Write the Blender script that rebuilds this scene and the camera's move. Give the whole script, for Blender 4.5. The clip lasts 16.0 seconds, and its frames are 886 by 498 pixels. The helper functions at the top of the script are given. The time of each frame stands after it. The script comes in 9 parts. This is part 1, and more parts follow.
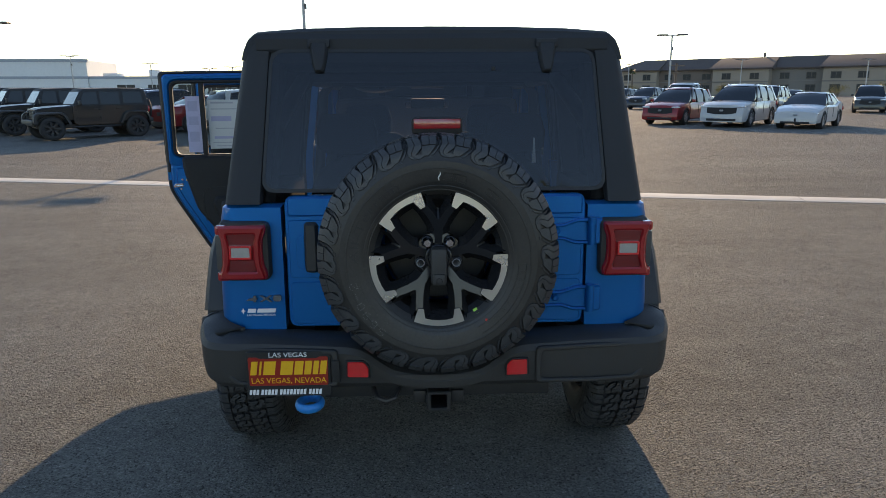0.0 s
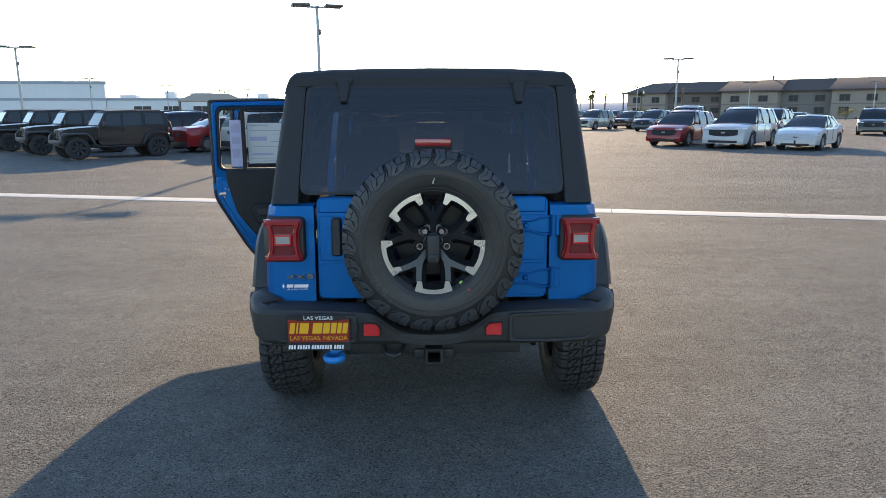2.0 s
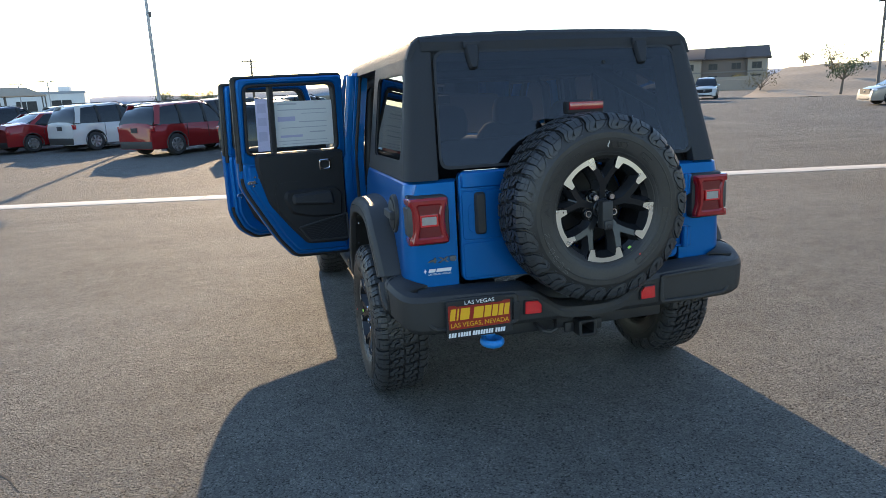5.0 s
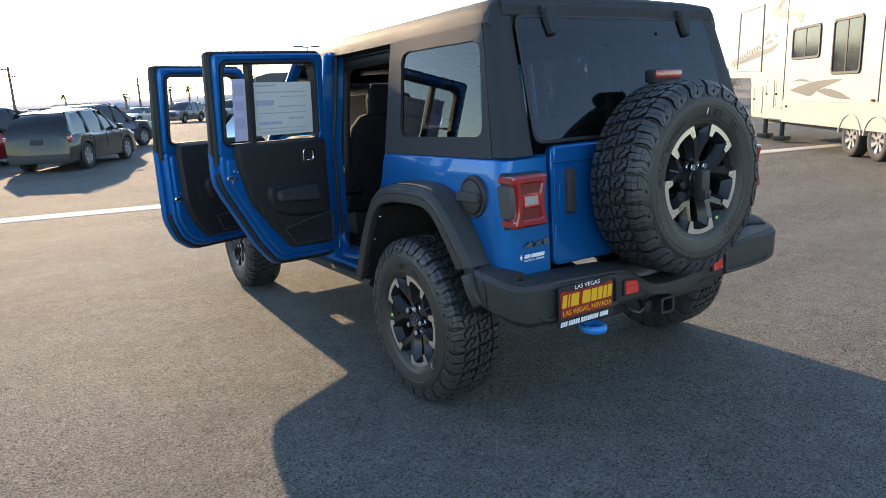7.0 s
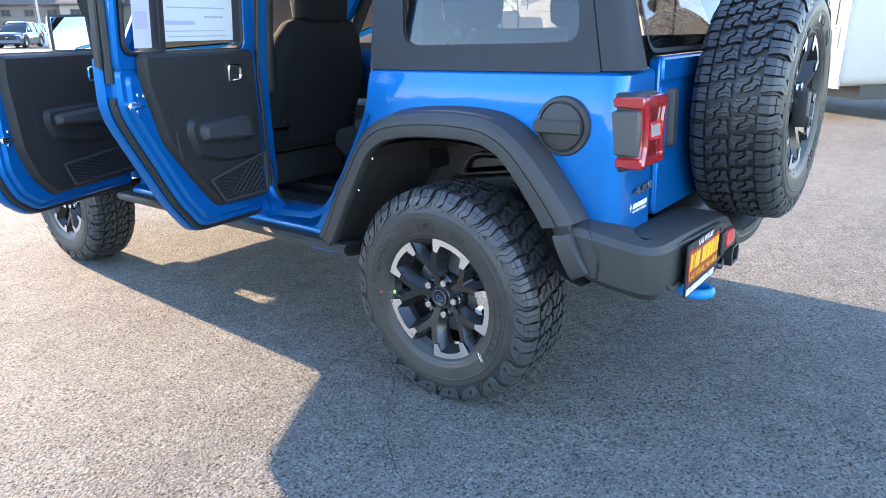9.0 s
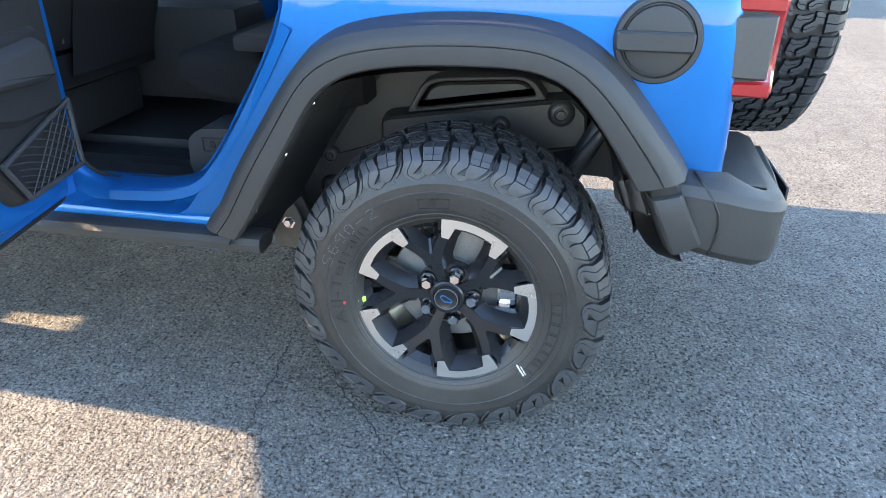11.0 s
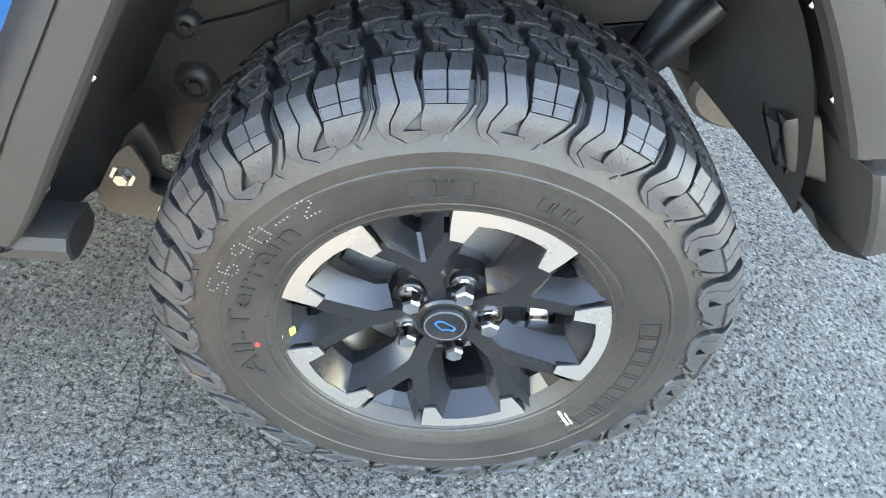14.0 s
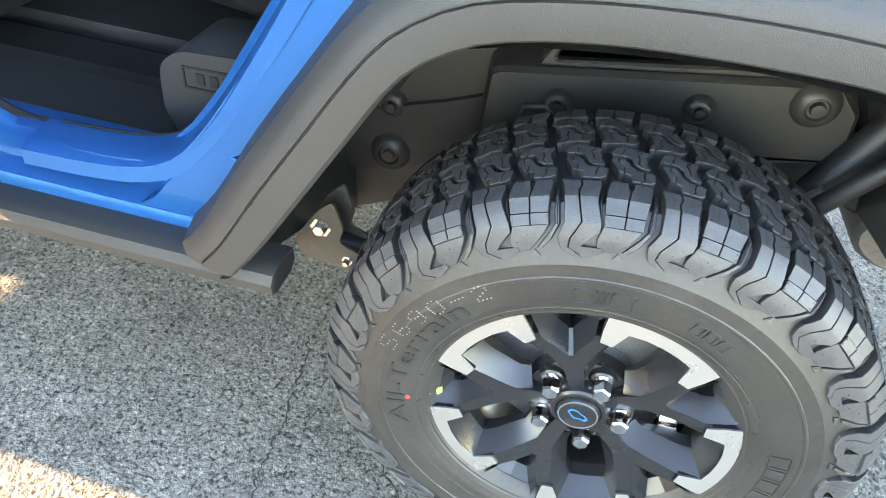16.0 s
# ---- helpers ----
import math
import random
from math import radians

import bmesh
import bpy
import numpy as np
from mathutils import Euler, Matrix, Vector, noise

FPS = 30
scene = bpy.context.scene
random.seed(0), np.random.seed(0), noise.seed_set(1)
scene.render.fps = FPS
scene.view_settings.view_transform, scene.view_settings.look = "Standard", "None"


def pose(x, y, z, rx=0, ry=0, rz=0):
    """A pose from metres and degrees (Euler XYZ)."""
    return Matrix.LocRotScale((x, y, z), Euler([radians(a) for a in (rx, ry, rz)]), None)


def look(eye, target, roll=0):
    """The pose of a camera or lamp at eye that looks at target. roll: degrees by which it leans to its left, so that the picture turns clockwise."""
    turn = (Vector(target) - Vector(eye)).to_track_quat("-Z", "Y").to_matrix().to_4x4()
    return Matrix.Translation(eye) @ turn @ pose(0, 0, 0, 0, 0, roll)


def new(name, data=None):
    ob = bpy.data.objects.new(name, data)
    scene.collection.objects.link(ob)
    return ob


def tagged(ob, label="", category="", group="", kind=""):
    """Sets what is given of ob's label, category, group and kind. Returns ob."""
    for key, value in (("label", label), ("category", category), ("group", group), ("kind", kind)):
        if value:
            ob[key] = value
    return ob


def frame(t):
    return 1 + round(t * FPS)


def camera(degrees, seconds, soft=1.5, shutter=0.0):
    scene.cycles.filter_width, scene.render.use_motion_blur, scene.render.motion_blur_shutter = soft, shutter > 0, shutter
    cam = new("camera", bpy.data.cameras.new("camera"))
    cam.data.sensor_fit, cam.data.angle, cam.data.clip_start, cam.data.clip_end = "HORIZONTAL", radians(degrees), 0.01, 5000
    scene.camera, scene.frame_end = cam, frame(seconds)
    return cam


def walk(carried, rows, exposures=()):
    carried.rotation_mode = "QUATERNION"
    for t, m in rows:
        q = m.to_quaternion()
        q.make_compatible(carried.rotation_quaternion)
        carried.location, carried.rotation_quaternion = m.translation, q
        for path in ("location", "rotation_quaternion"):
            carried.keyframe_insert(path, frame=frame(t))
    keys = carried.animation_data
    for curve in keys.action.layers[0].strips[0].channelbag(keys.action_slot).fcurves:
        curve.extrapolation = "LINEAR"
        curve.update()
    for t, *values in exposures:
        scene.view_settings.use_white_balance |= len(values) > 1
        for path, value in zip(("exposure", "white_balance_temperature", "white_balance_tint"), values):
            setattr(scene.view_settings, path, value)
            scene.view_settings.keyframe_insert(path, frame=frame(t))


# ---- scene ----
cam = camera(66.3, 16.0, soft=0.55)
PATH = [
    (0, (-0.054, -3.214, 1.666), (0.008, -1.268, 1.207), -0.3),
    (0.5, (-0.069, -3.535, 1.69), (0.005, -1.584, 1.257), -0.4),
    (1, (-0.042, -3.79, 1.697), (0.014, -1.83, 1.304), -0.4),
    (1.5, (-0.003, -3.961, 1.699), (0.033, -2.001, 1.299), -0.1),
    (2, (-0.003, -4.013, 1.692), (0.03, -2.054, 1.293), -0.2),
    (2.5, (-0.03, -4.027, 1.691), (0.015, -2.069, 1.287), -0.4),
    (3, (-0.211, -4.017, 1.681), (-0.103, -2.06, 1.281), 0.9),
    (3.5, (-0.503, -4.004, 1.672), (-0.347, -2.051, 1.269), -1.6),
    (4, (-0.756, -3.902, 1.647), (-0.539, -1.965, 1.196), -1.1),
    (4.2, (-0.901, -3.849, 1.677), (-0.634, -1.922, 1.213), -1.7),
    (6.3, (-2.24, -3.184, 1.554), (-1.386, -1.422, 1.143), -2.0),
    (6.5, (-2.334, -3.102, 1.551), (-1.438, -1.364, 1.131), -2.4),
    (7, (-2.53, -2.809, 1.51), (-1.492, -1.16, 1.061), -2.7),
    (7.5, (-2.667, -2.468, 1.5), (-1.519, -0.907, 1.007), -2.2),
    (8, (-2.791, -2.118, 1.461), (-1.504, -0.691, 0.906), -1.7),
    (8.5, (-2.796, -1.76, 1.409), (-1.413, -0.451, 0.798), -1.3),
    (9, (-2.775, -1.437, 1.375), (-1.279, -0.268, 0.743), -0.5),
    (9.5, (-2.773, -1.098, 1.34), (-1.138, -0.172, 0.655), 0.8),
    (9.7, (-2.751, -0.98, 1.333), (-1.092, -0.131, 0.608), 1.3),
    (11.8, (-2.137, -0.017, 1.296), (-0.425, 0.038, 0.263), 2.8),
    (12, (-2.061, -0.008, 1.283), (-0.384, 0.028, 0.194), 3.2),
    (12.5, (-1.883, 0.068, 1.250), (-0.270, -0.003, 0.070), 5.2),
    (13, (-1.746, 0.099, 1.214), (-0.217, -0.009, -0.071), 6.1),
    (13.5, (-1.637, 0.096, 1.175), (-0.163, -0.020, -0.172), 7.5),
    (14, (-1.581, 0.087, 1.157), (-0.130, -0.051, -0.212), 7.9),
    (14.5, (-1.571, 0.085, 1.155), (-0.124, -0.057, -0.218), 8.1),
    (15, (-1.606, 0.097, 1.169), (-0.139, -0.044, -0.183), 8.5),
    (15.5, (-1.686, 0.147, 1.218), (-0.180, 0.032, -0.093), 10.1),
    (15.7, (-1.692, 0.142, 1.232), (-0.160, 0.166, -0.053), 9.9),
    (15.8, (-1.690, 0.152, 1.227), (-0.142, 0.237, -0.036), 9.9),
    (16, (-1.630, 0.153, 1.260), (-0.128, 0.380, -0.041), 8.7),
]
EXPOSURES = [(0, 1.14, 7200, 14), (0.5, 1.52, 7100, 14), (1.0, 1.68, 7000, 14), (3.0, 1.58, 6600, 12), (4.2, 1.60, 6700, 12), (6.5, 1.80, 6900, 12), (7.3, 1.86, 7000, 14), (8.0, 1.86, 7000, 17), (8.5, 2.58, 6400, 17), (9.0, 3.30, 6450, 17), (9.7, 3.50, 6700, 17), (11.8, 4.0, 7500, 17), (12.5, 4.38, 8000, 18), (13.5, 4.60, 8800, 19), (14.5, 4.78, 9300, 18), (15.5, 4.72, 9600, 17), (16, 4.88, 9400, 17)]
walk(cam, [(t, look(eye, target, roll)) for t, eye, target, roll in PATH], EXPOSURES)


# ---------------------------------------------------------------- light
world = bpy.data.worlds.new("world")
scene.world = world
world.use_nodes = True
wn = world.node_tree
wn.nodes.clear()
sky = wn.nodes.new("ShaderNodeTexSky")
sky.sky_type = "NISHITA"
sky.sun_disc = False
SUN_EL, SUN_AZ = 16.6, 2.6          # degrees; azimuth from +y towards +x
sky.sun_elevation, sky.sun_rotation = radians(SUN_EL), radians(SUN_AZ)
sky.air_density, sky.dust_density, sky.ozone_density = 1.0, 0.1, 2.5
back = wn.nodes.new("ShaderNodeBackground")
back.inputs["Strength"].default_value = 0.135
wout = wn.nodes.new("ShaderNodeOutputWorld")
wn.links.new(sky.outputs[0], back.inputs["Color"])
wn.links.new(back.outputs[0], wout.inputs["Surface"])
sun = bpy.data.lights.new("sun", "SUN")
sun.energy, sun.angle, sun.color = 3.0, radians(0.55), (1.0, 0.76, 0.49)
sun_ob = new("sun", sun)
sun_way = Vector((math.sin(radians(SUN_AZ)) * math.cos(radians(SUN_EL)), math.cos(radians(SUN_AZ)) * math.cos(radians(SUN_EL)), math.sin(radians(SUN_EL))))
sun_ob.matrix_world = look(sun_way * 60, (0, 0, 0))

# ---------------------------------------------------------------- materials


def principled(name):
    m = bpy.data.materials.new(name)
    m.use_nodes = True
    nt = m.node_tree
    return m, nt, nt.nodes["Principled BSDF"]


def node(nt, kind, **values):
    n = nt.nodes.new(kind)
    for key, value in values.items():
        n.inputs[key].default_value = value
    return n


def surface(name, colour, rough=0.5, metal=0.0, vary=0.15, scale=(3.0, 90.0), bump=0.0, bump_scale=400.0, coat=0.0, spec=0.5, rough_vary=0.12, tone=None):
    """A paint-like or plain surface: colour that drifts at two scales, uneven gloss and fine relief."""
    m, nt, b = principled(name)
    co = nt.nodes.new("ShaderNodeTexCoord")
    big = node(nt, "ShaderNodeTexNoise", Scale=scale[0], Detail=5.0, Roughness=0.6)
    fine = node(nt, "ShaderNodeTexNoise", Scale=scale[1], Detail=3.0, Roughness=0.6)
    for n in (big, fine):
        nt.links.new(co.outputs["Object"], n.inputs["Vector"])
    add = nt.nodes.new("ShaderNodeMath")
    add.operation = "MULTIPLY_ADD"
    nt.links.new(fine.outputs["Fac"], add.inputs[0])
    add.inputs[1].default_value = 0.5
    half = nt.nodes.new("ShaderNodeMath")
    half.operation = "MULTIPLY"
    half.inputs[1].default_value = 0.5
    nt.links.new(big.outputs["Fac"], half.inputs[0])
    nt.links.new(half.outputs[0], add.inputs[2])
    ramp = nt.nodes.new("ShaderNodeValToRGB")
    lo = [max(0.0, c * (1 - vary)) for c in colour]
    hi = [min(1.0, c * (1 + vary)) for c in (tone or colour)]
    ramp.color_ramp.elements[0].position, ramp.color_ramp.elements[1].position = 0.3, 0.7
    ramp.color_ramp.elements[0].color, ramp.color_ramp.elements[1].color = (*lo, 1), (*hi, 1)
    nt.links.new(add.outputs[0], ramp.inputs[0])
    nt.links.new(ramp.outputs[0], b.inputs["Base Color"])
    rr = nt.nodes.new("ShaderNodeMapRange")
    rr.inputs["To Min"].default_value, rr.inputs["To Max"].default_value = max(0.02, rough - rough_vary), min(1.0, rough + rough_vary)
    nt.links.new(big.outputs["Fac"], rr.inputs[0])
    nt.links.new(rr.outputs[0], b.inputs["Roughness"])
    b.inputs["Metallic"].default_value = metal
    b.inputs["Coat Weight"].default_value = coat
    b.inputs["Coat Roughness"].default_value = 0.03
    b.inputs["Specular IOR Level"].default_value = spec
    if bump:
        rel = node(nt, "ShaderNodeTexNoise", Scale=bump_scale, Detail=2.0)
        nt.links.new(co.outputs["Object"], rel.inputs["Vector"])
        bn = node(nt, "ShaderNodeBump", Strength=bump, Distance=0.002)
        nt.links.new(rel.outputs["Fac"], bn.inputs["Height"])
        nt.links.new(bn.outputs[0], b.inputs["Normal"])
    return m


def glass(name, tint, gloss=0.03, ior=1.5):
    """A tinted pane: what lies behind shows dimmed, and it mirrors by Fresnel."""
    m = bpy.data.materials.new(name)
    m.use_nodes = True
    nt = m.node_tree
    nt.nodes.clear()
    out = nt.nodes.new("ShaderNodeOutputMaterial")
    mix = nt.nodes.new("ShaderNodeMixShader")
    clear = nt.nodes.new("ShaderNodeBsdfTransparent")
    clear.inputs["Color"].default_value = (*tint, 1)
    shine = nt.nodes.new("ShaderNodeBsdfGlossy")
    shine.inputs["Roughness"].default_value = gloss
    fr = node(nt, "ShaderNodeFresnel", IOR=ior)
    nt.links.new(fr.outputs[0], mix.inputs[0])
    nt.links.new(clear.outputs[0], mix.inputs[1])
    nt.links.new(shine.outputs[0], mix.inputs[2])
    nt.links.new(mix.outputs[0], out.inputs["Surface"])
    return m


def asphalt_mat(name, base=0.146):
    """Worn asphalt: pale stones set in dark binder with open pits, clumps, and broad tyre-worn patches."""
    m, nt, b = principled(name)
    co = nt.nodes.new("ShaderNodeTexCoord")

    def math_node(op, x, y, z=None):
        n = nt.nodes.new("ShaderNodeMath")
        n.operation = op
        for i, v in enumerate((x, y, z)):
            if v is None:
                continue
            if isinstance(v, (int, float)):
                n.inputs[i].default_value = v
            else:
                nt.links.new(v, n.inputs[i])
        return n.outputs[0]

    def noise_of(scale, detail, rough, vector=None):
        n = node(nt, "ShaderNodeTexNoise", Scale=scale, Detail=detail, Roughness=rough)
        nt.links.new(vector or co.outputs["Object"], n.inputs["Vector"])
        return n.outputs["Fac"]

    def span(value, lo, hi, to_lo=0.0, to_hi=1.0):
        n = nt.nodes.new("ShaderNodeMapRange")
        for i, v in enumerate((lo, hi, to_lo, to_hi)):
            n.inputs[i + 1].default_value = v
        nt.links.new(value, n.inputs[0])
        return n.outputs[0]

    warp = node(nt, "ShaderNodeTexNoise", Scale=130.0, Detail=2.0)
    nt.links.new(co.outputs["Object"], warp.inputs["Vector"])
    bent = nt.nodes.new("ShaderNodeVectorMath")
    bent.operation = "MULTIPLY_ADD"
    nt.links.new(warp.outputs["Color"], bent.inputs[0])
    bent.inputs[1].default_value = (0.003, 0.003, 0.003)
    nt.links.new(co.outputs["Object"], bent.inputs[2])
    stones = node(nt, "ShaderNodeTexVoronoi", Scale=96.0, Randomness=1.0)
    nt.links.new(bent.outputs[0], stones.inputs["Vector"])
    small = node(nt, "ShaderNodeTexVoronoi", Scale=240.0, Randomness=1.0)
    nt.links.new(bent.outputs[0], small.inputs["Vector"])
    sep = nt.nodes.new("ShaderNodeSeparateColor")
    nt.links.new(stones.outputs["Color"], sep.inputs[0])
    sep2 = nt.nodes.new("ShaderNodeSeparateColor")
    nt.links.new(small.outputs["Color"], sep2.inputs[0])
    clump = noise_of(96.0, 3.0, 0.60)
    mottle = noise_of(6.0, 8.0, 0.76)
    broad = noise_of(0.35, 6.0, 0.6)
    stretch = nt.nodes.new("ShaderNodeMapping")
    stretch.inputs["Rotation"].default_value = (0, 0, radians(-14))
    stretch.inputs["Scale"].default_value = (0.16, 1.3, 1.0)
    nt.links.new(co.outputs["Object"], stretch.inputs["Vector"])
    streak = noise_of(0.9, 5.0, 0.62, stretch.outputs[0])
    # stone tone: a few pale ones, most mid grey; binder shows between and in the pits
    coarse = node(nt, "ShaderNodeTexVoronoi", Scale=46.0, Randomness=1.0)
    nt.links.new(bent.outputs[0], coarse.inputs["Vector"])
    sep3 = nt.nodes.new("ShaderNodeSeparateColor")
    nt.links.new(coarse.outputs["Color"], sep3.inputs[0])
    tone = math_node("ADD", math_node("MULTIPLY", sep.outputs[0], 0.50), math_node("ADD", math_node("MULTIPLY", sep2.outputs[0], 0.38), math_node("MULTIPLY", sep3.outputs[0], 0.12)))
    ramp = nt.nodes.new("ShaderNodeValToRGB")
    r = ramp.color_ramp
    r.elements[0].position, r.elements[0].color = 0.0, (base * 0.70, base * 0.675, base * 0.64, 1)
    r.elements[1].position, r.elements[1].color = 1.0, (base * 1.9, base * 1.82, base * 1.7, 1)
    for at, k in ((0.30, 0.86), (0.5, 1.0), (0.66, 1.10), (0.80, 1.25)):
        e = r.elements.new(at)
        e.color = (base * k, base * k * 0.97, base * k * 0.87, 1)
    nt.links.new(tone, ramp.inputs[0])
    gap = span(stones.outputs["Distance"], 0.42, 0.66, 1.0, 0.78)
    pit = span(clump, 0.385, 0.440, 0.34, 1.0)
    chips = node(nt, "ShaderNodeTexVoronoi", Scale=30.0, Randomness=1.0)
    nt.links.new(bent.outputs[0], chips.inputs["Vector"])
    sep4 = nt.nodes.new("ShaderNodeSeparateColor")
    nt.links.new(chips.outputs["Color"], sep4.inputs[0])
    # scattered dark chips, and a few pale ones, where stones have come loose
    loose = math_node("MULTIPLY", span(chips.outputs["Distance"], 0.16, 0.26, 1.0, 0.0), span(sep4.outputs[0], 0.78, 0.80, 0.0, 1.0))
    chip_tone = math_node("MULTIPLY_ADD", loose, span(sep4.outputs[1], 0.78, 0.80, -0.52, 0.55), 1.0)
    patch = span(math_node("ADD", math_node("MULTIPLY", broad, 0.30), math_node("ADD", math_node("MULTIPLY", streak, 0.25), math_node("MULTIPLY", mottle, 0.45))), 0.36, 0.66, 0.68, 1.32)
    spark = math_node("MULTIPLY_ADD", math_node("MULTIPLY", span(small.outputs["Distance"], 0.28, 0.40, 1.0, 0.0), span(sep2.outputs[1], 0.93, 0.95, 0.0, 1.0)), 1.1, 1.0)
    k = math_node("MULTIPLY", math_node("MULTIPLY", math_node("MULTIPLY", gap, pit), math_node("MULTIPLY", chip_tone, spark)), patch)
    mul = nt.nodes.new("ShaderNodeVectorMath")
    mul.operation = "SCALE"
    nt.links.new(ramp.outputs[0], mul.inputs[0])
    nt.links.new(math_node("MULTIPLY", k, 1.10), mul.inputs["Scale"])
    nt.links.new(mul.outputs[0], b.inputs["Base Color"])
    b.inputs["Roughness"].default_value = 0.86
    b.inputs["Specular IOR Level"].default_value = 0.16
    stone_h = math_node("MULTIPLY", span(stones.outputs["Distance"], 0.15, 0.75, 1.0, 0.0), math_node("MULTIPLY_ADD", sep.outputs[1], 0.7, 0.3))
    high = math_node("ADD", stone_h, math_node("ADD", math_node("MULTIPLY", pit, 1.3), math_node("MULTIPLY", span(small.outputs["Distance"], 0.1, 0.8, 1.0, 0.0), 0.35)))
    lumps = node(nt, "ShaderNodeBump", Strength=1.0, Distance=0.010)
    nt.links.new(math_node("ADD", noise_of(56.0, 3.0, 0.55), math_node("MULTIPLY", noise_of(9.0, 3.0, 0.6), 0.8)), lumps.inputs["Height"])
    bn = node(nt, "ShaderNodeBump", Strength=1.0, Distance=0.0045)
    nt.links.new(lumps.outputs[0], bn.inputs["Normal"])
    nt.links.new(high, bn.inputs["Height"])
    nt.links.new(bn.outputs[0], b.inputs["Normal"])
    return m


def paint(name, colour, metal=0.35, flake=0.06):
    return surface(name, colour, rough=0.40, metal=metal, vary=flake, scale=(2.0, 900.0), coat=0.9, spec=0.12, rough_vary=0.05)


M_BLUE = surface("blue_metallic_paint", (0.0, 0.116, 0.375), rough=0.36, metal=0.5, vary=0.06, scale=(2.0, 900.0), coat=0.48, spec=0.08, rough_vary=0.04)
M_PLASTIC = surface("black_textured_plastic", (0.029, 0.0285, 0.028), rough=0.56, vary=0.18, scale=(4.0, 260.0), bump=0.35, bump_scale=900.0)
M_TOP = surface("black_hardtop_plastic", (0.024, 0.026, 0.030), rough=0.66, vary=0.15, spec=0.36, rough_vary=0.06, scale=(3.0, 300.0), bump=0.3, bump_scale=1100.0)
M_LINER = surface("black_liner_plastic", (0.030, 0.0285, 0.027), rough=0.38, spec=0.5, vary=0.25, scale=(5.0, 200.0), bump=0.2, bump_scale=700.0)
M_COVER = surface("grey_lamp_cover", (0.05, 0.05, 0.05), rough=0.42, vary=0.15)
M_TRIM = surface("dark_interior_plastic", (0.011, 0.011, 0.012), rough=0.62, vary=0.2, bump=0.3, bump_scale=900.0)
M_TRIM2 = surface("grey_interior_plastic", (0.028, 0.029, 0.032), rough=0.6, vary=0.2, bump=0.3, bump_scale=900.0)
M_CLOTH = surface("black_seat_cloth", (0.009, 0.009, 0.010), rough=0.9, spec=0.2, vary=0.35, scale=(8.0, 500.0), bump=0.5, bump_scale=1500.0)
M_RUBBER = surface("tyre_rubber", (0.040, 0.041, 0.043), rough=0.43, vary=0.25, scale=(14.0, 160.0), bump=0.25, bump_scale=500.0, rough_vary=0.14)
M_WALLRUB = surface("tyre_sidewall_rubber", (0.018, 0.0178, 0.0176), rough=0.46, vary=0.25, scale=(10.0, 120.0), bump=0.12, bump_scale=600.0, tone=(0.030, 0.0275, 0.025))
# darker rubber: painted shade for grooves and sipes, also used on the letter tops
M_RUBDARK = surface("groove_shade_and_letter_rubber", (0.016, 0.016, 0.017), rough=0.5, vary=0.2, scale=(20.0, 200.0))
M_SEAL = surface("rubber_seal", (0.012, 0.012, 0.013), rough=0.55, vary=0.2)
M_SATIN = surface("black_satin_alloy", (0.018, 0.0185, 0.0205), rough=0.22, metal=0.2, vary=0.10, coat=0.0, rough_vary=0.03)
M_MACH = surface("machined_alloy", (0.64, 0.61, 0.575), rough=0.28, metal=0.85, vary=0.05, scale=(6.0, 700.0), rough_vary=0.06)
M_CHROME = surface("chrome", (0.82, 0.82, 0.83), rough=0.10, metal=1.0, vary=0.04, rough_vary=0.05)
M_STEEL = surface("raw_steel", (0.30, 0.295, 0.29), rough=0.38, metal=0.6, vary=0.25, scale=(12.0, 200.0))
M_DULL = surface("dull_exhaust_steel", (0.26, 0.25, 0.235), rough=0.45, metal=0.8, vary=0.25, scale=(9.0, 160.0))
M_FRAME = surface("chassis_black_paint", (0.018, 0.018, 0.019), rough=0.48, vary=0.3, scale=(9.0, 150.0), bump=0.2, bump_scale=300.0)
M_PRIMER = surface("brown_primed_steel", (0.062, 0.052, 0.041), rough=0.6, vary=0.3, scale=(9.0, 120.0))
M_RED = surface("red_lens", (0.30, 0.010, 0.014), rough=0.22, vary=0.12, coat=1.0)
M_REDDK = surface("dark_red_lens", (0.16, 0.006, 0.008), rough=0.15, vary=0.12, coat=1.0)
M_REFL = surface("red_reflector", (0.62, 0.012, 0.016), rough=0.2, vary=0.15, scale=(30.0, 900.0), coat=1.0, bump=0.4, bump_scale=1400.0)
M_CLEARL = surface("clear_lamp_lens", (0.36, 0.34, 0.31), rough=0.15, vary=0.1, coat=1.0)
M_WHITE = surface("white_print", (0.80, 0.80, 0.80), rough=0.5, vary=0.03)
M_PAPER = surface("printed_paper", (0.62, 0.62, 0.60), rough=0.75, vary=0.05)
M_PAPERL = surface("lilac_paper", (0.52, 0.50, 0.66), rough=0.75, vary=0.06)
M_INKG = surface("pale_grey_ink", (0.40, 0.41, 0.43), rough=0.8, vary=0.08)
M_INKL = surface("lilac_ink", (0.42, 0.41, 0.56), rough=0.8, vary=0.08)
M_PLRED = surface("plate_red", (0.30, 0.020, 0.012), rough=0.35, vary=0.06)
M_PLYEL = surface("plate_yellow", (0.80, 0.42, 0.015), rough=0.4, vary=0.05)
M_BLUEHOOK = surface("bright_blue_paint", (0.004, 0.20, 0.55), rough=0.4, vary=0.12)
M_GREEN = surface("green_sticker", (0.45, 0.78, 0.10), rough=0.6, vary=0.06)
M_REDDOT = surface("red_paint_dot", (0.62, 0.04, 0.03), rough=0.6, vary=0.1)
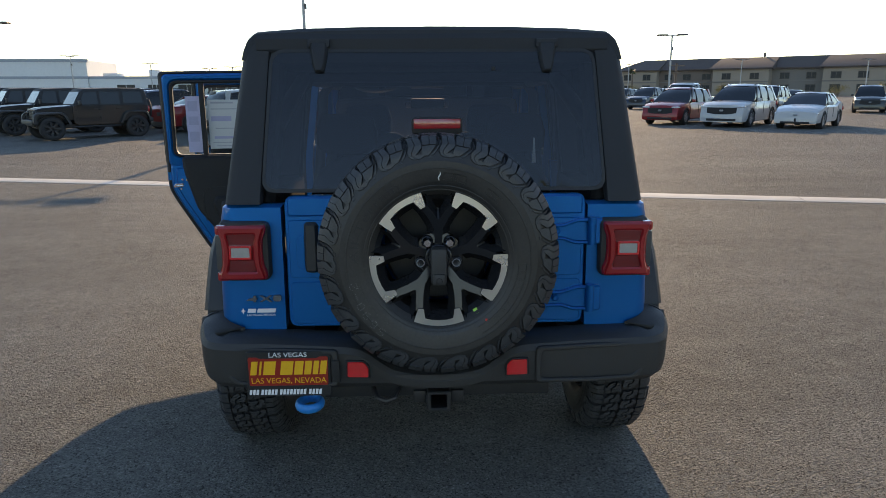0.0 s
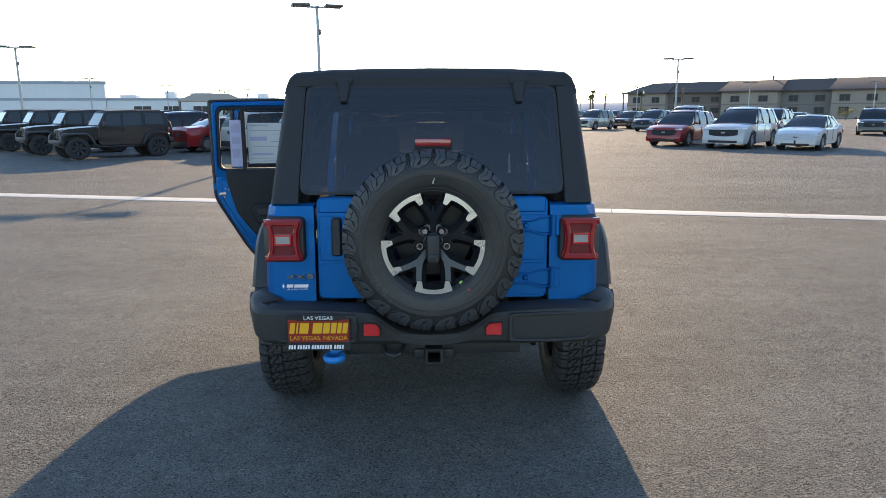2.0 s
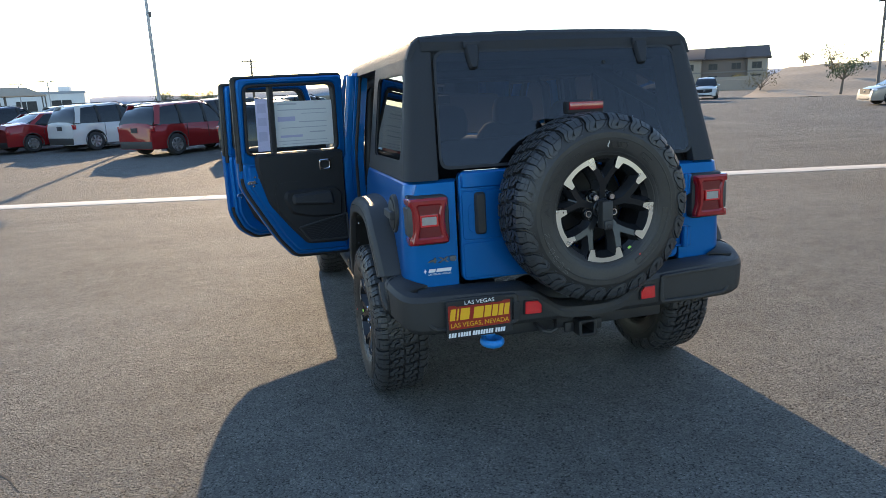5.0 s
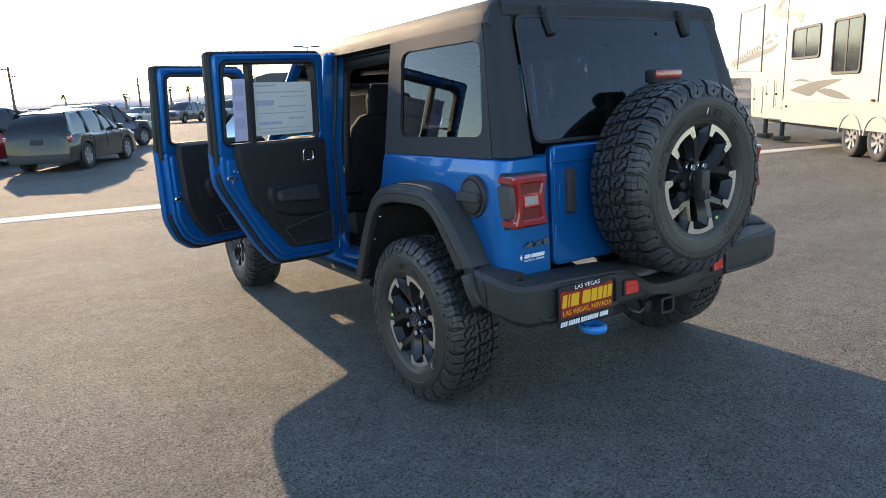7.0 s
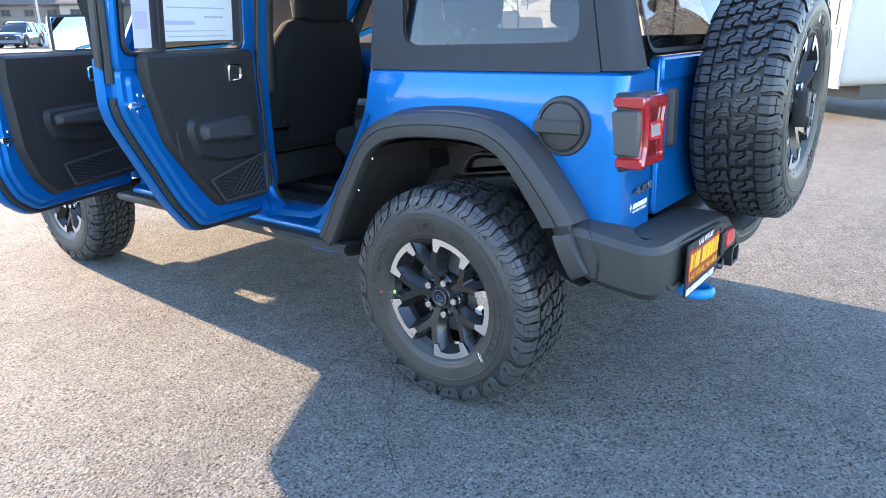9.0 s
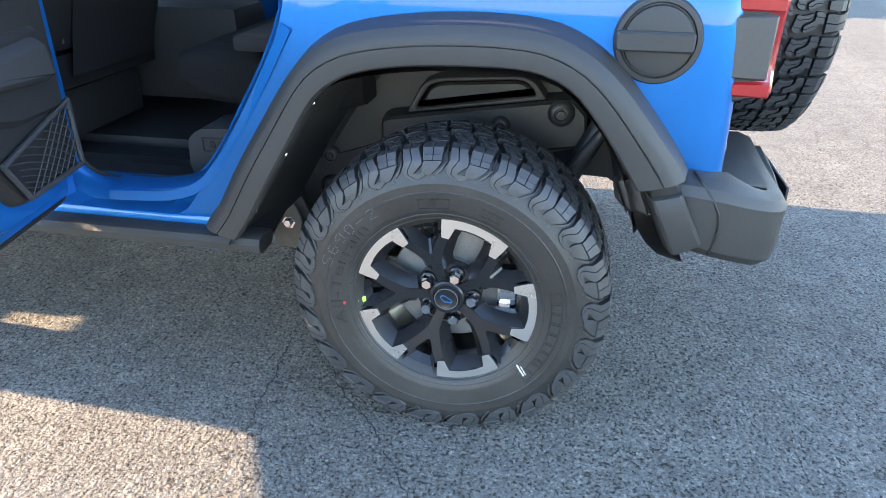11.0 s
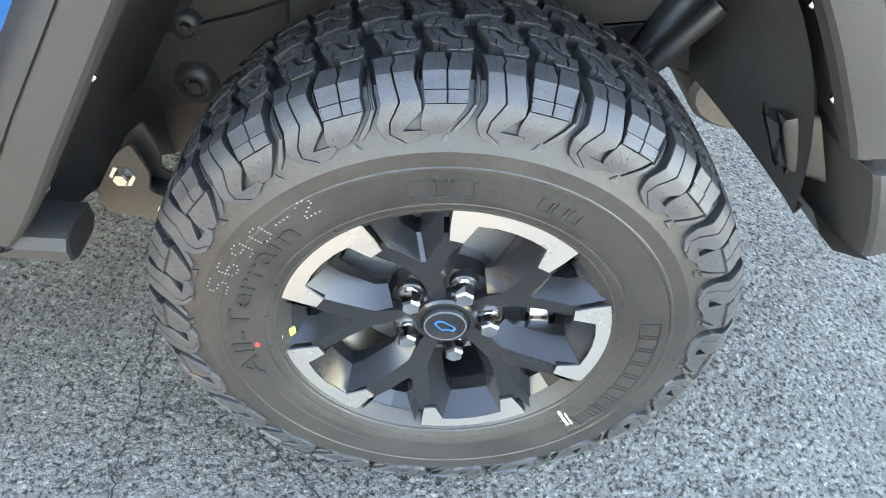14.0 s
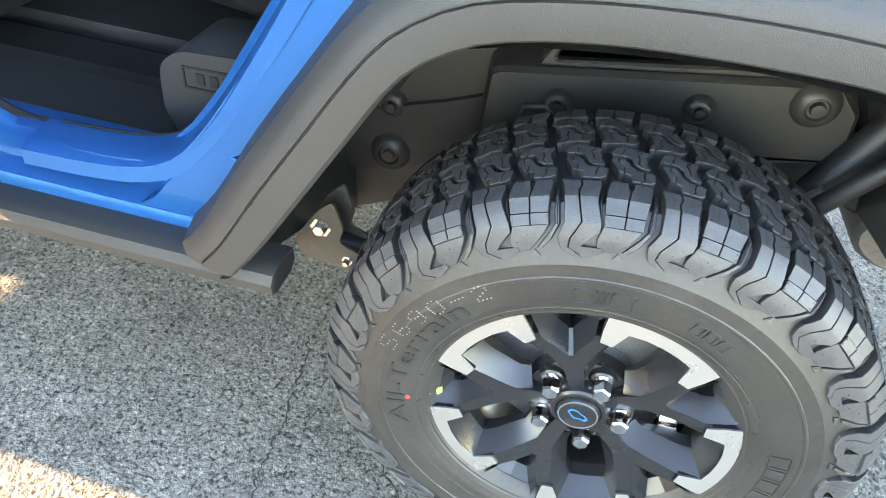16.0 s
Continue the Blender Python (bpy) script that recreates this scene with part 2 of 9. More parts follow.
M_CHALK = surface("white_crayon", (0.62, 0.60, 0.55), rough=0.9, vary=0.15, scale=(30.0, 500.0))
M_STAMP = surface("grey_stamped_ink", (0.20, 0.20, 0.19), rough=0.9, vary=0.3, scale=(40.0, 600.0))
M_EMBLEM = surface("bright_blue_emblem", (0.005, 0.10, 0.26), rough=0.3, vary=0.05)
M_GREYBADGE = surface("grey_badge_metal", (0.16, 0.18, 0.20), rough=0.3, metal=0.6, vary=0.08)
M_GLASS_DARK = glass("privacy_glass", (0.25, 0.256, 0.268), 0.01, 1.62)
M_GLASS = glass("window_glass", (0.72, 0.76, 0.74), 0.01, 1.5)
M_MIRROR = surface("mirror_silver", (0.85, 0.87, 0.9), rough=0.03, metal=1.0, vary=0.02, rough_vary=0.01)
M_ASPHALT = asphalt_mat("worn_asphalt")
M_CONCRETE = surface("pale_concrete", (0.46, 0.44, 0.40), rough=0.85, vary=0.2, scale=(1.6, 60.0), bump=0.5, bump_scale=220.0)
M_CRACK = surface("crack_fill", (0.026, 0.026, 0.026), rough=0.95, vary=0.3)

# ---------------------------------------------------------------- building helpers


def finish(name, bm, mats, parent=None, label="", angle=38, loc=None):
    """Link a bmesh as one mesh object under parent."""
    bmesh.ops.recalc_face_normals(bm, faces=bm.faces)
    me = bpy.data.meshes.new(name)
    bm.to_mesh(me)
    bm.free()
    for m in mats if isinstance(mats, (list, tuple)) else [mats]:
        me.materials.append(m)
    me.shade_smooth()
    me.set_sharp_from_angle(angle=radians(angle))
    ob = new(name, me)
    if parent is not None:
        ob.parent = parent
    if loc is not None:
        ob.matrix_basis = loc if isinstance(loc, Matrix) else Matrix.Translation(loc)
    return tagged(ob, label)


def part(name, bm, material, parent, label="", angle=38, loc=None):
    return finish(name, bm, material, parent, label, angle, loc)


def shared(name, src, parent, loc=None, label=""):
    """A further object on the mesh of src."""
    ob = new(name, src.data)
    ob.parent = parent
    if loc is not None:
        ob.matrix_basis = loc if isinstance(loc, Matrix) else Matrix.Translation(loc)
    return tagged(ob, label)


def box(bm, c, s, bevel=0.0, m=None, seg=2, mat=0):
    """A bevelled box with centre c and size s."""
    out = bmesh.ops.create_cube(bm, size=1.0)
    vs = out["verts"]
    for v in vs:
        v.co = Vector((v.co.x * s[0], v.co.y * s[1], v.co.z * s[2]))
    faces = {f for v in vs for f in v.link_faces}
    if bevel:
        edges = {e for v in vs for e in v.link_edges}
        res = bmesh.ops.bevel(bm, geom=list(edges), offset=bevel, segments=seg, affect="EDGES", profile=0.6)
        faces = set(res["faces"]) | {f for f in faces if f.is_valid}
        vs = list({v for f in faces for v in f.verts})
    for v in vs:
        v.co = (m @ v.co if m is not None else v.co) + Vector(c)
    for f in faces:
        f.material_index = mat
    return vs


def grid(bm, rows, closed=False, close_rows=False, mat=0):
    """Quads between rows of points."""
    vr = [[bm.verts.new(p) for p in row] for row in rows]
    n = len(vr)
    out = []
    for i in range(n if close_rows else n - 1):
        a, b = vr[i], vr[(i + 1) % n]
        k = len(a)
        for j in range(k if closed else k - 1):
            q = (a[j], a[(j + 1) % k], b[(j + 1) % k], b[j])
            try:
                f = bm.faces.new(q)
                f.material_index = mat
                out.append(f)
            except ValueError:
                pass
    return vr, out


def loft(bm, rows, mat=0, caps=True):
    """A closed-section loft with capped ends."""
    vr, fs = grid(bm, rows, closed=True, mat=mat)
    if caps:
        for row in (vr[0], vr[-1]):
            f = bm.faces.new(row)
            f.material_index = mat
    return vr


def inset(poly, d):
    """A closed outline moved inwards by d (outline runs counter-clockwise)."""
    n, out = len(poly), []
    for i in range(n):
        a, b, c = (Vector(poly[(i + k) % n]) for k in (-1, 0, 1))
        e1, e2 = (b - a), (c - b)
        if e1.length < 1e-9 or e2.length < 1e-9:
            out.append(tuple(b))
            continue
        e1.normalize(), e2.normalize()
        n1, n2 = Vector((-e1.y, e1.x)), Vector((-e2.y, e2.x))
        k = n1 + n2
        k = k / max(0.35, k.dot(k) / 2) if k.length > 1e-6 else n1
        out.append(tuple(b + k * d))
    return out


def area2(poly):
    return sum(a[0] * b[1] - b[0] * a[1] for a, b in zip(poly, poly[1:] + poly[:1])) / 2


def prism(bm, poly, put, w0, w1, chamfer=0.0, mat=0, top_mat=None, bottom=False, slope=0.0):
    """A block with the outline poly from depth w0 to w1; put(u, v, w) sets its place. chamfer: bevel of the top; slope: how far its sides lean in."""
    if area2(poly) < 0:
        poly = poly[::-1]
    lv = [(poly if not bottom or not slope else poly, w0)]
    if chamfer:
        body = inset(poly, slope) if slope else poly
        lv += [(body, w1 - chamfer), (inset(body, chamfer * 0.8), w1)]
    else:
        lv += [(inset(poly, slope) if slope else poly, w1)]
    rows = [[bm.verts.new(put(u, v, w)) for u, v in pts] for pts, w in lv]
    n = len(poly)
    for a, b in zip(rows, rows[1:]):
        for j in range(n):
            f = bm.faces.new((a[j], a[(j + 1) % n], b[(j + 1) % n], b[j]))
            f.material_index = mat
    f = bm.faces.new(rows[-1])
    f.material_index = mat if top_mat is None else top_mat
    if bottom:
        f = bm.faces.new(rows[0][::-1])
        f.material_index = mat


def lathe(bm, profile, n, place, mat=0, closed=False):
    """Turn a profile of (radius, along) about the local axis; place(r, angle, w) sets a point."""
    rows = [[place(r, 2 * math.pi * i / n, w) for r, w in profile] for i in range(n)]
    return grid(bm, rows, closed=closed, close_rows=True, mat=mat)


def tube(bm, pts, r, n=8, mat=0, closed=False):
    """A round bar along a line of points; r may be one radius or one a point."""
    pts = [Vector(p) for p in pts]
    rs = r if isinstance(r, (list, tuple)) else [r] * len(pts)
    rows, up = [], Vector((0, 0, 1))
    for i, p in enumerate(pts):
        a, b = pts[max(0, i - 1)], pts[min(len(pts) - 1, i + 1)]
        t = (b - a).normalized()
        side = t.cross(up)
        if side.length < 0.05:
            side = t.cross(Vector((0, 1, 0)))
        side.normalize()
        top = side.cross(t)
        rows.append([p + (side * math.cos(2 * math.pi * k / n) + top * math.sin(2 * math.pi * k / n)) * rs[i] for k in range(n)])
    loft(bm, rows, mat=mat)


def spline(pts, n):
    """Points evenly along a smooth line through pts (any dimension)."""
    pts = [np.array(p, float) for p in pts]
    ext = [2 * pts[0] - pts[1], *pts, 2 * pts[-1] - pts[-2]]
    dense = []
    for i in range(len(pts) - 1):
        p0, p1, p2, p3 = ext[i : i + 4]
        for k in range(24):
            t = k / 24
            dense.append(0.5 * (2 * p1 + (p2 - p0) * t + (2 * p0 - 5 * p1 + 4 * p2 - p3) * t * t + (3 * p1 - p0 - 3 * p2 + p3) * t**3))
    dense.append(pts[-1])
    d = np.r_[0, np.cumsum([np.linalg.norm(b - a) for a, b in zip(dense, dense[1:])])]
    want = np.linspace(0, d[-1], n)
    arr = np.array(dense)
    return [tuple(np.interp(w, d, arr[:, k]) for k in range(arr.shape[1])) for w in want]


def rounded(x0, y0, x1, y1, r, n=4):
    """A rectangle's outline with rounded corners, counter-clockwise."""
    out = []
    for cx, cy, a in ((x1 - r, y0 + r, -90), (x1 - r, y1 - r, 0), (x0 + r, y1 - r, 90), (x0 + r, y0 + r, 180)):
        for k in range(n + 1):
            t = radians(a + 90 * k / n)
            out.append((cx + r * math.cos(t), cy + r * math.sin(t)))
    return out


def round_poly(poly, r, n=3):
    """An outline with its corners cut by small arcs of radius about r."""
    out, m = [], len(poly)
    for i in range(m):
        a, b, c = (Vector(poly[(i + k) % m][:2]) for k in (-1, 0, 1))
        d1, d2 = (a - b), (c - b)
        k1, k2 = min(r, d1.length * 0.45), min(r, d2.length * 0.45)
        p, q = b + d1.normalized() * k1, b + d2.normalized() * k2
        for k in range(n + 1):
            t = k / n
            out.append(tuple(p * (1 - t) ** 2 + b * 2 * t * (1 - t) + q * t * t))
    return out


def frame_plate(bm, outer, inner, put, w0, w1, chamfer=0.0, mat=0):
    """A flat frame between two outlines with the same count of points, from depth w0 to w1."""
    n = len(outer)
    o2, i2 = outer, inner
    if chamfer:
        o2 = inset(outer, chamfer)
        i2 = inset(inner, -chamfer)
    rows = [[put(u, v, w0) for u, v in outer], [put(u, v, w1 - chamfer) for u, v in outer]]
    if chamfer:
        rows += [[put(u, v, w1) for u, v in o2], [put(u, v, w1) for u, v in i2]]
    else:
        rows += [[put(u, v, w1) for u, v in inner]]
    rows += [[put(u, v, w1 - chamfer) for u, v in inner], [put(u, v, w0) for u, v in inner]]
    if not chamfer:
        rows.pop(-2)
    grid(bm, rows, closed=True, close_rows=True, mat=mat)


def text_mesh(words, size):
    """The mesh of some words in the built-in font, flat, centred."""
    cu = bpy.data.curves.new("words", "FONT")
    cu.body, cu.size, cu.align_x, cu.align_y, cu.extrude = words, size, "CENTER", "CENTER", 0.0006
    tmp = bpy.data.objects.new("words", cu)
    scene.collection.objects.link(tmp)
    me = bpy.data.meshes.new_from_object(tmp.evaluated_get(bpy.context.evaluated_depsgraph_get()))
    bpy.data.objects.remove(tmp)
    return me


def words(name, text, size, material, parent, m, stretch=1.0, label=""):
    me = text_mesh(text, size)
    me.materials.clear()
    me.materials.append(material)
    ob = new(name, me)
    ob.parent = parent
    ob.matrix_basis = m @ Matrix.Diagonal((stretch, 1, 1, 1))
    return tagged(ob, label)


def thing(name, label, category, group="", m=None, kind=""):
    ob = new(name)
    if m is not None:
        ob.matrix_basis = m
    return tagged(ob, label, category, group, kind)

# ---------------------------------------------------------------- ground
GUT0, GUT_ANG = Vector((3.4, 8.62)), radians(-13.3)
gd, gn = Vector((math.cos(GUT_ANG), math.sin(GUT_ANG))), Vector((-math.sin(GUT_ANG), math.cos(GUT_ANG)))
FALL = 0.02


def ground_z(x, y):
    """The lot falls gently to the gutter and rises again behind it."""
    v, v0 = (Vector((x, y)) - GUT0).dot(gn), -GUT0.dot(gn)
    return float(np.interp(v, [v0 - 4, v0 - 3, 0, 16, 1000], [0.07, 0.06, FALL * v0, 0, 0]))


bm = bmesh.new()
ring = [0.02] + list(np.arange(0.8, 28, 0.8)) + [30, 36, 44, 56, 75, 110, 160, 260, 500, 1500]
rows = []
for r in ring:
    row = []
    for k in range(120):
        a = 2 * math.pi * k / 120
        x, y = r * math.cos(a), r * math.sin(a)
        row.append((x, y, ground_z(x, y)))
    rows.append(row)
vr, _ = grid(bm, rows, closed=True)
bm.faces.new(vr[0])
tagged(finish("ground", bm, M_ASPHALT), "worn grey asphalt of an open car lot", "ground", kind="structure")

# a shallow concrete gutter of cast slabs across the lot
gutter = thing("gutter", "pale concrete drainage strip with joints set in the asphalt", "gutter", kind="structure")
slab0 = None
for k in range(-13, 16):
    c = GUT0 + gd * (3.05 * k + 1.525)
    m = Matrix.Translation((c.x, c.y, ground_z(c.x, c.y) + 0.004)) @ Matrix.Rotation(GUT_ANG, 4, "Z")
    if slab0 is None:
        bm = bmesh.new()
        hw, hl = 0.26, 1.515
        sec = [(-hw, 0.0), (-hw, 0.009), (-hw + 0.012, 0.012), (0, 0.006), (hw - 0.012, 0.012), (hw, 0.009), (hw, 0.0)]
        loft(bm, [[(x, y, z) for y, z in sec] for x in (-hl, hl)])
        slab0 = part("concrete_slab", bm, M_CONCRETE, gutter, loc=m)
    else:
        shared("concrete_slab", slab0, gutter, loc=m)


def crack(points, width, seed):
    """A ragged dark crack along a line, a hair above the asphalt."""
    rnd = random.Random(seed)
    line = spline(points, 60)
    bm = bmesh.new()
    rows = []
    for i, (x, y) in enumerate(line):
        j = 0.014 * (rnd.random() - 0.5)
        w = width * (0.35 + rnd.random()) * (0.4 if i in (0, len(line) - 1) else 1.0)
        a, b = Vector(line[max(0, i - 1)]), Vector(line[min(len(line) - 1, i + 1)])
        t = (b - a).normalized()
        n = Vector((-t.y, t.x))
        c = Vector((x, y)) + n * j
        g = ground_z(c.x, c.y)
        rows.append([(*(c - n * w), g + 0.002), (*c, g + 0.0025), (*(c + n * w), g + 0.002)])
    grid(bm, rows)
    return tagged(finish("asphalt_crack", bm, M_CRACK), "thin dark branching crack in worn asphalt", "crack", "cracks", "structure")


crack([(-0.60, 0.60), (-0.68, 0.58), (-0.77, 0.572), (-0.853, 0.558), (-0.93, 0.556), (-1.02, 0.545), (-1.10, 0.53)], 0.0020, 3)
crack([(-0.74, 0.42), (-0.813, 0.374), (-0.911, 0.303), (-1.0, 0.21), (-1.12, 0.12), (-1.255, 0.024), (-1.401, -0.159), (-1.464, -0.262), (-1.55, -0.36)], 0.0018, 4)
crack([(-0.853, 0.558), (-0.84, 0.46), (-0.813, 0.374)], 0.0012, 5)
crack([(-2.6, -0.6), (-3.4, 0.6), (-4.0, 2.0), (-5.2, 3.4)], 0.004, 6)

# ---------------------------------------------------------------- wheel


def on_wheel(r, a, w):
    """Local place of radius r, angle a (seen from outside, from the right, anticlockwise) and offset w to the outside."""
    return (-w, -r * math.cos(a), r * math.sin(a))


SECTION = [(0.0, 0.3945, 0.0), (0.06, 0.3930, 0.06), (0.105, 0.3880, 0.104), (0.119, 0.3795, 0.1140), (0.131, 0.3695, 0.1220), (0.146, 0.3565, 0.1290), (0.164, 0.3410, 0.1350), (0.185, 0.3240, 0.1425)]


def section(s, h):
    """Radius and offset at arc length s from the crown, h above the carcass."""
    sg, s = (1 if s >= 0 else -1), abs(s)
    k = [p[0] for p in SECTION]
    r, w = np.interp(s, k, [p[1] for p in SECTION]), np.interp(s, k, [p[2] for p in SECTION])
    r2, w2 = np.interp(s + 0.006, k, [p[1] for p in SECTION]), np.interp(s + 0.006, k, [p[2] for p in SECTION])
    r1, w1 = np.interp(max(0, s - 0.006), k, [p[1] for p in SECTION]), np.interp(max(0, s - 0.006), k, [p[2] for p in SECTION])
    t = Vector((r2 - r1, w2 - w1)).normalized()
    return r + t.y * h, sg * (w - t.x * h)


def tread_height(s):
    return float(np.interp(abs(s), [0, 0.10, 0.110, 0.135, 0.15, 0.175], [0.0135, 0.0135, 0.0140, 0.0138, 0.0115, 0.0065]))


PAIRS = 22
PAIR = 2 * math.pi * 0.40 / PAIRS          # length of two lugs round the tyre


def lug(bm, sg, u0, stations, mat=0, chamfer=0.0007, step=0.0045):
    """A rubber lug from stations (offset in mm from the crown, left and right edge as shares of PAIR, height in mm)."""
    S = [q[0] for q in stations]
    n = max(2, int((S[-1] - S[0]) / 1000 / step) + 1)
    at = sorted({round(x, 3) for x in np.linspace(S[0], S[-1], n)} | set(S))
    rows = []
    for i, x in enumerate(at):
        l, r, h = (float(np.interp(x, S, [q[k] for q in stations])) for k in (1, 2, 3))
        l, r, h, c = l * PAIR, r * PAIR, h * 0.001, chamfer
        if l < r:
            l, r = r, l
        c = min(c, (l - r) * 0.3)
        pts = [(l, -0.002), (l - c * 0.4, h - c), (l - c * 1.4, h), (r + c * 1.4, h), (r + c * 0.4, h - c), (r, -0.002)]
        put = lambda u, hh: on_wheel(*(lambda q: (q[0], (sg * u + u0) / 0.40, q[1]))(section(sg * x * 0.001, hh)))
        row, foot = [put(u, hh) for u, hh in pts], [put(u, -0.002) for u, hh in pts]
        rows += [foot, row] if i == 0 else [row, foot] if i == len(at) - 1 else [row]
    grid(bm, rows, mat=mat)


# the plated lug and the leaning lug of the shoulder, each cut by a thin zigzag sipe
LUG_A = [(78, .205, -.205, 13.6), (84, .222, -.220, 13.6), (96, .232, -.215, 13.8), (104.5, .235, -.205, 14.0), (107, .235, -.202, 12.6), (119, .230, -.190, 11.6)]
PLATE = [(120.2, .229, -.190, 13.6), (130.5, .226, -.197, 13.4)]
FOOT_A = [(131, .226, -.192, 9.8), (138, .250, -.150, 9.2), (146, .278, -.090, 7.8), (154, .282, -.015, 6.0), (160, .250, .045, 4.6), (162, .215, .080, 4.0)]
LUG_B = [(79, -.300, -.705, 13.6), (88, -.325, -.715, 13.6), (104.5, -.345, -.695, 14.0), (109, -.350, -.700, 13.6), (128, -.362, -.755, 12.8), (137, -.318, -.748, 11.0), (144, -.282, -.668, 9.6), (151, -.285, -.592, 8.2), (156, -.300, -.545, 7.0), (157, -.302, -.800, 6.8), (163, -.330, -.812, 5.4), (171, -.470, -.665, 4.0)]
MID_A = [(78, .000), (96, -.004), (104.5, .010), (131, .008), (146, .100), (162, .150)]
MID_B = [(79, -.500), (88, -.515), (98, -.490), (128, -.545), (146, -.420), (158, -.400), (171, -.560)]


def split_lug(bm, sg, u0, stations, mid, gap):
    """The two halves of a lug beside its sipe; gap: half width of the sipe as (offset, mm)."""
    S = sorted({q[0] for q in stations} | {q[0] for q in mid if stations[0][0] < q[0] < stations[-1][0]})
    val = lambda x, k: float(np.interp(x, [q[0] for q in stations], [q[k] for q in stations]))
    m = lambda x: float(np.interp(x, [q[0] for q in mid], [q[1] for q in mid]))
    g = lambda x: float(np.interp(x, [q[0] for q in gap], [q[1] for q in gap])) * 0.001 / PAIR
    for side in (1, 0):
        out = []
        for x in S:
            l, r, h, c = val(x, 1), val(x, 2), val(x, 3), min(max(m(x), val(x, 2) + 0.02), val(x, 1) - 0.02)
            out.append((x, l, c + g(x), h) if side else (x, c - g(x), r, h))
        lug(bm, sg, u0, out)


# crown blocks as (offset in mm, share of a pitch): a lobe and an arm, cut by zigzag sipes
CROWN = [
    [(54, .04), (51, .12), (51, .27), (60, .33), (68, .28), (75, .32), (75, .11), (70, .02)],
    [(51, .27), (50, .45), (43, .54), (36, .53), (28, .61), (28, .74), (38, .80), (47, .73), (61, .78), (64, .62), (71, .60), (75, .52), (75, .32), (68, .28), (60, .33)],
    [(28, .74), (28, .87), (33, .96), (47, .97), (58, .92), (61, .78), (47, .73), (38, .80)],
    [(24, .05), (31, .06), (42, .06), (47, .12), (47, .22), (36, .29), (24, .24), (14, .35), (2, .30), (3, .16), (10, .08), (18, .10)],
    [(2, .30), (14, .35), (24, .24), (36, .29), (47, .22), (46, .36), (39, .45), (30, .44), (25, .53), (24, .70), (17, .65), (10, .72), (2, .66)],
    [(2, .66), (10, .72), (17, .65), (24, .70), (23, .88), (17, .97), (6, .96), (2, .86)],
]


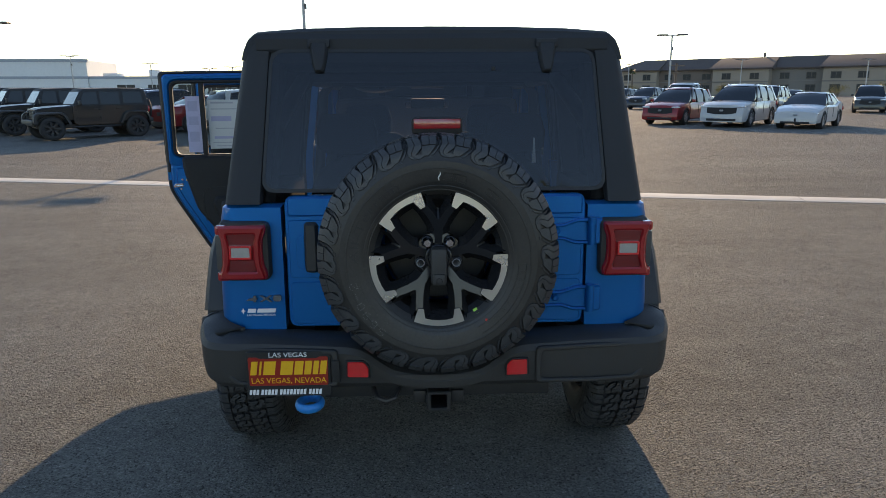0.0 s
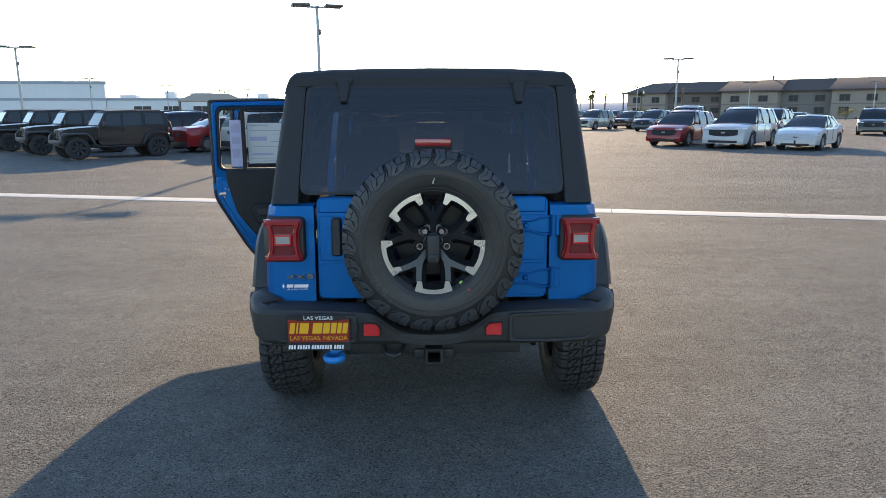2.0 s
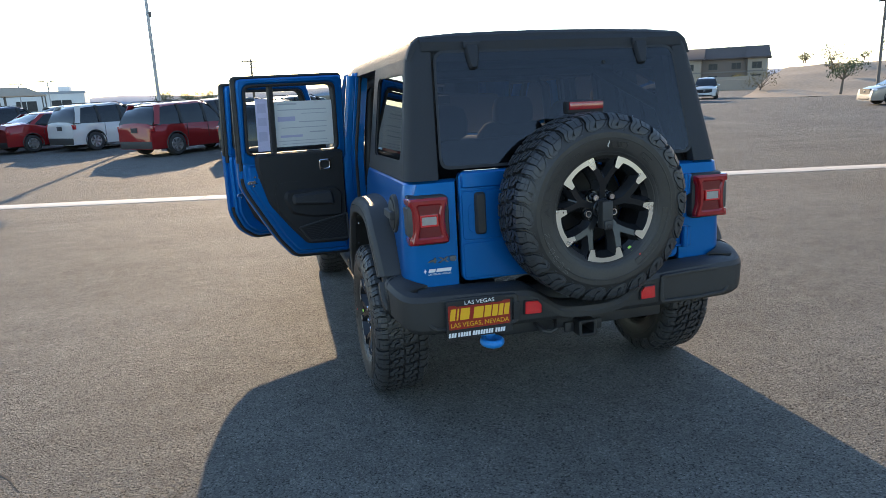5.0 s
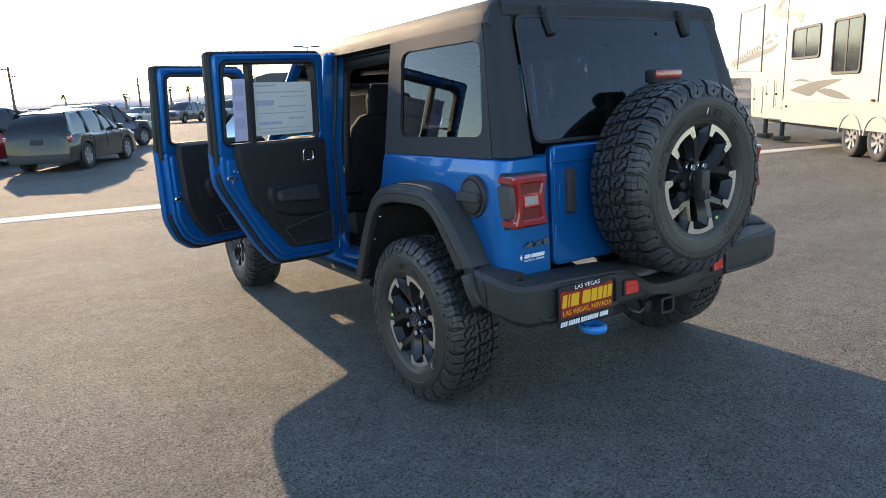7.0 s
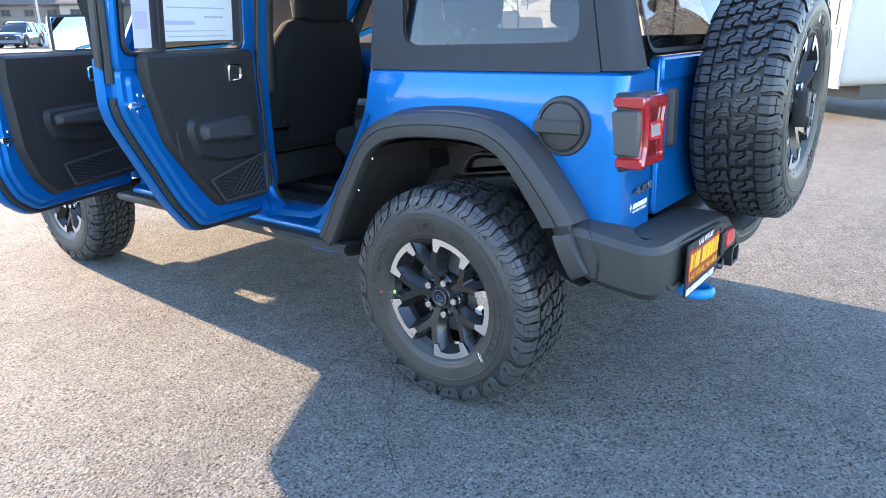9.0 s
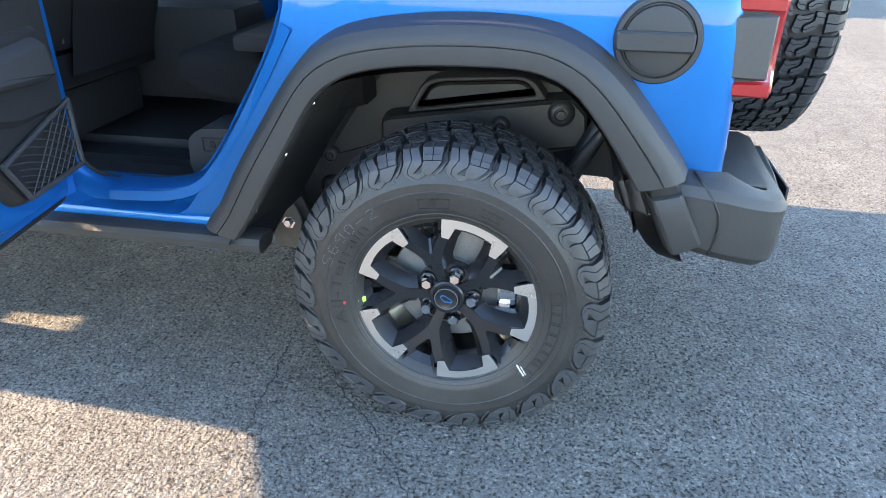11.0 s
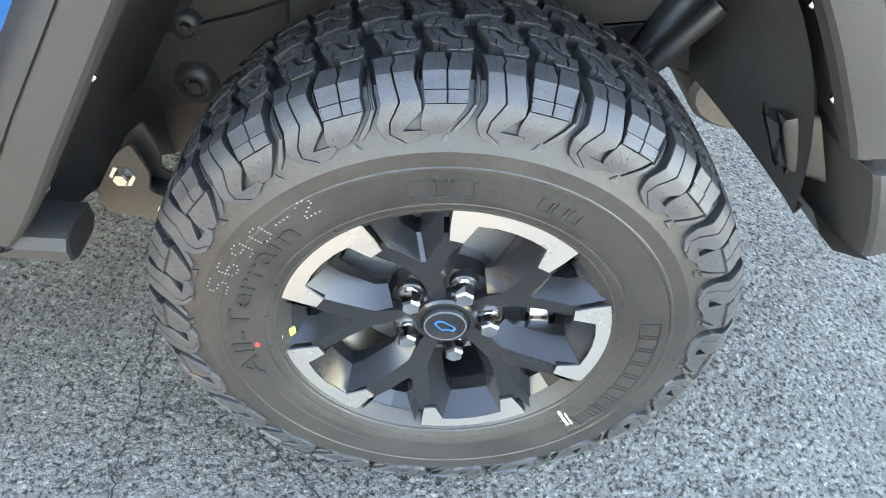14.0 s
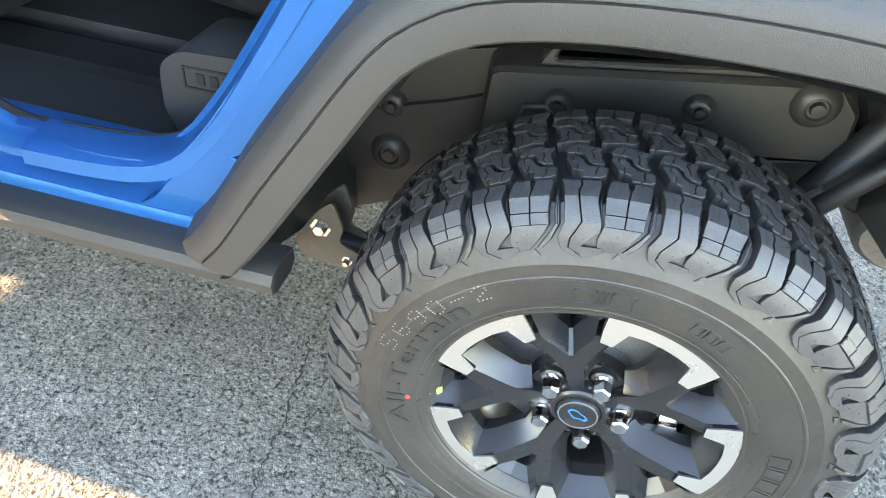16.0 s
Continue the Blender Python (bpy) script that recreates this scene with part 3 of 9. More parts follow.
def make_tyre():
    bm = bmesh.new()
    half = [(0.214, 0.108), (0.2205, 0.116), (0.2305, 0.1245), (0.2320, 0.1262), (0.2345, 0.1262), (0.2360, 0.1272), (0.2375, 0.1290), (0.246, 0.1330), (0.2475, 0.1326), (0.256, 0.1365), (0.262, 0.1382), (0.300, 0.1423), (0.3015, 0.1436), (0.3045, 0.1436), (0.3060, 0.1424), (0.318, 0.1427), (0.3245, 0.1425)]
    half += [(r, w) for s, r, w in SECTION[::-1][1:]]
    prof = half + [(r, -w) for r, w in half[::-1][1:]]
    _, fs = lathe(bm, prof, 144, on_wheel, mat=1)
    for f in fs:
        c = f.calc_center_median()
        if math.hypot(c.y, c.z) > 0.376:
            f.material_index = 0
    for k in range(PAIRS):
        for sg in (1, -1):
            u0 = k * PAIR + (0 if sg > 0 else PAIR * 0.25) + radians(94.2) * 0.40
            split_lug(bm, sg, u0, LUG_A, MID_A, [(78, 3.2), (92, 2.2), (96, 0.35), (140, 0.35)])
            split_lug(bm, sg, u0, PLATE, MID_A, [(78, 0.3), (140, 0.3)])
            lug(bm, sg, u0, FOOT_A)
            split_lug(bm, sg, u0, LUG_B, MID_B, [(78, 0.5), (104, 0.45), (171, 0.3)])
            # sipes in the tops of the lugs, a dagger slot and zigzag lines, as thin dark strips with a slot's shade
            # painted in
            for line, wd in (([(79, .115), (90, .108), (102, .122)], (.5, .4)), ([(79, -.10), (90, -.105), (102, -.125)], (.5, .4)), ([(79, -.40), (92, -.425), (103, -.415)], (.5, .4)), ([(86, -.700), (94, -.610), (99, -.560)], (1.5, .5)), ([(79, -.610), (88, -.625)], (.5, .4)), ([(136, .215), (143, .130), (150, .085), (156, .090)], (.5, .3)), ([(132, -.10), (139, -.02), (147, .04)], (.4, .3))):
                pts = spline(line, 7)
                rows = []
                for i, (x, f_) in enumerate(pts):
                    st = LUG_A + PLATE + FOOT_A if f_ > -.26 else LUG_B
                    h = float(np.interp(x, [q[0] for q in st], [q[3] for q in st])) * 0.001 + 0.00025
                    e = (wd[0] + (wd[1] - wd[0]) * i / 6) * 0.001
                    rows.append([on_wheel(*(lambda q: (q[0], (sg * (f_ * PAIR + d) + u0) / 0.40, q[1]))(section(sg * x * 0.001, h))) for d in (-e, e)])
                grid(bm, rows, mat=2)
            # small round pins on the lug feet
            for x, f_ in ((122.5, .205), (122.5, -.165), (128.5, .205), (128.5, -.172), (150, .20), (141, .06), (150, -.40), (147, -.56), (161, -.70), (166, -.53), (103, .19), (103, -.16)):
                st = LUG_A + PLATE + FOOT_A if f_ > -.26 else LUG_B
                h = float(np.interp(x, [q[0] for q in st], [q[3] for q in st])) * 0.001
                ring_ = [[on_wheel(*(lambda q: (q[0], (sg * (f_ * PAIR + rr * math.cos(t)) + u0) / 0.40, q[1]))(section(sg * (x * 0.001 + rr * math.sin(t)), hh))) for t in [math.pi * j / 3 for j in range(6)]] for rr, hh in ((0.0011, h - 0.0005), (0.0008, h + 0.0008))]
                vr, _ = grid(bm, ring_, closed=True)
                bm.faces.new(vr[-1])
            # stepped ridges on the floor of the grooves
            for st in ([(82, -.238, -.275, 5.0), (104, -.245, -.300, 6.5), (120, -.240, -.305, 6.0), (130, -.245, -.310, 5.0), (140, -.185, -.255, 4.5), (150, -.100, -.200, 3.5), (160, -.02, -.10, 2.6)], [(104, -.258, -.285, 8.5), (122, -.255, -.285, 8.0), (131, -.255, -.290, 6.6)], [(82, .262, .290, 5.0), (104, .262, .296, 6.0), (124, .252, .262, 5.5)]):
                lug(bm, sg, u0, st, mat=0, chamfer=0.0012)
            # a small raised triangle between the feet
            q = [(.075, 170.5), (-.055, 170.5), (.010, 161.5)]
            for sc, h0, h1 in ((1.0, 0.0, 0.0022), (0.62, 0.0022, 0.0030)):
                cu, cs_ = sum(v[0] for v in q) / 3, sum(v[1] for v in q) / 3
                tri = [(cu + (a_ - cu) * sc, cs_ + (b_ - cs_) * sc) for a_, b_ in q]
                lv = [[on_wheel(*(lambda z: (z[0], (sg * a_ * PAIR + u0) / 0.40, z[1]))(section(sg * b_ * 0.001, h))) for a_, b_ in tri] for h in (h0, h1)]
                vr, _ = grid(bm, lv, closed=True)
                bm.faces.new(vr[-1])
    p = PAIR / 2
    for k in range(PAIRS * 2):
        # interlocking crown blocks
        for piece in CROWN:
            for sg in (1, -1):
                pts = []
                cm = 52 if min(q[0] for q in piece) > 25 else 23
                for mm, v in piece:
                    mm, v = cm + (mm - cm) * 0.915, 0.5 + (v - 0.5) * 0.875
                    v2 = v + 0.09 * math.sin(2 * math.pi * (mm - 8) / 66) + (0.03 if k % 2 else -0.03) * math.sin(math.pi * mm / 75)
                    a, b = sg * mm * 0.001, sg * v2 * p
                    a += 0.0032 * math.sin(2 * math.pi * (sg * v2 + (0.0 if sg > 0 else 0.37))) * max(0.0, 1 - abs(a) / 0.070)
                    pts.append((a, b + (0 if sg > 0 else 0.37 * p)))
                flip = [(b, a) for a, b in pts]
                if area2(flip) < 0:
                    flip = flip[::-1]
                base, small = inset(flip, 0.0004), inset(flip, 0.0010)
                lv = [[(a, b, -0.002) for b, a in base], [(a, b, tread_height(a) - 0.0008) for b, a in base], [(a, b, tread_height(a)) for b, a in small]]
                vr, _ = grid(bm, [[on_wheel(*(lambda z: (z[0], (b + k * p) / 0.40, z[1]))(section(a, h))) for a, b, h in row_] for row_ in lv], closed=True)
                bm.faces.new(vr[-1])
    # darker rubber paints the shade on the floors and flanks of the grooves
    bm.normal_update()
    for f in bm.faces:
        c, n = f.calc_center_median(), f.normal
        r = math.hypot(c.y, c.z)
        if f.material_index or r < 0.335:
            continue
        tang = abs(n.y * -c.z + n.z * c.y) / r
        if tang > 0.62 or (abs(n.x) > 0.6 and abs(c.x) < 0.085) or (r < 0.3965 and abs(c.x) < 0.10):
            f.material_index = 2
    # raised lettering on the outer wall, as plain bars
    def wall(r):
        pr = sorted(half[:17], key=lambda q: q[0])
        return float(np.interp(r, [q[0] for q in pr], [q[1] for q in pr]))

    def bar(a0, a1, r0, r1, h=0.0018, n=3):
        rows = []
        for k in range(n + 1):
            a = a0 + (a1 - a0) * k / n
            e = 0.0012
            rows.append([on_wheel(r0, a, wall(r0) - 0.001), on_wheel(r0 + e, a, wall(r0) + h), on_wheel(r1 - e, a, wall(r1) + h), on_wheel(r1, a, wall(r1) - 0.001)])
        rows = [[on_wheel(r, a0, wall(r) - 0.001) for r in (r0, r0, r1, r1)], *rows, [on_wheel(r, a1, wall(r) - 0.001) for r in (r0, r0, r1, r1)]]
        grid(bm, rows, mat=1)

    def outline_bar(a0, a1, r0, r1):
        t, da = 0.0028, 0.0028 / 0.28
        bar(a0, a1, r0, r0 + t)
        bar(a0, a1, r1 - t, r1)
        bar(a0, a0 + da, r0 + t, r1 - t, n=1)
        bar(a1 - da, a1, r0 + t, r1 - t, n=1)

    def word(start, letters, r0, r1, step, gap=0.012):
        a = radians(start)
        for wd in letters:
            if wd:
                outline_bar(a - step * wd, a, r0, r1)
            a -= step * (wd or 0.6) + gap

    def letters(text, start, r0, size, squeeze=1.0, h=0.0022):
        """Raised words round the wall, read clockwise, tops outwards; start: angle of the first letter's edge."""
        me = text_mesh(text, size)
        x0 = min(v.co.x for v in me.vertices)
        y0 = min(v.co.y for v in me.vertices)
        zm = max(v.co.z for v in me.vertices)
        vs = []
        for v in me.vertices:
            r = r0 + (v.co.y - y0)
            a = radians(start) - (v.co.x - x0) * squeeze / (r0 + size * 0.35)
            vs.append(bm.verts.new(on_wheel(r, a, wall(r) + (h if v.co.z > zm - 1e-5 else -0.001))))
        for q in me.polygons:
            try:
                bm.faces.new([vs[i] for i in q.vertices]).material_index = 2 if abs(q.normal.z) > 0.5 else 1
            except ValueError:
                pass
        bpy.data.meshes.remove(me)

    letters("All-Terrain", 198.5, 0.2640, 0.0400, 1.78)
    word(103, [1.0, .35, 1.0], 0.262, 0.289, 0.105)
    word(72, [.8, .8, .8], 0.264, 0.286, 0.075)
    word(14, [1, .9, 1, 1, 1, .9, .9, .5, .9, 1], 0.262, 0.291, 0.098)
    rnd = random.Random(5)
    for k in range(46):
        a = radians(206 + k * 0.92)
        bar(a, a + 0.009 + 0.004 * rnd.random(), 0.268 + 0.002 * (k % 2), 0.273 + 0.002 * (k % 2), 0.0006, 1)
    for k in range(34):
        a = radians(28 + k * 0.8)
        bar(a, a + 0.009, 0.249, 0.253, 0.0006, 1)
    # thin mould flash round the wall
    for k in range(24):
        a = radians(7 + 15 * k)
        bar(a, a + 0.0025, 0.2385, 0.2455, 0.0012, 1)
    for v in bm.verts:
        v.co *= 1.02
    me_ob = finish("tyre", bm, [M_RUBBER, M_WALLRUB, M_RUBDARK], angle=20)
    return me_ob


def make_rim():
    bm = bmesh.new()
    P = lambda u, v, w: (-w, -u, v)
    prof = [(0.2330, 0.118), (0.2345, 0.124), (0.2320, 0.1265), (0.2290, 0.124), (0.2240, 0.112), (0.2130, 0.100), (0.2070, 0.080), (0.2020, 0.030), (0.1990, -0.02), (0.1990, -0.09), (0.2120, -0.11), (0.2300, -0.115)]
    lathe(bm, prof, 96, on_wheel, mat=0)

    def pol(tc, ph, r):
        a = radians(tc + ph)
        return (r * math.cos(a), r * math.sin(a))

    for k in range(5):
        tc = 70.6 + 72 * k
        seg = [pol(tc, -22 + 44 * i / 12, 0.2305) for i in range(13)]
        seg += [pol(tc, p, r) for p, r in ((22.6, 0.206), (22.8, 0.181), (16.6, 0.1765), (12.8, 0.2065), (6.4, 0.2080), (0, 0.2083), (-6.4, 0.2080), (-12.8, 0.2065), (-16.6, 0.1765), (-22.8, 0.181), (-22.6, 0.206))]
        prism(bm, seg, P, 0.085, 0.1255, 0.0016, mat=0, top_mat=1)
        ct, st = math.cos(radians(tc)), math.sin(radians(tc))
        rot = lambda d, l, w: P(d * ct - l * st, d * st + l * ct, w)
        # window inside the bracket: faces that slope in on all sides
        up = [(0.0686, 0.0332, 0.090), (0.0897, 0.0466, 0.101), (0.1273, 0.0524, 0.109), (0.1682, 0.0534, 0.1215), (0.2014, 0.0457, 0.1232), (0.2083, 0.0, 0.1238)]
        lo = [(0.092, 0.0190, 0.068), (0.106, 0.0285, 0.072), (0.134, 0.0310, 0.076), (0.164, 0.0325, 0.082), (0.1835, 0.0290, 0.085), (0.1855, 0.0, 0.085)]
        up2, lo2 = up + [(d, -l, w) for d, l, w in up[-2::-1]], lo + [(d, -l, w) for d, l, w in lo[-2::-1]]
        mid2 = [tuple(0.10 * a + 0.90 * b for a, b in zip(p, q)) for p, q in zip(lo2, up2)]
        grid(bm, [[rot(*q) for q in row] for row in (up2, mid2)])
        grid(bm, [[rot(*q) for q in row] for row in (mid2, lo2)])
        grid(bm, [[rot(*q) for q in lo2], [rot(d, l, 0.060) for d, l, w in lo2]])
        # spoke that forks to two brackets
        ts = tc + 36
        ca, sa = math.cos(radians(ts)), math.sin(radians(ts))
        top = lambda d: float(np.interp(d, [0.03, 0.06, 0.10, 0.145, 0.172, 0.19], [0.090, 0.091, 0.102, 0.112, 0.1215, 0.1225]))
        turn = lambda d, l, w: P(d * ca - l * sa, d * sa + l * ca, w)
        side = [(0.040, 0.0115), (0.075, 0.0135), (0.100, 0.0150), (0.1338, 0.0325), (0.1675, 0.0557), (0.1800, 0.0640), (0.1870, 0.0380), (0.1775, 0.0352), (0.160, 0.0210), (0.1330, 0.0035)]
        fork = side + [(d, -l) for d, l in side[::-1]]
        prism(bm, fork, lambda d, l, w: turn(d, l, 0.060 + (top(d) - 0.060) * w), 0.5, 1.0)
        # pocket between the prongs, open in its floor
        up = [(0.1330, 0.0, 0.110), (0.1330, 0.0035, 0.110), (0.160, 0.0210, 0.117), (0.1775, 0.0352, 0.1215), (0.202, 0.0407, 0.1225), (0.2252, 0.0460, 0.1225), (0.2310, 0.0, 0.1225)]
        lo = [(0.1640, 0.0, 0.086), (0.1640, 0.0030, 0.086), (0.172, 0.0085, 0.086), (0.180, 0.0150, 0.087), (0.190, 0.0190, 0.088), (0.1965, 0.0190, 0.089), (0.1985, 0.0, 0.089)]
        up2, lo2 = [(d, -l, w) for d, l, w in up[:0:-1]] + up + [up[-1]], [(d, -l, w) for d, l, w in lo[:0:-1]] + lo + [lo[-1]]
        grid(bm, [[turn(*q) for q in row] for row in (up2, lo2)])
        grid(bm, [[turn(*q) for q in lo2], [turn(d, l, 0.056) for d, l, w in lo2]])
        # raised seat round the nut
        nx, ny = pol(tc, 0, 0.0635)
        lathe(bm, [(0.0135, 0.070), (0.0140, 0.0835), (0.0165, 0.0850), (0.0195, 0.0830), (0.0225, 0.070)], 20, lambda r, a, w: P(nx + r * math.cos(a), ny + r * math.sin(a), w))
    lathe(bm, [(0.0, 0.099), (0.034, 0.099), (0.036, 0.101), (0.041, 0.101), (0.045, 0.098), (0.048, 0.088), (0.050, 0.078), (0.083, 0.073), (0.085, 0.045)], 40, on_wheel)
    for v in bm.verts:
        v.co.y, v.co.z = v.co.y * 1.018, v.co.z * 1.018
    return finish("rim", bm, [M_SATIN, M_MACH], angle=32)


def make_nut():
    bm = bmesh.new()
    lathe(bm, [(0.0150, 0.0), (0.0165, 0.010), (0.0140, 0.014)], 24, on_wheel)
    rows = [[on_wheel(r, 2 * math.pi * (k + 0.5) / 6, w) for k in range(6)] for r, w in ((0.0148, 0.010), (0.0148, 0.033), (0.0125, 0.0365))]
    vr, _ = grid(bm, rows, closed=True)
    bm.faces.new(vr[-1])
    return finish("lug_nut", bm, M_CHROME, angle=25)


PROTO = {}


def add_wheel(parent, name, m, dress=False, scale=1.0, label="", brake=True, nuts=range(5), marks=None):
    """A wheel at the pose m: the disc behind the spokes with tyre, rim, nuts and cap as its pieces."""
    bm = bmesh.new()
    if not brake:
        lathe(bm, [(0.0, 0.050), (0.060, 0.050), (0.070, 0.030), (0.072, -0.02)], 32, on_wheel)
    else:
        lathe(bm, [(0.0, 0.055), (0.070, 0.055), (0.080, 0.040), (0.082, 0.020), (0.160, 0.020), (0.163, 0.017), (0.163, -0.006), (0.158, -0.010), (0.0, -0.010)], 48, on_wheel)
    for k in range(40 if brake else 0):
        a = 2 * math.pi * k / 40
        bm2 = [on_wheel(r, a + da, w) for r, da, w in ((0.1625, -0.02, 0.010), (0.1625, 0.02, 0.010), (0.1650, 0.02, 0.010), (0.1650, -0.02, 0.010))]
        bm2b = [on_wheel(r, a + da, w) for r, da, w in ((0.1625, -0.02, 0.000), (0.1625, 0.02, 0.000), (0.1650, 0.02, 0.000), (0.1650, -0.02, 0.000))]
        grid(bm, [bm2, bm2b], closed=True)
    whl = part(name, bm, M_STEEL if brake else M_FRAME, parent, label, loc=m @ Matrix.Scale(scale, 4))
    for key, make in (("tyre", make_tyre), ("rim", make_rim), ("nut", make_nut)):
        if key not in PROTO:
            PROTO[key] = make()
            PROTO[key].parent = whl
        elif key != "nut":
            shared(key, PROTO[key], whl)
    for k in nuts:
        a = radians(70.6 + 72 * k)
        mm = Matrix.Translation(on_wheel(0.0646, a, 0.076))
        if PROTO["nut"].parent == whl and k == 0:
            PROTO["nut"].matrix_basis = mm
        else:
            shared("lug_nut", PROTO["nut"], whl, loc=mm)
    if brake:
        bm = bmesh.new()
        box(bm, on_wheel(0.150, radians(-2), 0.030), (0.045, 0.050, 0.120), 0.008)
        box(bm, on_wheel(0.150, radians(9), 0.050), (0.030, 0.030, 0.022), 0.004)
        box(bm, on_wheel(0.150, radians(-13), 0.050), (0.030, 0.030, 0.022), 0.004)
        part("brake_caliper", bm, M_CHROME, whl, "bare metal brake caliper behind the spokes")
    bm = bmesh.new()
    lathe(bm, [(0.0, 0.1065), (0.027, 0.1065), (0.0285, 0.1075), (0.031, 0.1075), (0.0335, 0.104), (0.034, 0.098)], 36, on_wheel)
    part("centre_cap", bm, M_SATIN, whl)
    if dress:
        bm = bmesh.new()
        lathe(bm, [(0.0287, 0.1072), (0.0290, 0.1082), (0.0308, 0.1082), (0.0312, 0.1072)], 36, on_wheel)
        part("cap_ring", bm, M_GREYBADGE, whl, "thin grey ring round the wheel cap")
        bm = bmesh.new()
        shape = [(-0.017, 0.004), (-0.012, 0.011), (-0.002, 0.010), (0.004, 0.004), (0.011, 0.001), (0.017, -0.006), (0.013, -0.012), (0.004, -0.009), (-0.004, -0.011), (-0.010, -0.005)]
        inn = [(x * 0.80 - 0.0002, y * 0.72) for x, y in shape]
        frame_plate(bm, round_poly(shape, 0.002, 2)[::-1], round_poly(inn, 0.002, 2)[::-1], lambda u, v, w: (-w, -u, v), 0.1063, 0.1073)
        part("cap_emblem", bm, M_EMBLEM, whl, "bright blue outline emblem on the wheel cap")
    # valve stem
    bm = bmesh.new()
    lathe(bm, [(0.0, 0.040), (0.0035, 0.040), (0.005, 0.034), (0.005, 0.0), (0.0075, -0.005), (0.0075, -0.03)], 14, lambda r, a, w: (-(0.055 + w), -(0.172 * math.cos(radians(-47)) + r * math.cos(a)), 0.172 * math.sin(radians(-47)) + r * math.sin(a)))
    part("valve_stem", bm, M_SEAL, whl)
    # sticker, paint dot, crayon mark and stamped number on the tyre
    if marks:
        st_a, dot_a, ink_a = marks
        wl = lambda r: 1.02 * float(np.interp(r / 1.02, [0.2475, 0.256, 0.262, 0.300, 0.318, 0.3245], [0.1326, 0.1365, 0.1382, 0.1423, 0.1427, 0.1425])) + 0.0012
        bm = bmesh.new()
        rows = [[on_wheel(r, radians(a), w) for a in (st_a, st_a + 4.0)] for r, w in ((0.2320, 0.1235), (0.2240, 0.1160), (0.2155, 0.1085))]
        rows2 = [[(x - 0.0008, y, z) for x, y, z in row] for row in rows]
        grid(bm, rows2)
        part("sticker", bm, M_GREEN, whl, "small green paper sticker on the rim")
        bm = bmesh.new()
        cx, cz = 0.2640 * math.cos(radians(dot_a)), 0.2640 * math.sin(radians(dot_a))
        lathe(bm, [(0.0, wl(0.262) + 0.0008), (0.0035, wl(0.262) + 0.0006), (0.0042, wl(0.262) - 0.001)], 14, lambda r, a, w: (-w, -(cx + r * math.cos(a)), cz + 1.25 * r * math.sin(a)))
        part("paint_dot", bm, M_REDDOT, whl, "red paint dot on the tyre wall")
        bm = bmesh.new()
        DOTS = {"S": "0111 1000 1000 0110 0001 0001 1110", "6": "0110 1000 1000 1110 1001 1001 0110", "9": "0110 1001 1001 0111 0001 0001 0110", "0": "0110 1001 1001 1001 1001 1001 0110", "-": "0000 0000 0000 1111 0000 0000 0000", "2": "0110 1001 0001 0010 0100 1000 1111"}
        for i, ch in enumerate("S690-2"):
            a = radians(ink_a - i * 6.9)
            for rv, row_ in enumerate(DOTS[ch].split()):
                for cu, on in enumerate(row_):
                    if on == "1":
                        da, r = a - cu * 0.0215, 0.3270 - 0.0032 * i - rv * 0.0040
                        ring_ = [on_wheel(r + 0.0013 * math.sin(t), da + 0.0016 / r * math.cos(t), wl(r) + 0.0004) for t in [math.pi * j / 3 for j in range(6)]]
                        bm.faces.new([bm.verts.new(q) for q in ring_])
        part("ink_stamp", bm, M_STAMP, whl, "pale stamped rows of marks on the tyre wall")
    if dress:
        bm = bmesh.new()
        for r0, r1, a0, wd in ((0.2485, 0.282, -39.5, 0.0023), (0.258, 0.2835, -38.2, 0.0014)):
            rows = []
            for i in range(9):
                r = r0 + (r1 - r0) * i / 8
                a = radians(a0 - 1.5 * i / 8)
                e = wd / r * (0.6 + 0.8 * ((i * 7) % 3) / 2)
                rows.append([on_wheel(r, a - e, wl(r)), on_wheel(r, a + e, wl(r))])
            grid(bm, rows)
        part("crayon_mark", bm, M_CHALK, whl, "white crayon stroke on the tyre wall")
    return whl

# ---------------------------------------------------------------- the blue off-road car
suv = thing("off_road_car", "blue boxy off-road car with black hardtop and open doors", "car", m=Matrix.Translation((0, 0.0, 0.004)) @ Matrix.Rotation(radians(-1.2), 4, "X"))
SIDES = (-1, 1)


def side_x(z):
    """Half width of the tub at a height."""
    return float(np.interp(z, [0.45, 0.62, 0.80, 1.00, 1.15, 1.24], [0.845, 0.858, 0.862, 0.856, 0.846, 0.828]))


# tub: one skin from the door opening round the tail to the other side
def tub_bottom(y):
    """Lower edge of the quarter panel, over the wheel arch."""
    return float(np.interp(y, [-0.60, -0.50, -0.46, -0.36, -0.25, 0.0, 0.22, 0.32, 0.44, 0.56, 0.64, 0.70], [0.715, 0.715, 0.76, 0.90, 1.00, 1.02, 0.995, 0.95, 0.83, 0.66, 0.56, 0.50]))


def tub_front(z):
    """Rear edge of the door opening."""
    return float(np.interp(z, [0.50, 0.56, 0.62, 0.66, 0.75, 0.95, 1.02, 1.08, 1.24], [0.80, 0.80, 0.72, 0.67, 0.60, 0.475, 0.44, 0.415, 0.395]))


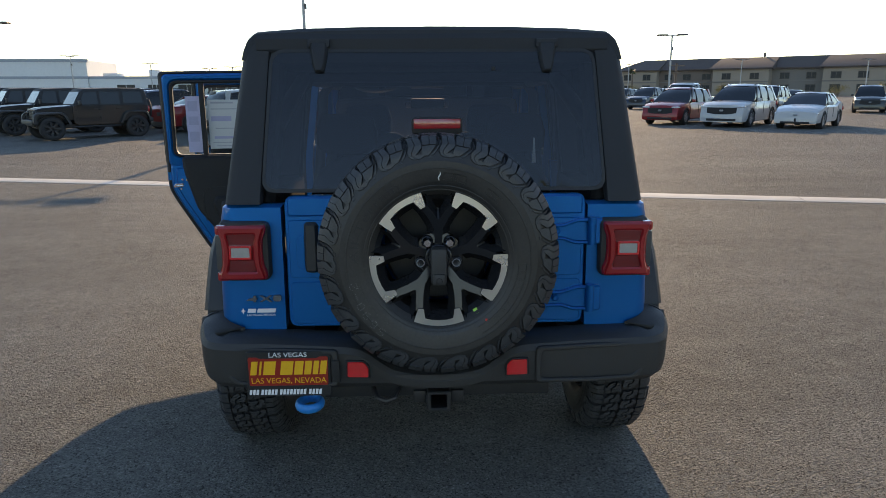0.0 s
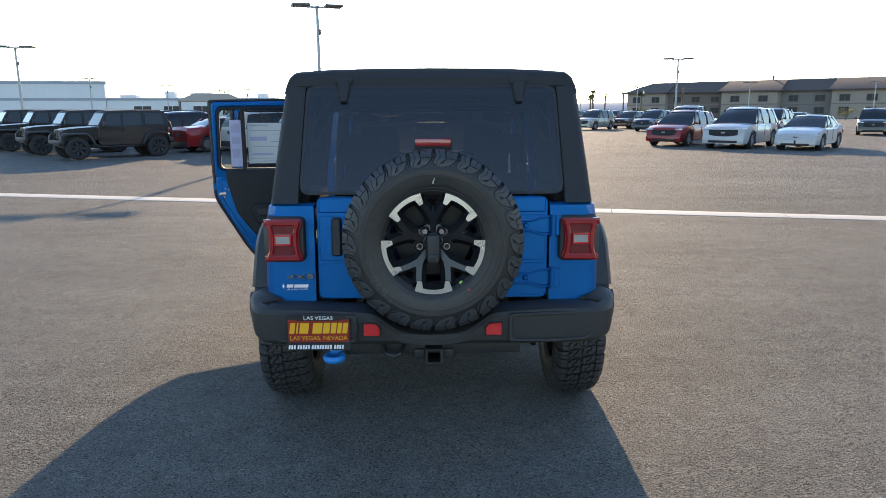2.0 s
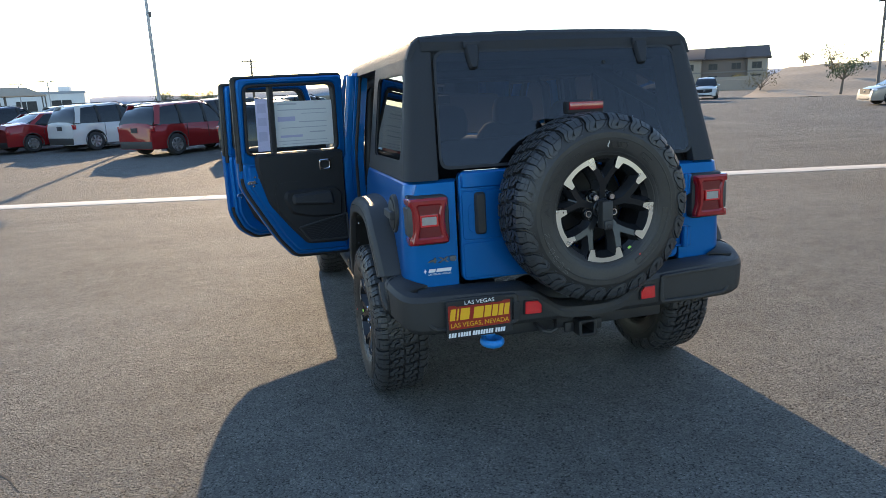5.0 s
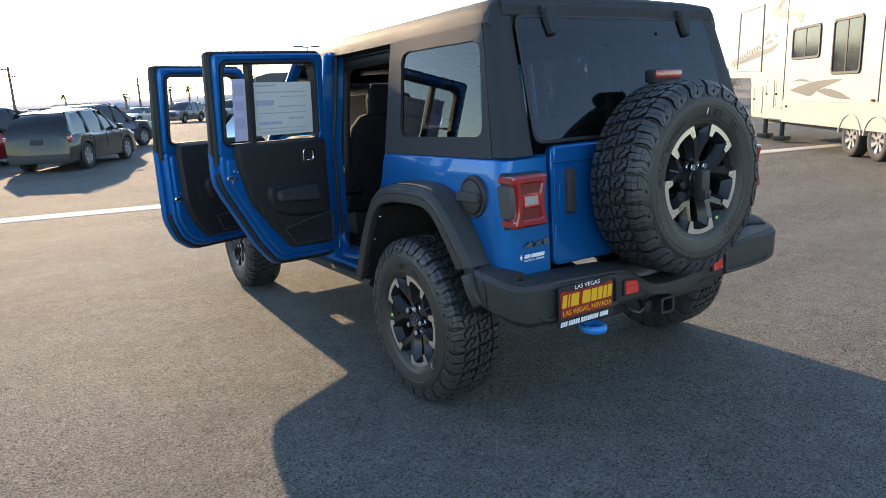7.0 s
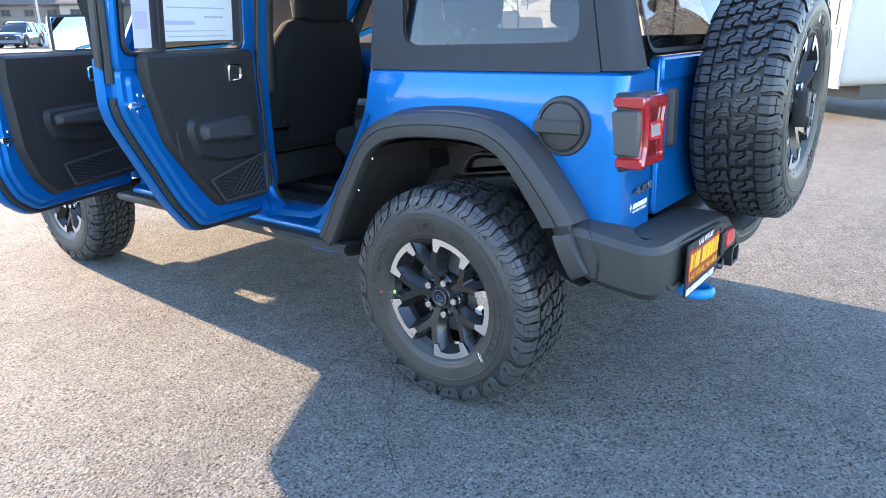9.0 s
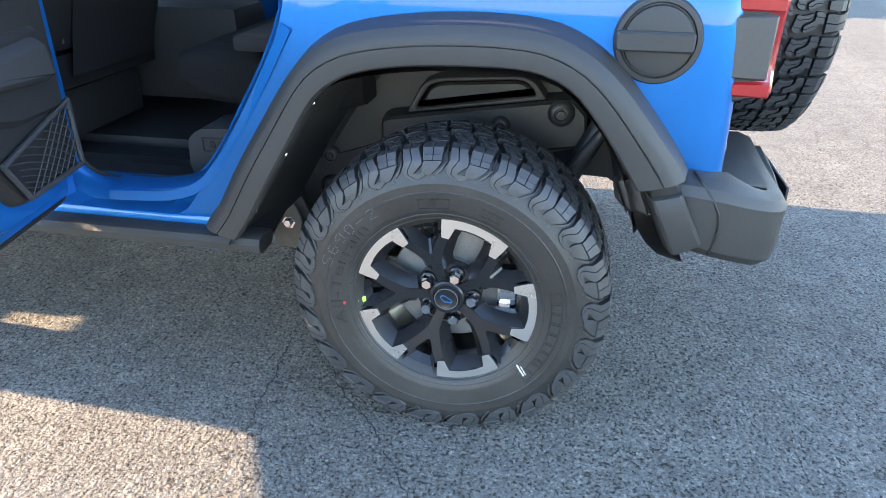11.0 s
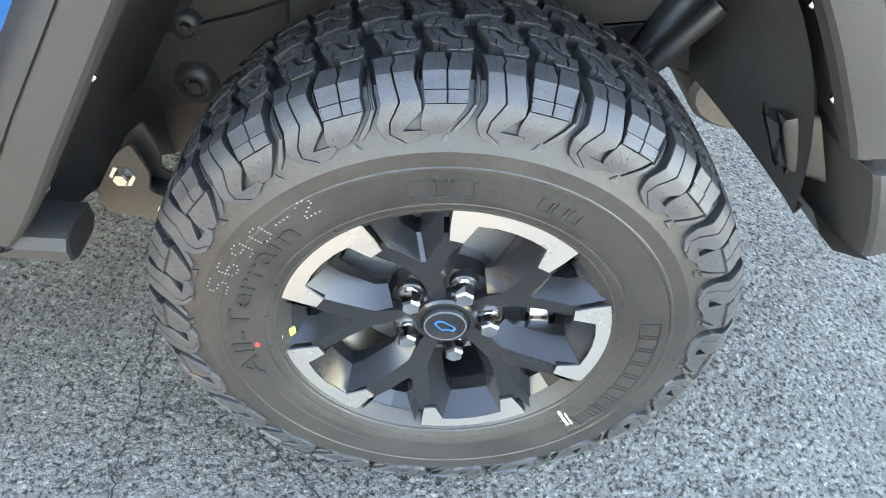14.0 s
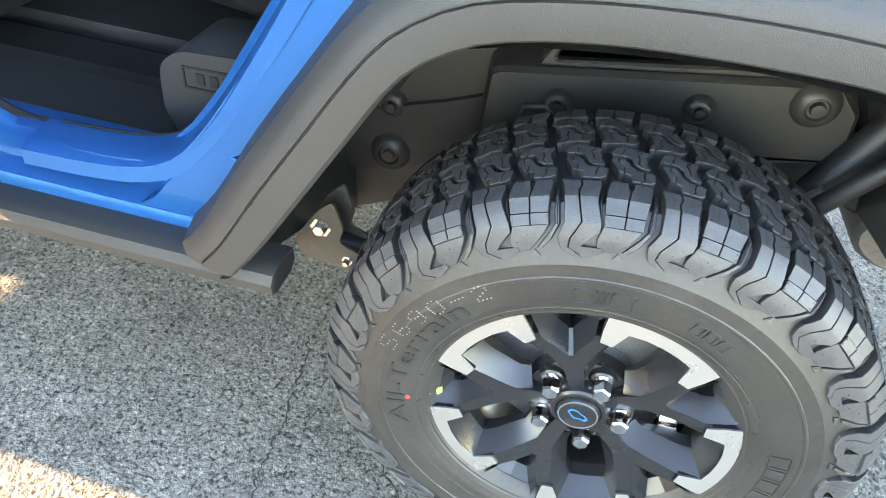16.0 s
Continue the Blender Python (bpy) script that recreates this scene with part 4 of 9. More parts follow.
NZ = 12
for sg in SIDES:
    bm = bmesh.new()
    cols = []
    for i in range(29):
        t = i / 28
        col = []
        for k in range(NZ + 1):
            v = k / NZ
            y0 = 0.62 - 1.190 * t
            zb = tub_bottom(y0)
            z = zb + (1.205 - zb) * v
            yf = tub_front(z)
            y = yf + (-0.570 - yf) * t
            z = max(z, tub_bottom(y))
            col.append((sg * side_x(z), y, z))
        cols.append(col)
    for k in range(1, 7):      # rounded rear corner
        a = radians(90 * k / 6)
        col = []
        for j in range(NZ + 1):
            z = 0.715 + (1.205 - 0.715) * j / NZ
            x, r = side_x(z), 0.062
            rake = 0.02 * (z - 0.715)
            col.append((sg * (x - r + r * math.cos(a)), -0.570 - r * math.sin(a) - 0.004 + rake * math.sin(a), z))
        cols.append(col)
    for x in (0.70, 0.60):
        cols.append([(sg * x, -0.636 + 0.02 * (z - 0.715), z) for z in [0.715 + 0.490 * j / NZ for j in range(NZ + 1)]])
    cols.append([(sg * 0.60, -0.575, z) for z in [0.715 + 0.490 * j / NZ for j in range(NZ + 1)]])
    grid(bm, cols)
    # rolled top rail of the tub
    rail = [(c[-1][0], c[-1][1]) for c in cols[:-1]]
    grid(bm, [[(x, y, 1.205) for x, y in rail], [(x * 0.985, y * 0.985 + 0.003, 1.216) for x, y in rail], [(x * 0.93, y * 0.95 + 0.01, 1.219) for x, y in rail]])
    # return flange of the door opening
    fl = [(tub_front(z), z) for z in [0.56 + 0.645 * j / 16 for j in range(17)]]
    grid(bm, [[(sg * side_x(z), y, z) for y, z in fl], [(sg * (side_x(z) - 0.012), y + 0.012, z) for y, z in fl], [(sg * (side_x(z) - 0.05), y + 0.014, z) for y, z in fl], [(sg * (side_x(z) - 0.056), y + 0.034, z) for y, z in fl], [(sg * (side_x(z) - 0.10), y + 0.034, z) for y, z in fl]])
    part("quarter_panel", bm, M_BLUE, suv)

# sills with their step and weld seam
for sg in SIDES:
    bm = bmesh.new()
    sec = [(0.858, 0.455), (0.866, 0.480), (0.868, 0.520), (0.862, 0.537), (0.846, 0.546), (0.826, 0.551), (0.817, 0.560), (0.811, 0.584), (0.803, 0.597), (0.788, 0.602), (0.752, 0.605), (0.742, 0.600), (0.738, 0.56), (0.738, 0.455)]
    loft(bm, [[(sg * x, y, z) for x, z in sec] for y in (0.60, 0.80, 1.2, 1.7, 2.30)])
    part("sill", bm, M_BLUE, suv)
    # step-shaped inner corner of the opening
    bm = bmesh.new()
    path = spline([(0.42, 1.06), (0.51, 0.905), (0.598, 0.770), (0.655, 0.692), (0.705, 0.642), (0.775, 0.612), (0.87, 0.600), (0.98, 0.596)], 26)
    rows = []
    for i, (y, z) in enumerate(path):
        a, b = Vector(path[max(0, i - 1)]), Vector(path[min(25, i + 1)])
        t = (b - a).normalized()
        n = Vector((-t.y, t.x)) * (1 if t.x > 0 else -1)
        rows.append([(sg * x, y + n.x * o, z + n.y * o) for x, o in ((0.862, -0.03), (0.858, -0.004), (0.845, 0.004), (0.822, 0.006), (0.80, 0.012), (0.78, 0.012))])
    grid(bm, rows)
    prism(bm, [(0.80, 0.437), (0.80, 0.522), (0.745, 0.558), (0.695, 0.620), (0.645, 0.690), (0.555, 0.66), (0.60, 0.60), (0.645, 0.53), (0.655, 0.437)], lambda u, v, w: (sg * w, u, v), 0.835, 0.8595, 0.002)
    part("door_sill_corner", bm, M_BLUE, suv)
    # pillar between the doors
    bm = bmesh.new()
    for y0, y1, x0 in ((1.135, 1.185, 0.838), (1.175, 1.24, 0.85)):
        rows = []
        for z in np.linspace(0.54, 1.80, 12):
            k = 0.0 if z < 1.25 else (z - 1.25) * 0.13
            x = x0 - k
            rows.append([(sg * x1, y, z) for x1, y in ((x - 0.09, y0), (x - 0.012, y0), (x, y0 + 0.012), (x, y1 - 0.012), (x - 0.012, y1), (x - 0.09, y1))])
        loft(bm, rows)
    part("pillar", bm, M_BLUE, suv)
    bm = bmesh.new()
    rows = []
    for z in (0.57, 0.90, 1.25, 1.50, 1.78):
        x = 0.866 - 0.13 * max(0.0, z - 1.25)
        rows.append([(sg * (x + u), 1.115 + v, z) for u, v in rounded(-0.030, -0.015, 0.030, 0.015, 0.006)])
    loft(bm, rows)
    part("hinge_flange", bm, M_BLUE, suv)
    bm = bmesh.new()
    for yy in (1.130, 1.245):
        tube(bm, [(sg * (0.80 - (0 if z < 1.25 else (z - 1.25) * 0.13)), yy, z) for z in np.linspace(0.66, 1.79, 10)], 0.011, 8)
    part("door_seal", bm, M_SEAL, suv)
    # rounded front lower corner of the rear opening, and the seal round its foot
    bm = bmesh.new()
    foot = spline([(0.96, 0.592), (1.03, 0.594), (1.08, 0.612), (1.115, 0.65), (1.132, 0.71), (1.135, 0.79)], 18)
    rows = []
    for i, (y, z) in enumerate(foot):
        a, b = Vector(foot[max(0, i - 1)]), Vector(foot[min(17, i + 1)])
        t = (b - a).normalized()
        n = Vector((-t.y, t.x))
        rows.append([(sg * x, y + n.x * o, z + n.y * o) for x, o in ((0.862, -0.07), (0.830, -0.045), (0.822, -0.012), (0.812, 0.0), (0.788, 0.006), (0.776, 0.0), (0.770, -0.02))])
    grid(bm, rows)
    part("door_sill_foot", bm, M_BLUE, suv)
    bm = bmesh.new()
    line = path[4:-1] + foot[1:]
    tube(bm, [(sg * 0.779, y + (0.012 if y < 0.70 else 0), z + (0.006 if y > 0.66 else 0)) for y, z in line], 0.008, 8)
    part("opening_seal", bm, M_SEAL, suv)
    # front post and cowl side
    bm = bmesh.new()
    rows = []
    for z in np.linspace(0.60, 1.22, 8):
        rows.append([(sg * x, y, z) for x, y in ((0.72, 2.22), (0.85, 2.22), (0.86, 2.24), (0.855, 2.62), (0.80, 2.66), (0.72, 2.66))])
    loft(bm, rows)
    part("cowl_side", bm, M_BLUE, suv)
    bm = bmesh.new()
    tube(bm, [(sg * 0.79, 2.36, 1.20), (sg * 0.745, 1.98, 1.62), (sg * 0.72, 1.80, 1.80)], [0.045, 0.04, 0.04], 8)
    part("windscreen_post", bm, M_BLUE, suv)

# bonnet, wings and nose
bm = bmesh.new()
rows = []
for y, hw, z in ((2.30, 0.74, 1.23), (2.62, 0.70, 1.22), (3.1, 0.64, 1.185), (3.50, 0.60, 1.14), (3.56, 0.59, 1.10)):
    rows.append([(hw, y, 0.92), (hw, y, z - 0.06), (hw - 0.03, y, z - 0.01), (hw * 0.6, y, z + 0.02), (0, y, z + 0.028), (-hw * 0.6, y, z + 0.02), (-hw + 0.03, y, z - 0.01), (-hw, y, z - 0.06), (-hw, y, 0.92)])
loft(bm, rows)
part("bonnet", bm, M_BLUE, suv)
bm = bmesh.new()
box(bm, (0, 3.58, 0.90), (1.12, 0.06, 0.42), 0.03)
part("grille", bm, M_BLUE, suv)
bm = bmesh.new()
box(bm, (0, 3.70, 0.60), (1.16, 0.20, 0.26), 0.04)
part("front_bumper", bm, M_PLASTIC, suv)
for sg in SIDES:
    bm = bmesh.new()
    rows = [[(sg * x, y, z) for x in (0.46, 0.70, 0.93)] for y, z in ((3.50, 0.69), (3.50, 0.90), (3.36, 0.985), (3.0, 1.0), (2.66, 0.96))]
    grid(bm, rows)
    part("front_liner", bm, M_LINER, suv)
    bm = bmesh.new()
    box(bm, (sg * 0.63, 3.50, 0.475), (0.17, 0.06, 0.23), 0.02)
    part("front_air_dam", bm, M_PLASTIC, suv)
    bm = bmesh.new()
    box(bm, (sg * 0.80, 3.66, 0.60), (0.18, 0.18, 0.24), 0.05)
    part("front_bumper_end", bm, M_PLASTIC, suv)
bm = bmesh.new()
box(bm, (0, 2.95, 0.86), (1.02, 1.2, 0.26), 0.02)
part("engine_block", bm, M_FRAME, suv)

# flares over the wheels
FL_OUT = [(0.645, 0.545), (0.60, 0.60), (0.53, 0.715), (0.455, 0.828), (0.375, 0.945), (0.315, 1.005), (0.235, 1.045), (0.10, 1.068), (-0.06, 1.076), (-0.20, 1.066), (-0.29, 1.030), (-0.36, 0.975), (-0.43, 0.895), (-0.50, 0.805), (-0.525, 0.765)]
FL_IN = [(0.560, 0.522), (0.515, 0.585), (0.450, 0.690), (0.382, 0.800), (0.315, 0.905), (0.262, 0.950), (0.200, 0.976), (0.09, 0.994), (-0.05, 1.000), (-0.17, 0.996), (-0.240, 0.975), (-0.290, 0.938), (-0.345, 0.870), (-0.410, 0.775), (-0.430, 0.742)]


def flare(sg, y0=0.0, front=False):
    bm = bmesh.new()
    n = 44
    o, i_ = spline(FL_OUT, n), spline(FL_IN, n)
    if front:
        o, i_ = [(-y, z) for y, z in o], [(-y, z) for y, z in i_]
    rows = []
    for k, ((yo, zo), (yi, zi)) in enumerate(zip(o, i_)):
        d = Vector((yo - yi, zo - zi))
        d.normalize()
        taper = 1.0 - 0.16 * (max(0, 7 - k) / 7) - 0.10 * (max(0, k - n + 8) / 7)
        xo = 0.862 + (0.973 - 0.862) * taper
        q = lambda f, e=0.0: (yi + (yo - yi) * f + d.x * e, zi + (zo - zi) * f + d.y * e)
        sec = [(0.840, *q(1, 0.022)), (0.866, *q(1, 0.024)), (0.885, *q(1, 0.020)), (xo - 0.022, *q(1, 0.008)), (xo - 0.006, *q(0.92)), (xo, *q(0.78)), (xo + 0.002, *q(0.62)), (xo - 0.003, *q(0.605)), (xo - 0.003, *q(0.585)), (xo + 0.003, *q(0.57)), (xo + 0.004, *q(0.30)), (xo + 0.001, *q(0.06)), (xo - 0.006, *q(0)), (xo - 0.030, *q(0, -0.002)), (xo - 0.040, *q(0, 0.004)), (0.84, *q(0, 0.010))]
        rows.append([(sg * x, y + y0, z) for x, y, z in sec])
    loft(bm, rows)
    ob = part("wheel_flare", bm, M_PLASTIC, suv, angle=28)
    for k in (3, 9, 14, 19, 24, 29, 33, 37, 41):
        bm = bmesh.new()
        yi, zi = i_[k]
        d = Vector((yi, zi - 0.42)).normalized()
        m = Matrix.Rotation(radians(90), 4, "Y")
        lathe(bm, [(0.0, 0.006), (0.005, 0.005), (0.0065, 0.0)], 12, lambda r, a, w: (sg * (0.925 + r * math.cos(a)), y0 + yi - d.x * w + d.y * r * math.sin(a) - d.x * (-0.003), zi - d.y * (w - 0.003) - d.x * r * math.sin(a)))
        part("flare_screw", bm, M_CHROME, ob, "small bright screw under the flare lip")
    return ob


for sg in SIDES:
    flare(sg)
    flare(sg, 3.008, True)


# liners in the rear wheel wells
def liner(sg):
    bm = bmesh.new()
    arch = spline([(0.59, 0.50), (0.53, 0.60), (0.47, 0.70), (0.395, 0.81), (0.315, 0.91), (0.22, 0.958), (0.0, 0.985), (-0.20, 0.975), (-0.285, 0.925), (-0.36, 0.83), (-0.415, 0.72), (-0.445, 0.61)], 40)
    rows = []
    for x, k in ((0.945, 1.0), (0.86, 1.0), (0.74, 0.985), (0.60, 0.955), (0.50, 0.93), (0.485, 0.90)):
        rows.append([(sg * (min(x, 0.945 - 0.22 * max(0.0, -y - 0.24)) if x > 0.9 else x), y * k, 0.42 + (z - 0.42) * k) for y, z in arch])
    grid(bm, rows)
    # skirts below the sheet, before and behind the wheel
    XS = (0.945, 0.86, 0.74, 0.60, 0.50, 0.485)
    front = [(0.575, 0.505), (0.565, 0.480), (0.550, 0.450), (0.535, 0.405), (0.525, 0.345), (0.525, 0.330)]
    grid(bm, [[(sg * x, arch[0][0] * k, 0.42 + (arch[0][1] - 0.42) * k) for x, k in zip(XS, (1, 1, 0.985, 0.955, 0.93, 0.90))], [(sg * x, y, z) for x, (y, z) in zip(XS, front)]])
    grid(bm, [[(sg * 0.485, -0.40, 0.59), (sg * 0.40, -0.40, 0.57)], [(sg * 0.485, -0.445, 0.57), (sg * 0.40, -0.44, 0.55)]])
    XR = (0.899, 0.86, 0.74, 0.60, 0.50, 0.485)
    rear = [(-0.452, 0.625), (-0.455, 0.615), (-0.458, 0.605), (-0.455, 0.600), (-0.450, 0.585), (-0.445, 0.570)]
    grid(bm, [[(sg * x, arch[-1][0] * k, 0.42 + (arch[-1][1] - 0.42) * k) for x, k in zip(XR, (1, 1, 0.985, 0.955, 0.93, 0.90))], [(sg * x, y, z) for x, (y, z) in zip(XR, rear)]])
    prism(bm, [(0.60, 0.40), (0.845, 0.43), (0.845, 0.53), (0.60, 0.53)], lambda u, v, w: (sg * u, w, v), 0.60, 0.585, bottom=True)
    # apron that joins the sheet to the bumper end
    grid(bm, [[(sg * x, y, z - 0.10 * (0.93 - x)) for x in (0.93, 0.86, 0.78, 0.70, 0.62)] for y, z in ((-0.446, 0.640), (-0.470, 0.605), (-0.500, 0.578), (-0.560, 0.562))])
    prism(bm, [(-0.23, 0.965), (-0.285, 0.93), (-0.36, 0.835), (-0.415, 0.725), (-0.44, 0.64), (-0.54, 0.64), (-0.54, 0.80), (-0.40, 1.03), (-0.23, 1.05)], lambda u, v, w: (sg * w, u, v), 0.826, 0.838, bottom=True)
    # inner wall with its stepped panel
    inner = [(y * 0.90, 0.42 + (z - 0.42) * 0.90) for y, z in arch]
    lo = [(y * 0.90, min(0.42 + (z - 0.42) * 0.9, 0.69 if y < -0.2 else float(np.interp(y, [0.24, 0.30, 0.34, 0.45, 0.60], [0.64, 0.52, 0.44, 0.39, 0.33])))) for y, z in arch]
    grid(bm, [[(sg * 0.485, y, z) for y, z in inner], [(sg * 0.485, y, z) for y, z in lo]])
    put = lambda u, v, w: (sg * w, u, v)
    prism(bm, round_poly([(0.284, 0.60), (0.276, 0.752), (0.255, 0.766), (-0.197, 0.836), (-0.28, 0.846), (-0.325, 0.80), (-0.335, 0.70), (0.0, 0.62)], 0.012), put, 0.485, 0.560, 0.010, slope=0.008)
    arch_in = [(0.165, 0.792), (0.128, 0.856), (0.095, 0.870), (-0.125, 0.886), (-0.152, 0.878), (-0.178, 0.846)]
    prism(bm, round_poly(arch_in, 0.014), put, 0.486, 0.548, 0.008, slope=0.008)
    arch_out = [(0.190, 0.778), (0.142, 0.866), (0.102, 0.882), (-0.130, 0.899), (-0.166, 0.888), (-0.208, 0.836)]
    frame_plate(bm, round_poly(arch_out, 0.014), round_poly(arch_in, 0.014), put, 0.486, 0.566, 0.004)
    ob = part("wheel_well_liner", bm, M_LINER, suv, "moulded black plastic liner inside the wheel arch", angle=30)
    for y, z, r in ((0.142, 0.718, 0.014), (-0.082, 0.757, 0.014), (-0.247, 0.800, 0.020), (0.454, 0.607, 0.017), (0.450, 0.506, 0.022)):
        x0 = 0.562 if y < 0.3 else 0.486 if z > 0.55 else 0.501
        bm = bmesh.new()
        lathe(bm, [(r * 1.9, 0.0), (r * 1.6, 0.010), (r * 1.25, 0.016), (r * 0.95, 0.017), (r * 0.80, 0.012), (r * 0.62, 0.012), (r * 0.50, 0.020), (0.0, 0.021)], 18, lambda q, a, w: (sg * (x0 + w), y + q * math.cos(a), z + q * math.sin(a)))
        part("liner_plug", bm, M_LINER, ob, angle=45)
    for yy in (0.175, -0.145):
        bm = bmesh.new()
        s = 1 if yy > 0 else -1
        tube(bm, [(sg * 0.575, yy + s * 0.03, 0.66), (sg * 0.575, yy + s * 0.02, 0.705), (sg * 0.575, yy - s * 0.015, 0.712), (sg * 0.575, yy - s * 0.03, 0.70)], 0.006, 6)
        part("brake_line_bracket", bm, M_FRAME, ob)
    bm = bmesh.new()
    prism(bm, round_poly([(0.785, 0.712), (0.868, 0.742), (0.892, 0.655), (0.828, 0.632)], 0.012), lambda u, v, w: (sg * u, -0.465 + 0.45 * (v - 0.67) + w, v), 0.0, 0.050, 0.008, slope=0.012)
    part("liner_block", bm, M_LINER, ob)
    return ob


for sg in SIDES:
    liner(sg)

# frame, axle, springs and exhaust below
bm = bmesh.new()
for sg in SIDES:
    rows = [[(sg * x, y, z + dz) for x, dz in ((0.40, 0), (0.50, 0), (0.50, 0.14), (0.40, 0.14))] for y, z in ((-0.72, 0.52), (-0.40, 0.60), (0.05, 0.62), (0.35, 0.50), (0.60, 0.42), (2.3, 0.42), (3.55, 0.52))]
    loft(bm, rows)
for y in (-0.66, 0.62, 2.2):
    box(bm, (0, y, 0.50), (0.9, 0.10, 0.10), 0.01)
part("chassis_frame", bm, M_FRAME, suv)
bm = bmesh.new()
tube(bm, [(-0.74, 0, 0.405), (0.74, 0, 0.405)], 0.045, 16)
bmesh.ops.create_uvsphere(bm, u_segments=18, v_segments=10, radius=0.15, matrix=Matrix.Translation((0.02, 0, 0.40)) @ Matrix.Diagonal((0.85, 1, 0.95, 1)))
part("rear_axle", bm, M_FRAME, suv)
bm = bmesh.new()
tube(bm, [(-0.74, 3.008, 0.405), (0.74, 3.008, 0.405)], 0.042, 12)
bmesh.ops.create_uvsphere(bm, u_segments=16, v_segments=10, radius=0.14, matrix=Matrix.Translation((-0.25, 3.0, 0.40)))
part("front_axle", bm, M_FRAME, suv)
bm = bmesh.new()
box(bm, (0, 1.45, 0.50), (0.70, 1.5, 0.16), 0.04)
part("battery_and_tank_guard", bm, M_FRAME, suv)
for sg in SIDES:
    bm = bmesh.new()
    tube(bm, [(sg * 0.60, -0.15, 0.36), (sg * 0.56, -0.40, 0.86)], 0.030, 12)
    tube(bm, [(sg * 0.61, -0.10, 0.30), (sg * 0.58, -0.26, 0.58)], 0.020, 10)
    part("shock_absorber", bm, M_FRAME, suv)
    bm = bmesh.new()
    tube(bm, [(sg * 0.635, -0.22, 0.57), (sg * 0.655, -0.36, 0.78)], 0.016, 10)
    part("brake_hose", bm, M_FRAME, suv)
    bm = bmesh.new()
    tube(bm, [(sg * 0.56, -0.255, 0.60), (sg * 0.58, -0.30, 0.685)], 0.007, 8)
    part("brake_pipe", bm, M_STEEL, suv)
    bm = bmesh.new()
    tube(bm, [(sg * 0.585, -0.255, 0.60), (sg * 0.605, -0.30, 0.685)], 0.007, 8)
    part("brake_pipe", bm, M_STEEL, suv)
    bm = bmesh.new()
    pts = [(sg * (0.46 + 0.062 * math.cos(t)), 0.03 + 0.062 * math.sin(t), 0.46 + 0.026 * t / (2 * math.pi)) for t in np.linspace(0, 2 * math.pi * 5.5, 90)]
    tube(bm, pts, 0.0085, 6)
    part("coil_spring", bm, M_FRAME, suv)
    # control arm and its bracket in front of the wheel
    bm = bmesh.new()
    put = lambda u, v, w: (sg * w, u, v)
    for w0 in (0.705, 0.760):
        prism(bm, round_poly([(0.545, 0.455), (0.500, 0.530), (0.472, 0.556), (0.452, 0.500), (0.462, 0.468), (0.400, 0.440), (0.430, 0.405), (0.535, 0.420)], 0.012), put, w0 - 0.004, w0 + 0.003, 0.001, bottom=True)
    br = part("control_arm_bracket", bm, M_PRIMER, suv, "bare primed steel bracket with bright bolts")
    for y, z, r in ((0.494, 0.495, 0.013), (0.445, 0.432, 0.007)):
        bm = bmesh.new()
        rows = [[(sg * (0.763 + w), y + q * math.cos(a), z + q * math.sin(a)) for a in [math.pi * k / 3 for k in range(6)]] for q, w in ((r * 1.5, 0.0), (r * 1.5, 0.003), (r, 0.003), (r, 0.012), (r * 0.8, 0.014))]
        vr, _ = grid(bm, rows, closed=True)
        bm.faces.new(vr[-1])
        part("bolt", bm, M_CHROME, br)
    bm = bmesh.new()
    tube(bm, [(sg * 0.72, 0.50, 0.43), (sg * 0.62, 0.06, 0.36)], 0.026, 10)
    part("control_arm", bm, M_FRAME, suv)
bm = bmesh.new()
pts = [(x, -0.56, 0.55) for x in (-0.30, 0.52)]
rows = [[(x, -0.54 + q * 0.125 * math.cos(a), 0.572 + q * 0.072 * math.sin(a)) for a in [2 * math.pi * k / 20 for k in range(20)]] for x, q in ((-0.535, 0.9), (-0.525, 1.0), (0.41, 1.0), (0.42, 0.9))]
loft(bm, rows)
silencer = part("silencer", bm, M_DULL, suv, "dull steel exhaust silencer across the tail")
bm = bmesh.new()
tube(bm, [(0.43, -0.52, 0.545), (0.50, -0.56, 0.54), (0.53, -0.70, 0.525)], 0.027, 14)
part("tail_pipe", bm, M_FRAME, silencer)
# rock rails
for sg in SIDES:
    bm = bmesh.new()
    sec = [(x, z + 0.052) for x, z in ((0.85, 0.462), (0.905, 0.468), (0.926, 0.462), (0.936, 0.448), (0.933, 0.428), (0.915, 0.418), (0.86, 0.420), (0.845, 0.434))]
    loft(bm, [[(sg * x, y, z) for x, z in sec] for y in (0.508, 0.523, 1.2, 1.9, 2.36)])
    rl = part("rock_rail", bm, M_PLASTIC, suv, "black steel rail below the door sill")
    bm = bmesh.new()
    ins = [(0.895 + (x - 0.895) * 0.84, 0.496 + (z - 0.496) * 0.80) for x, z in sec]
    loft(bm, [[(sg * x, y, z) for x, z in ins] for y in (0.507, 0.5065)])
    part("end_plug", bm, M_SEAL, rl)

# ---- hardtop
def top_x(z):
    return float(np.interp(z, [1.219, 1.40, 1.60, 1.755, 1.80, 1.835, 1.858, 1.876], [0.828, 0.806, 0.780, 0.758, 0.750, 0.738, 0.722, 0.690]))


def back_y(z):
    return float(np.interp(z, [1.211, 1.82], [-0.638, -0.466]))


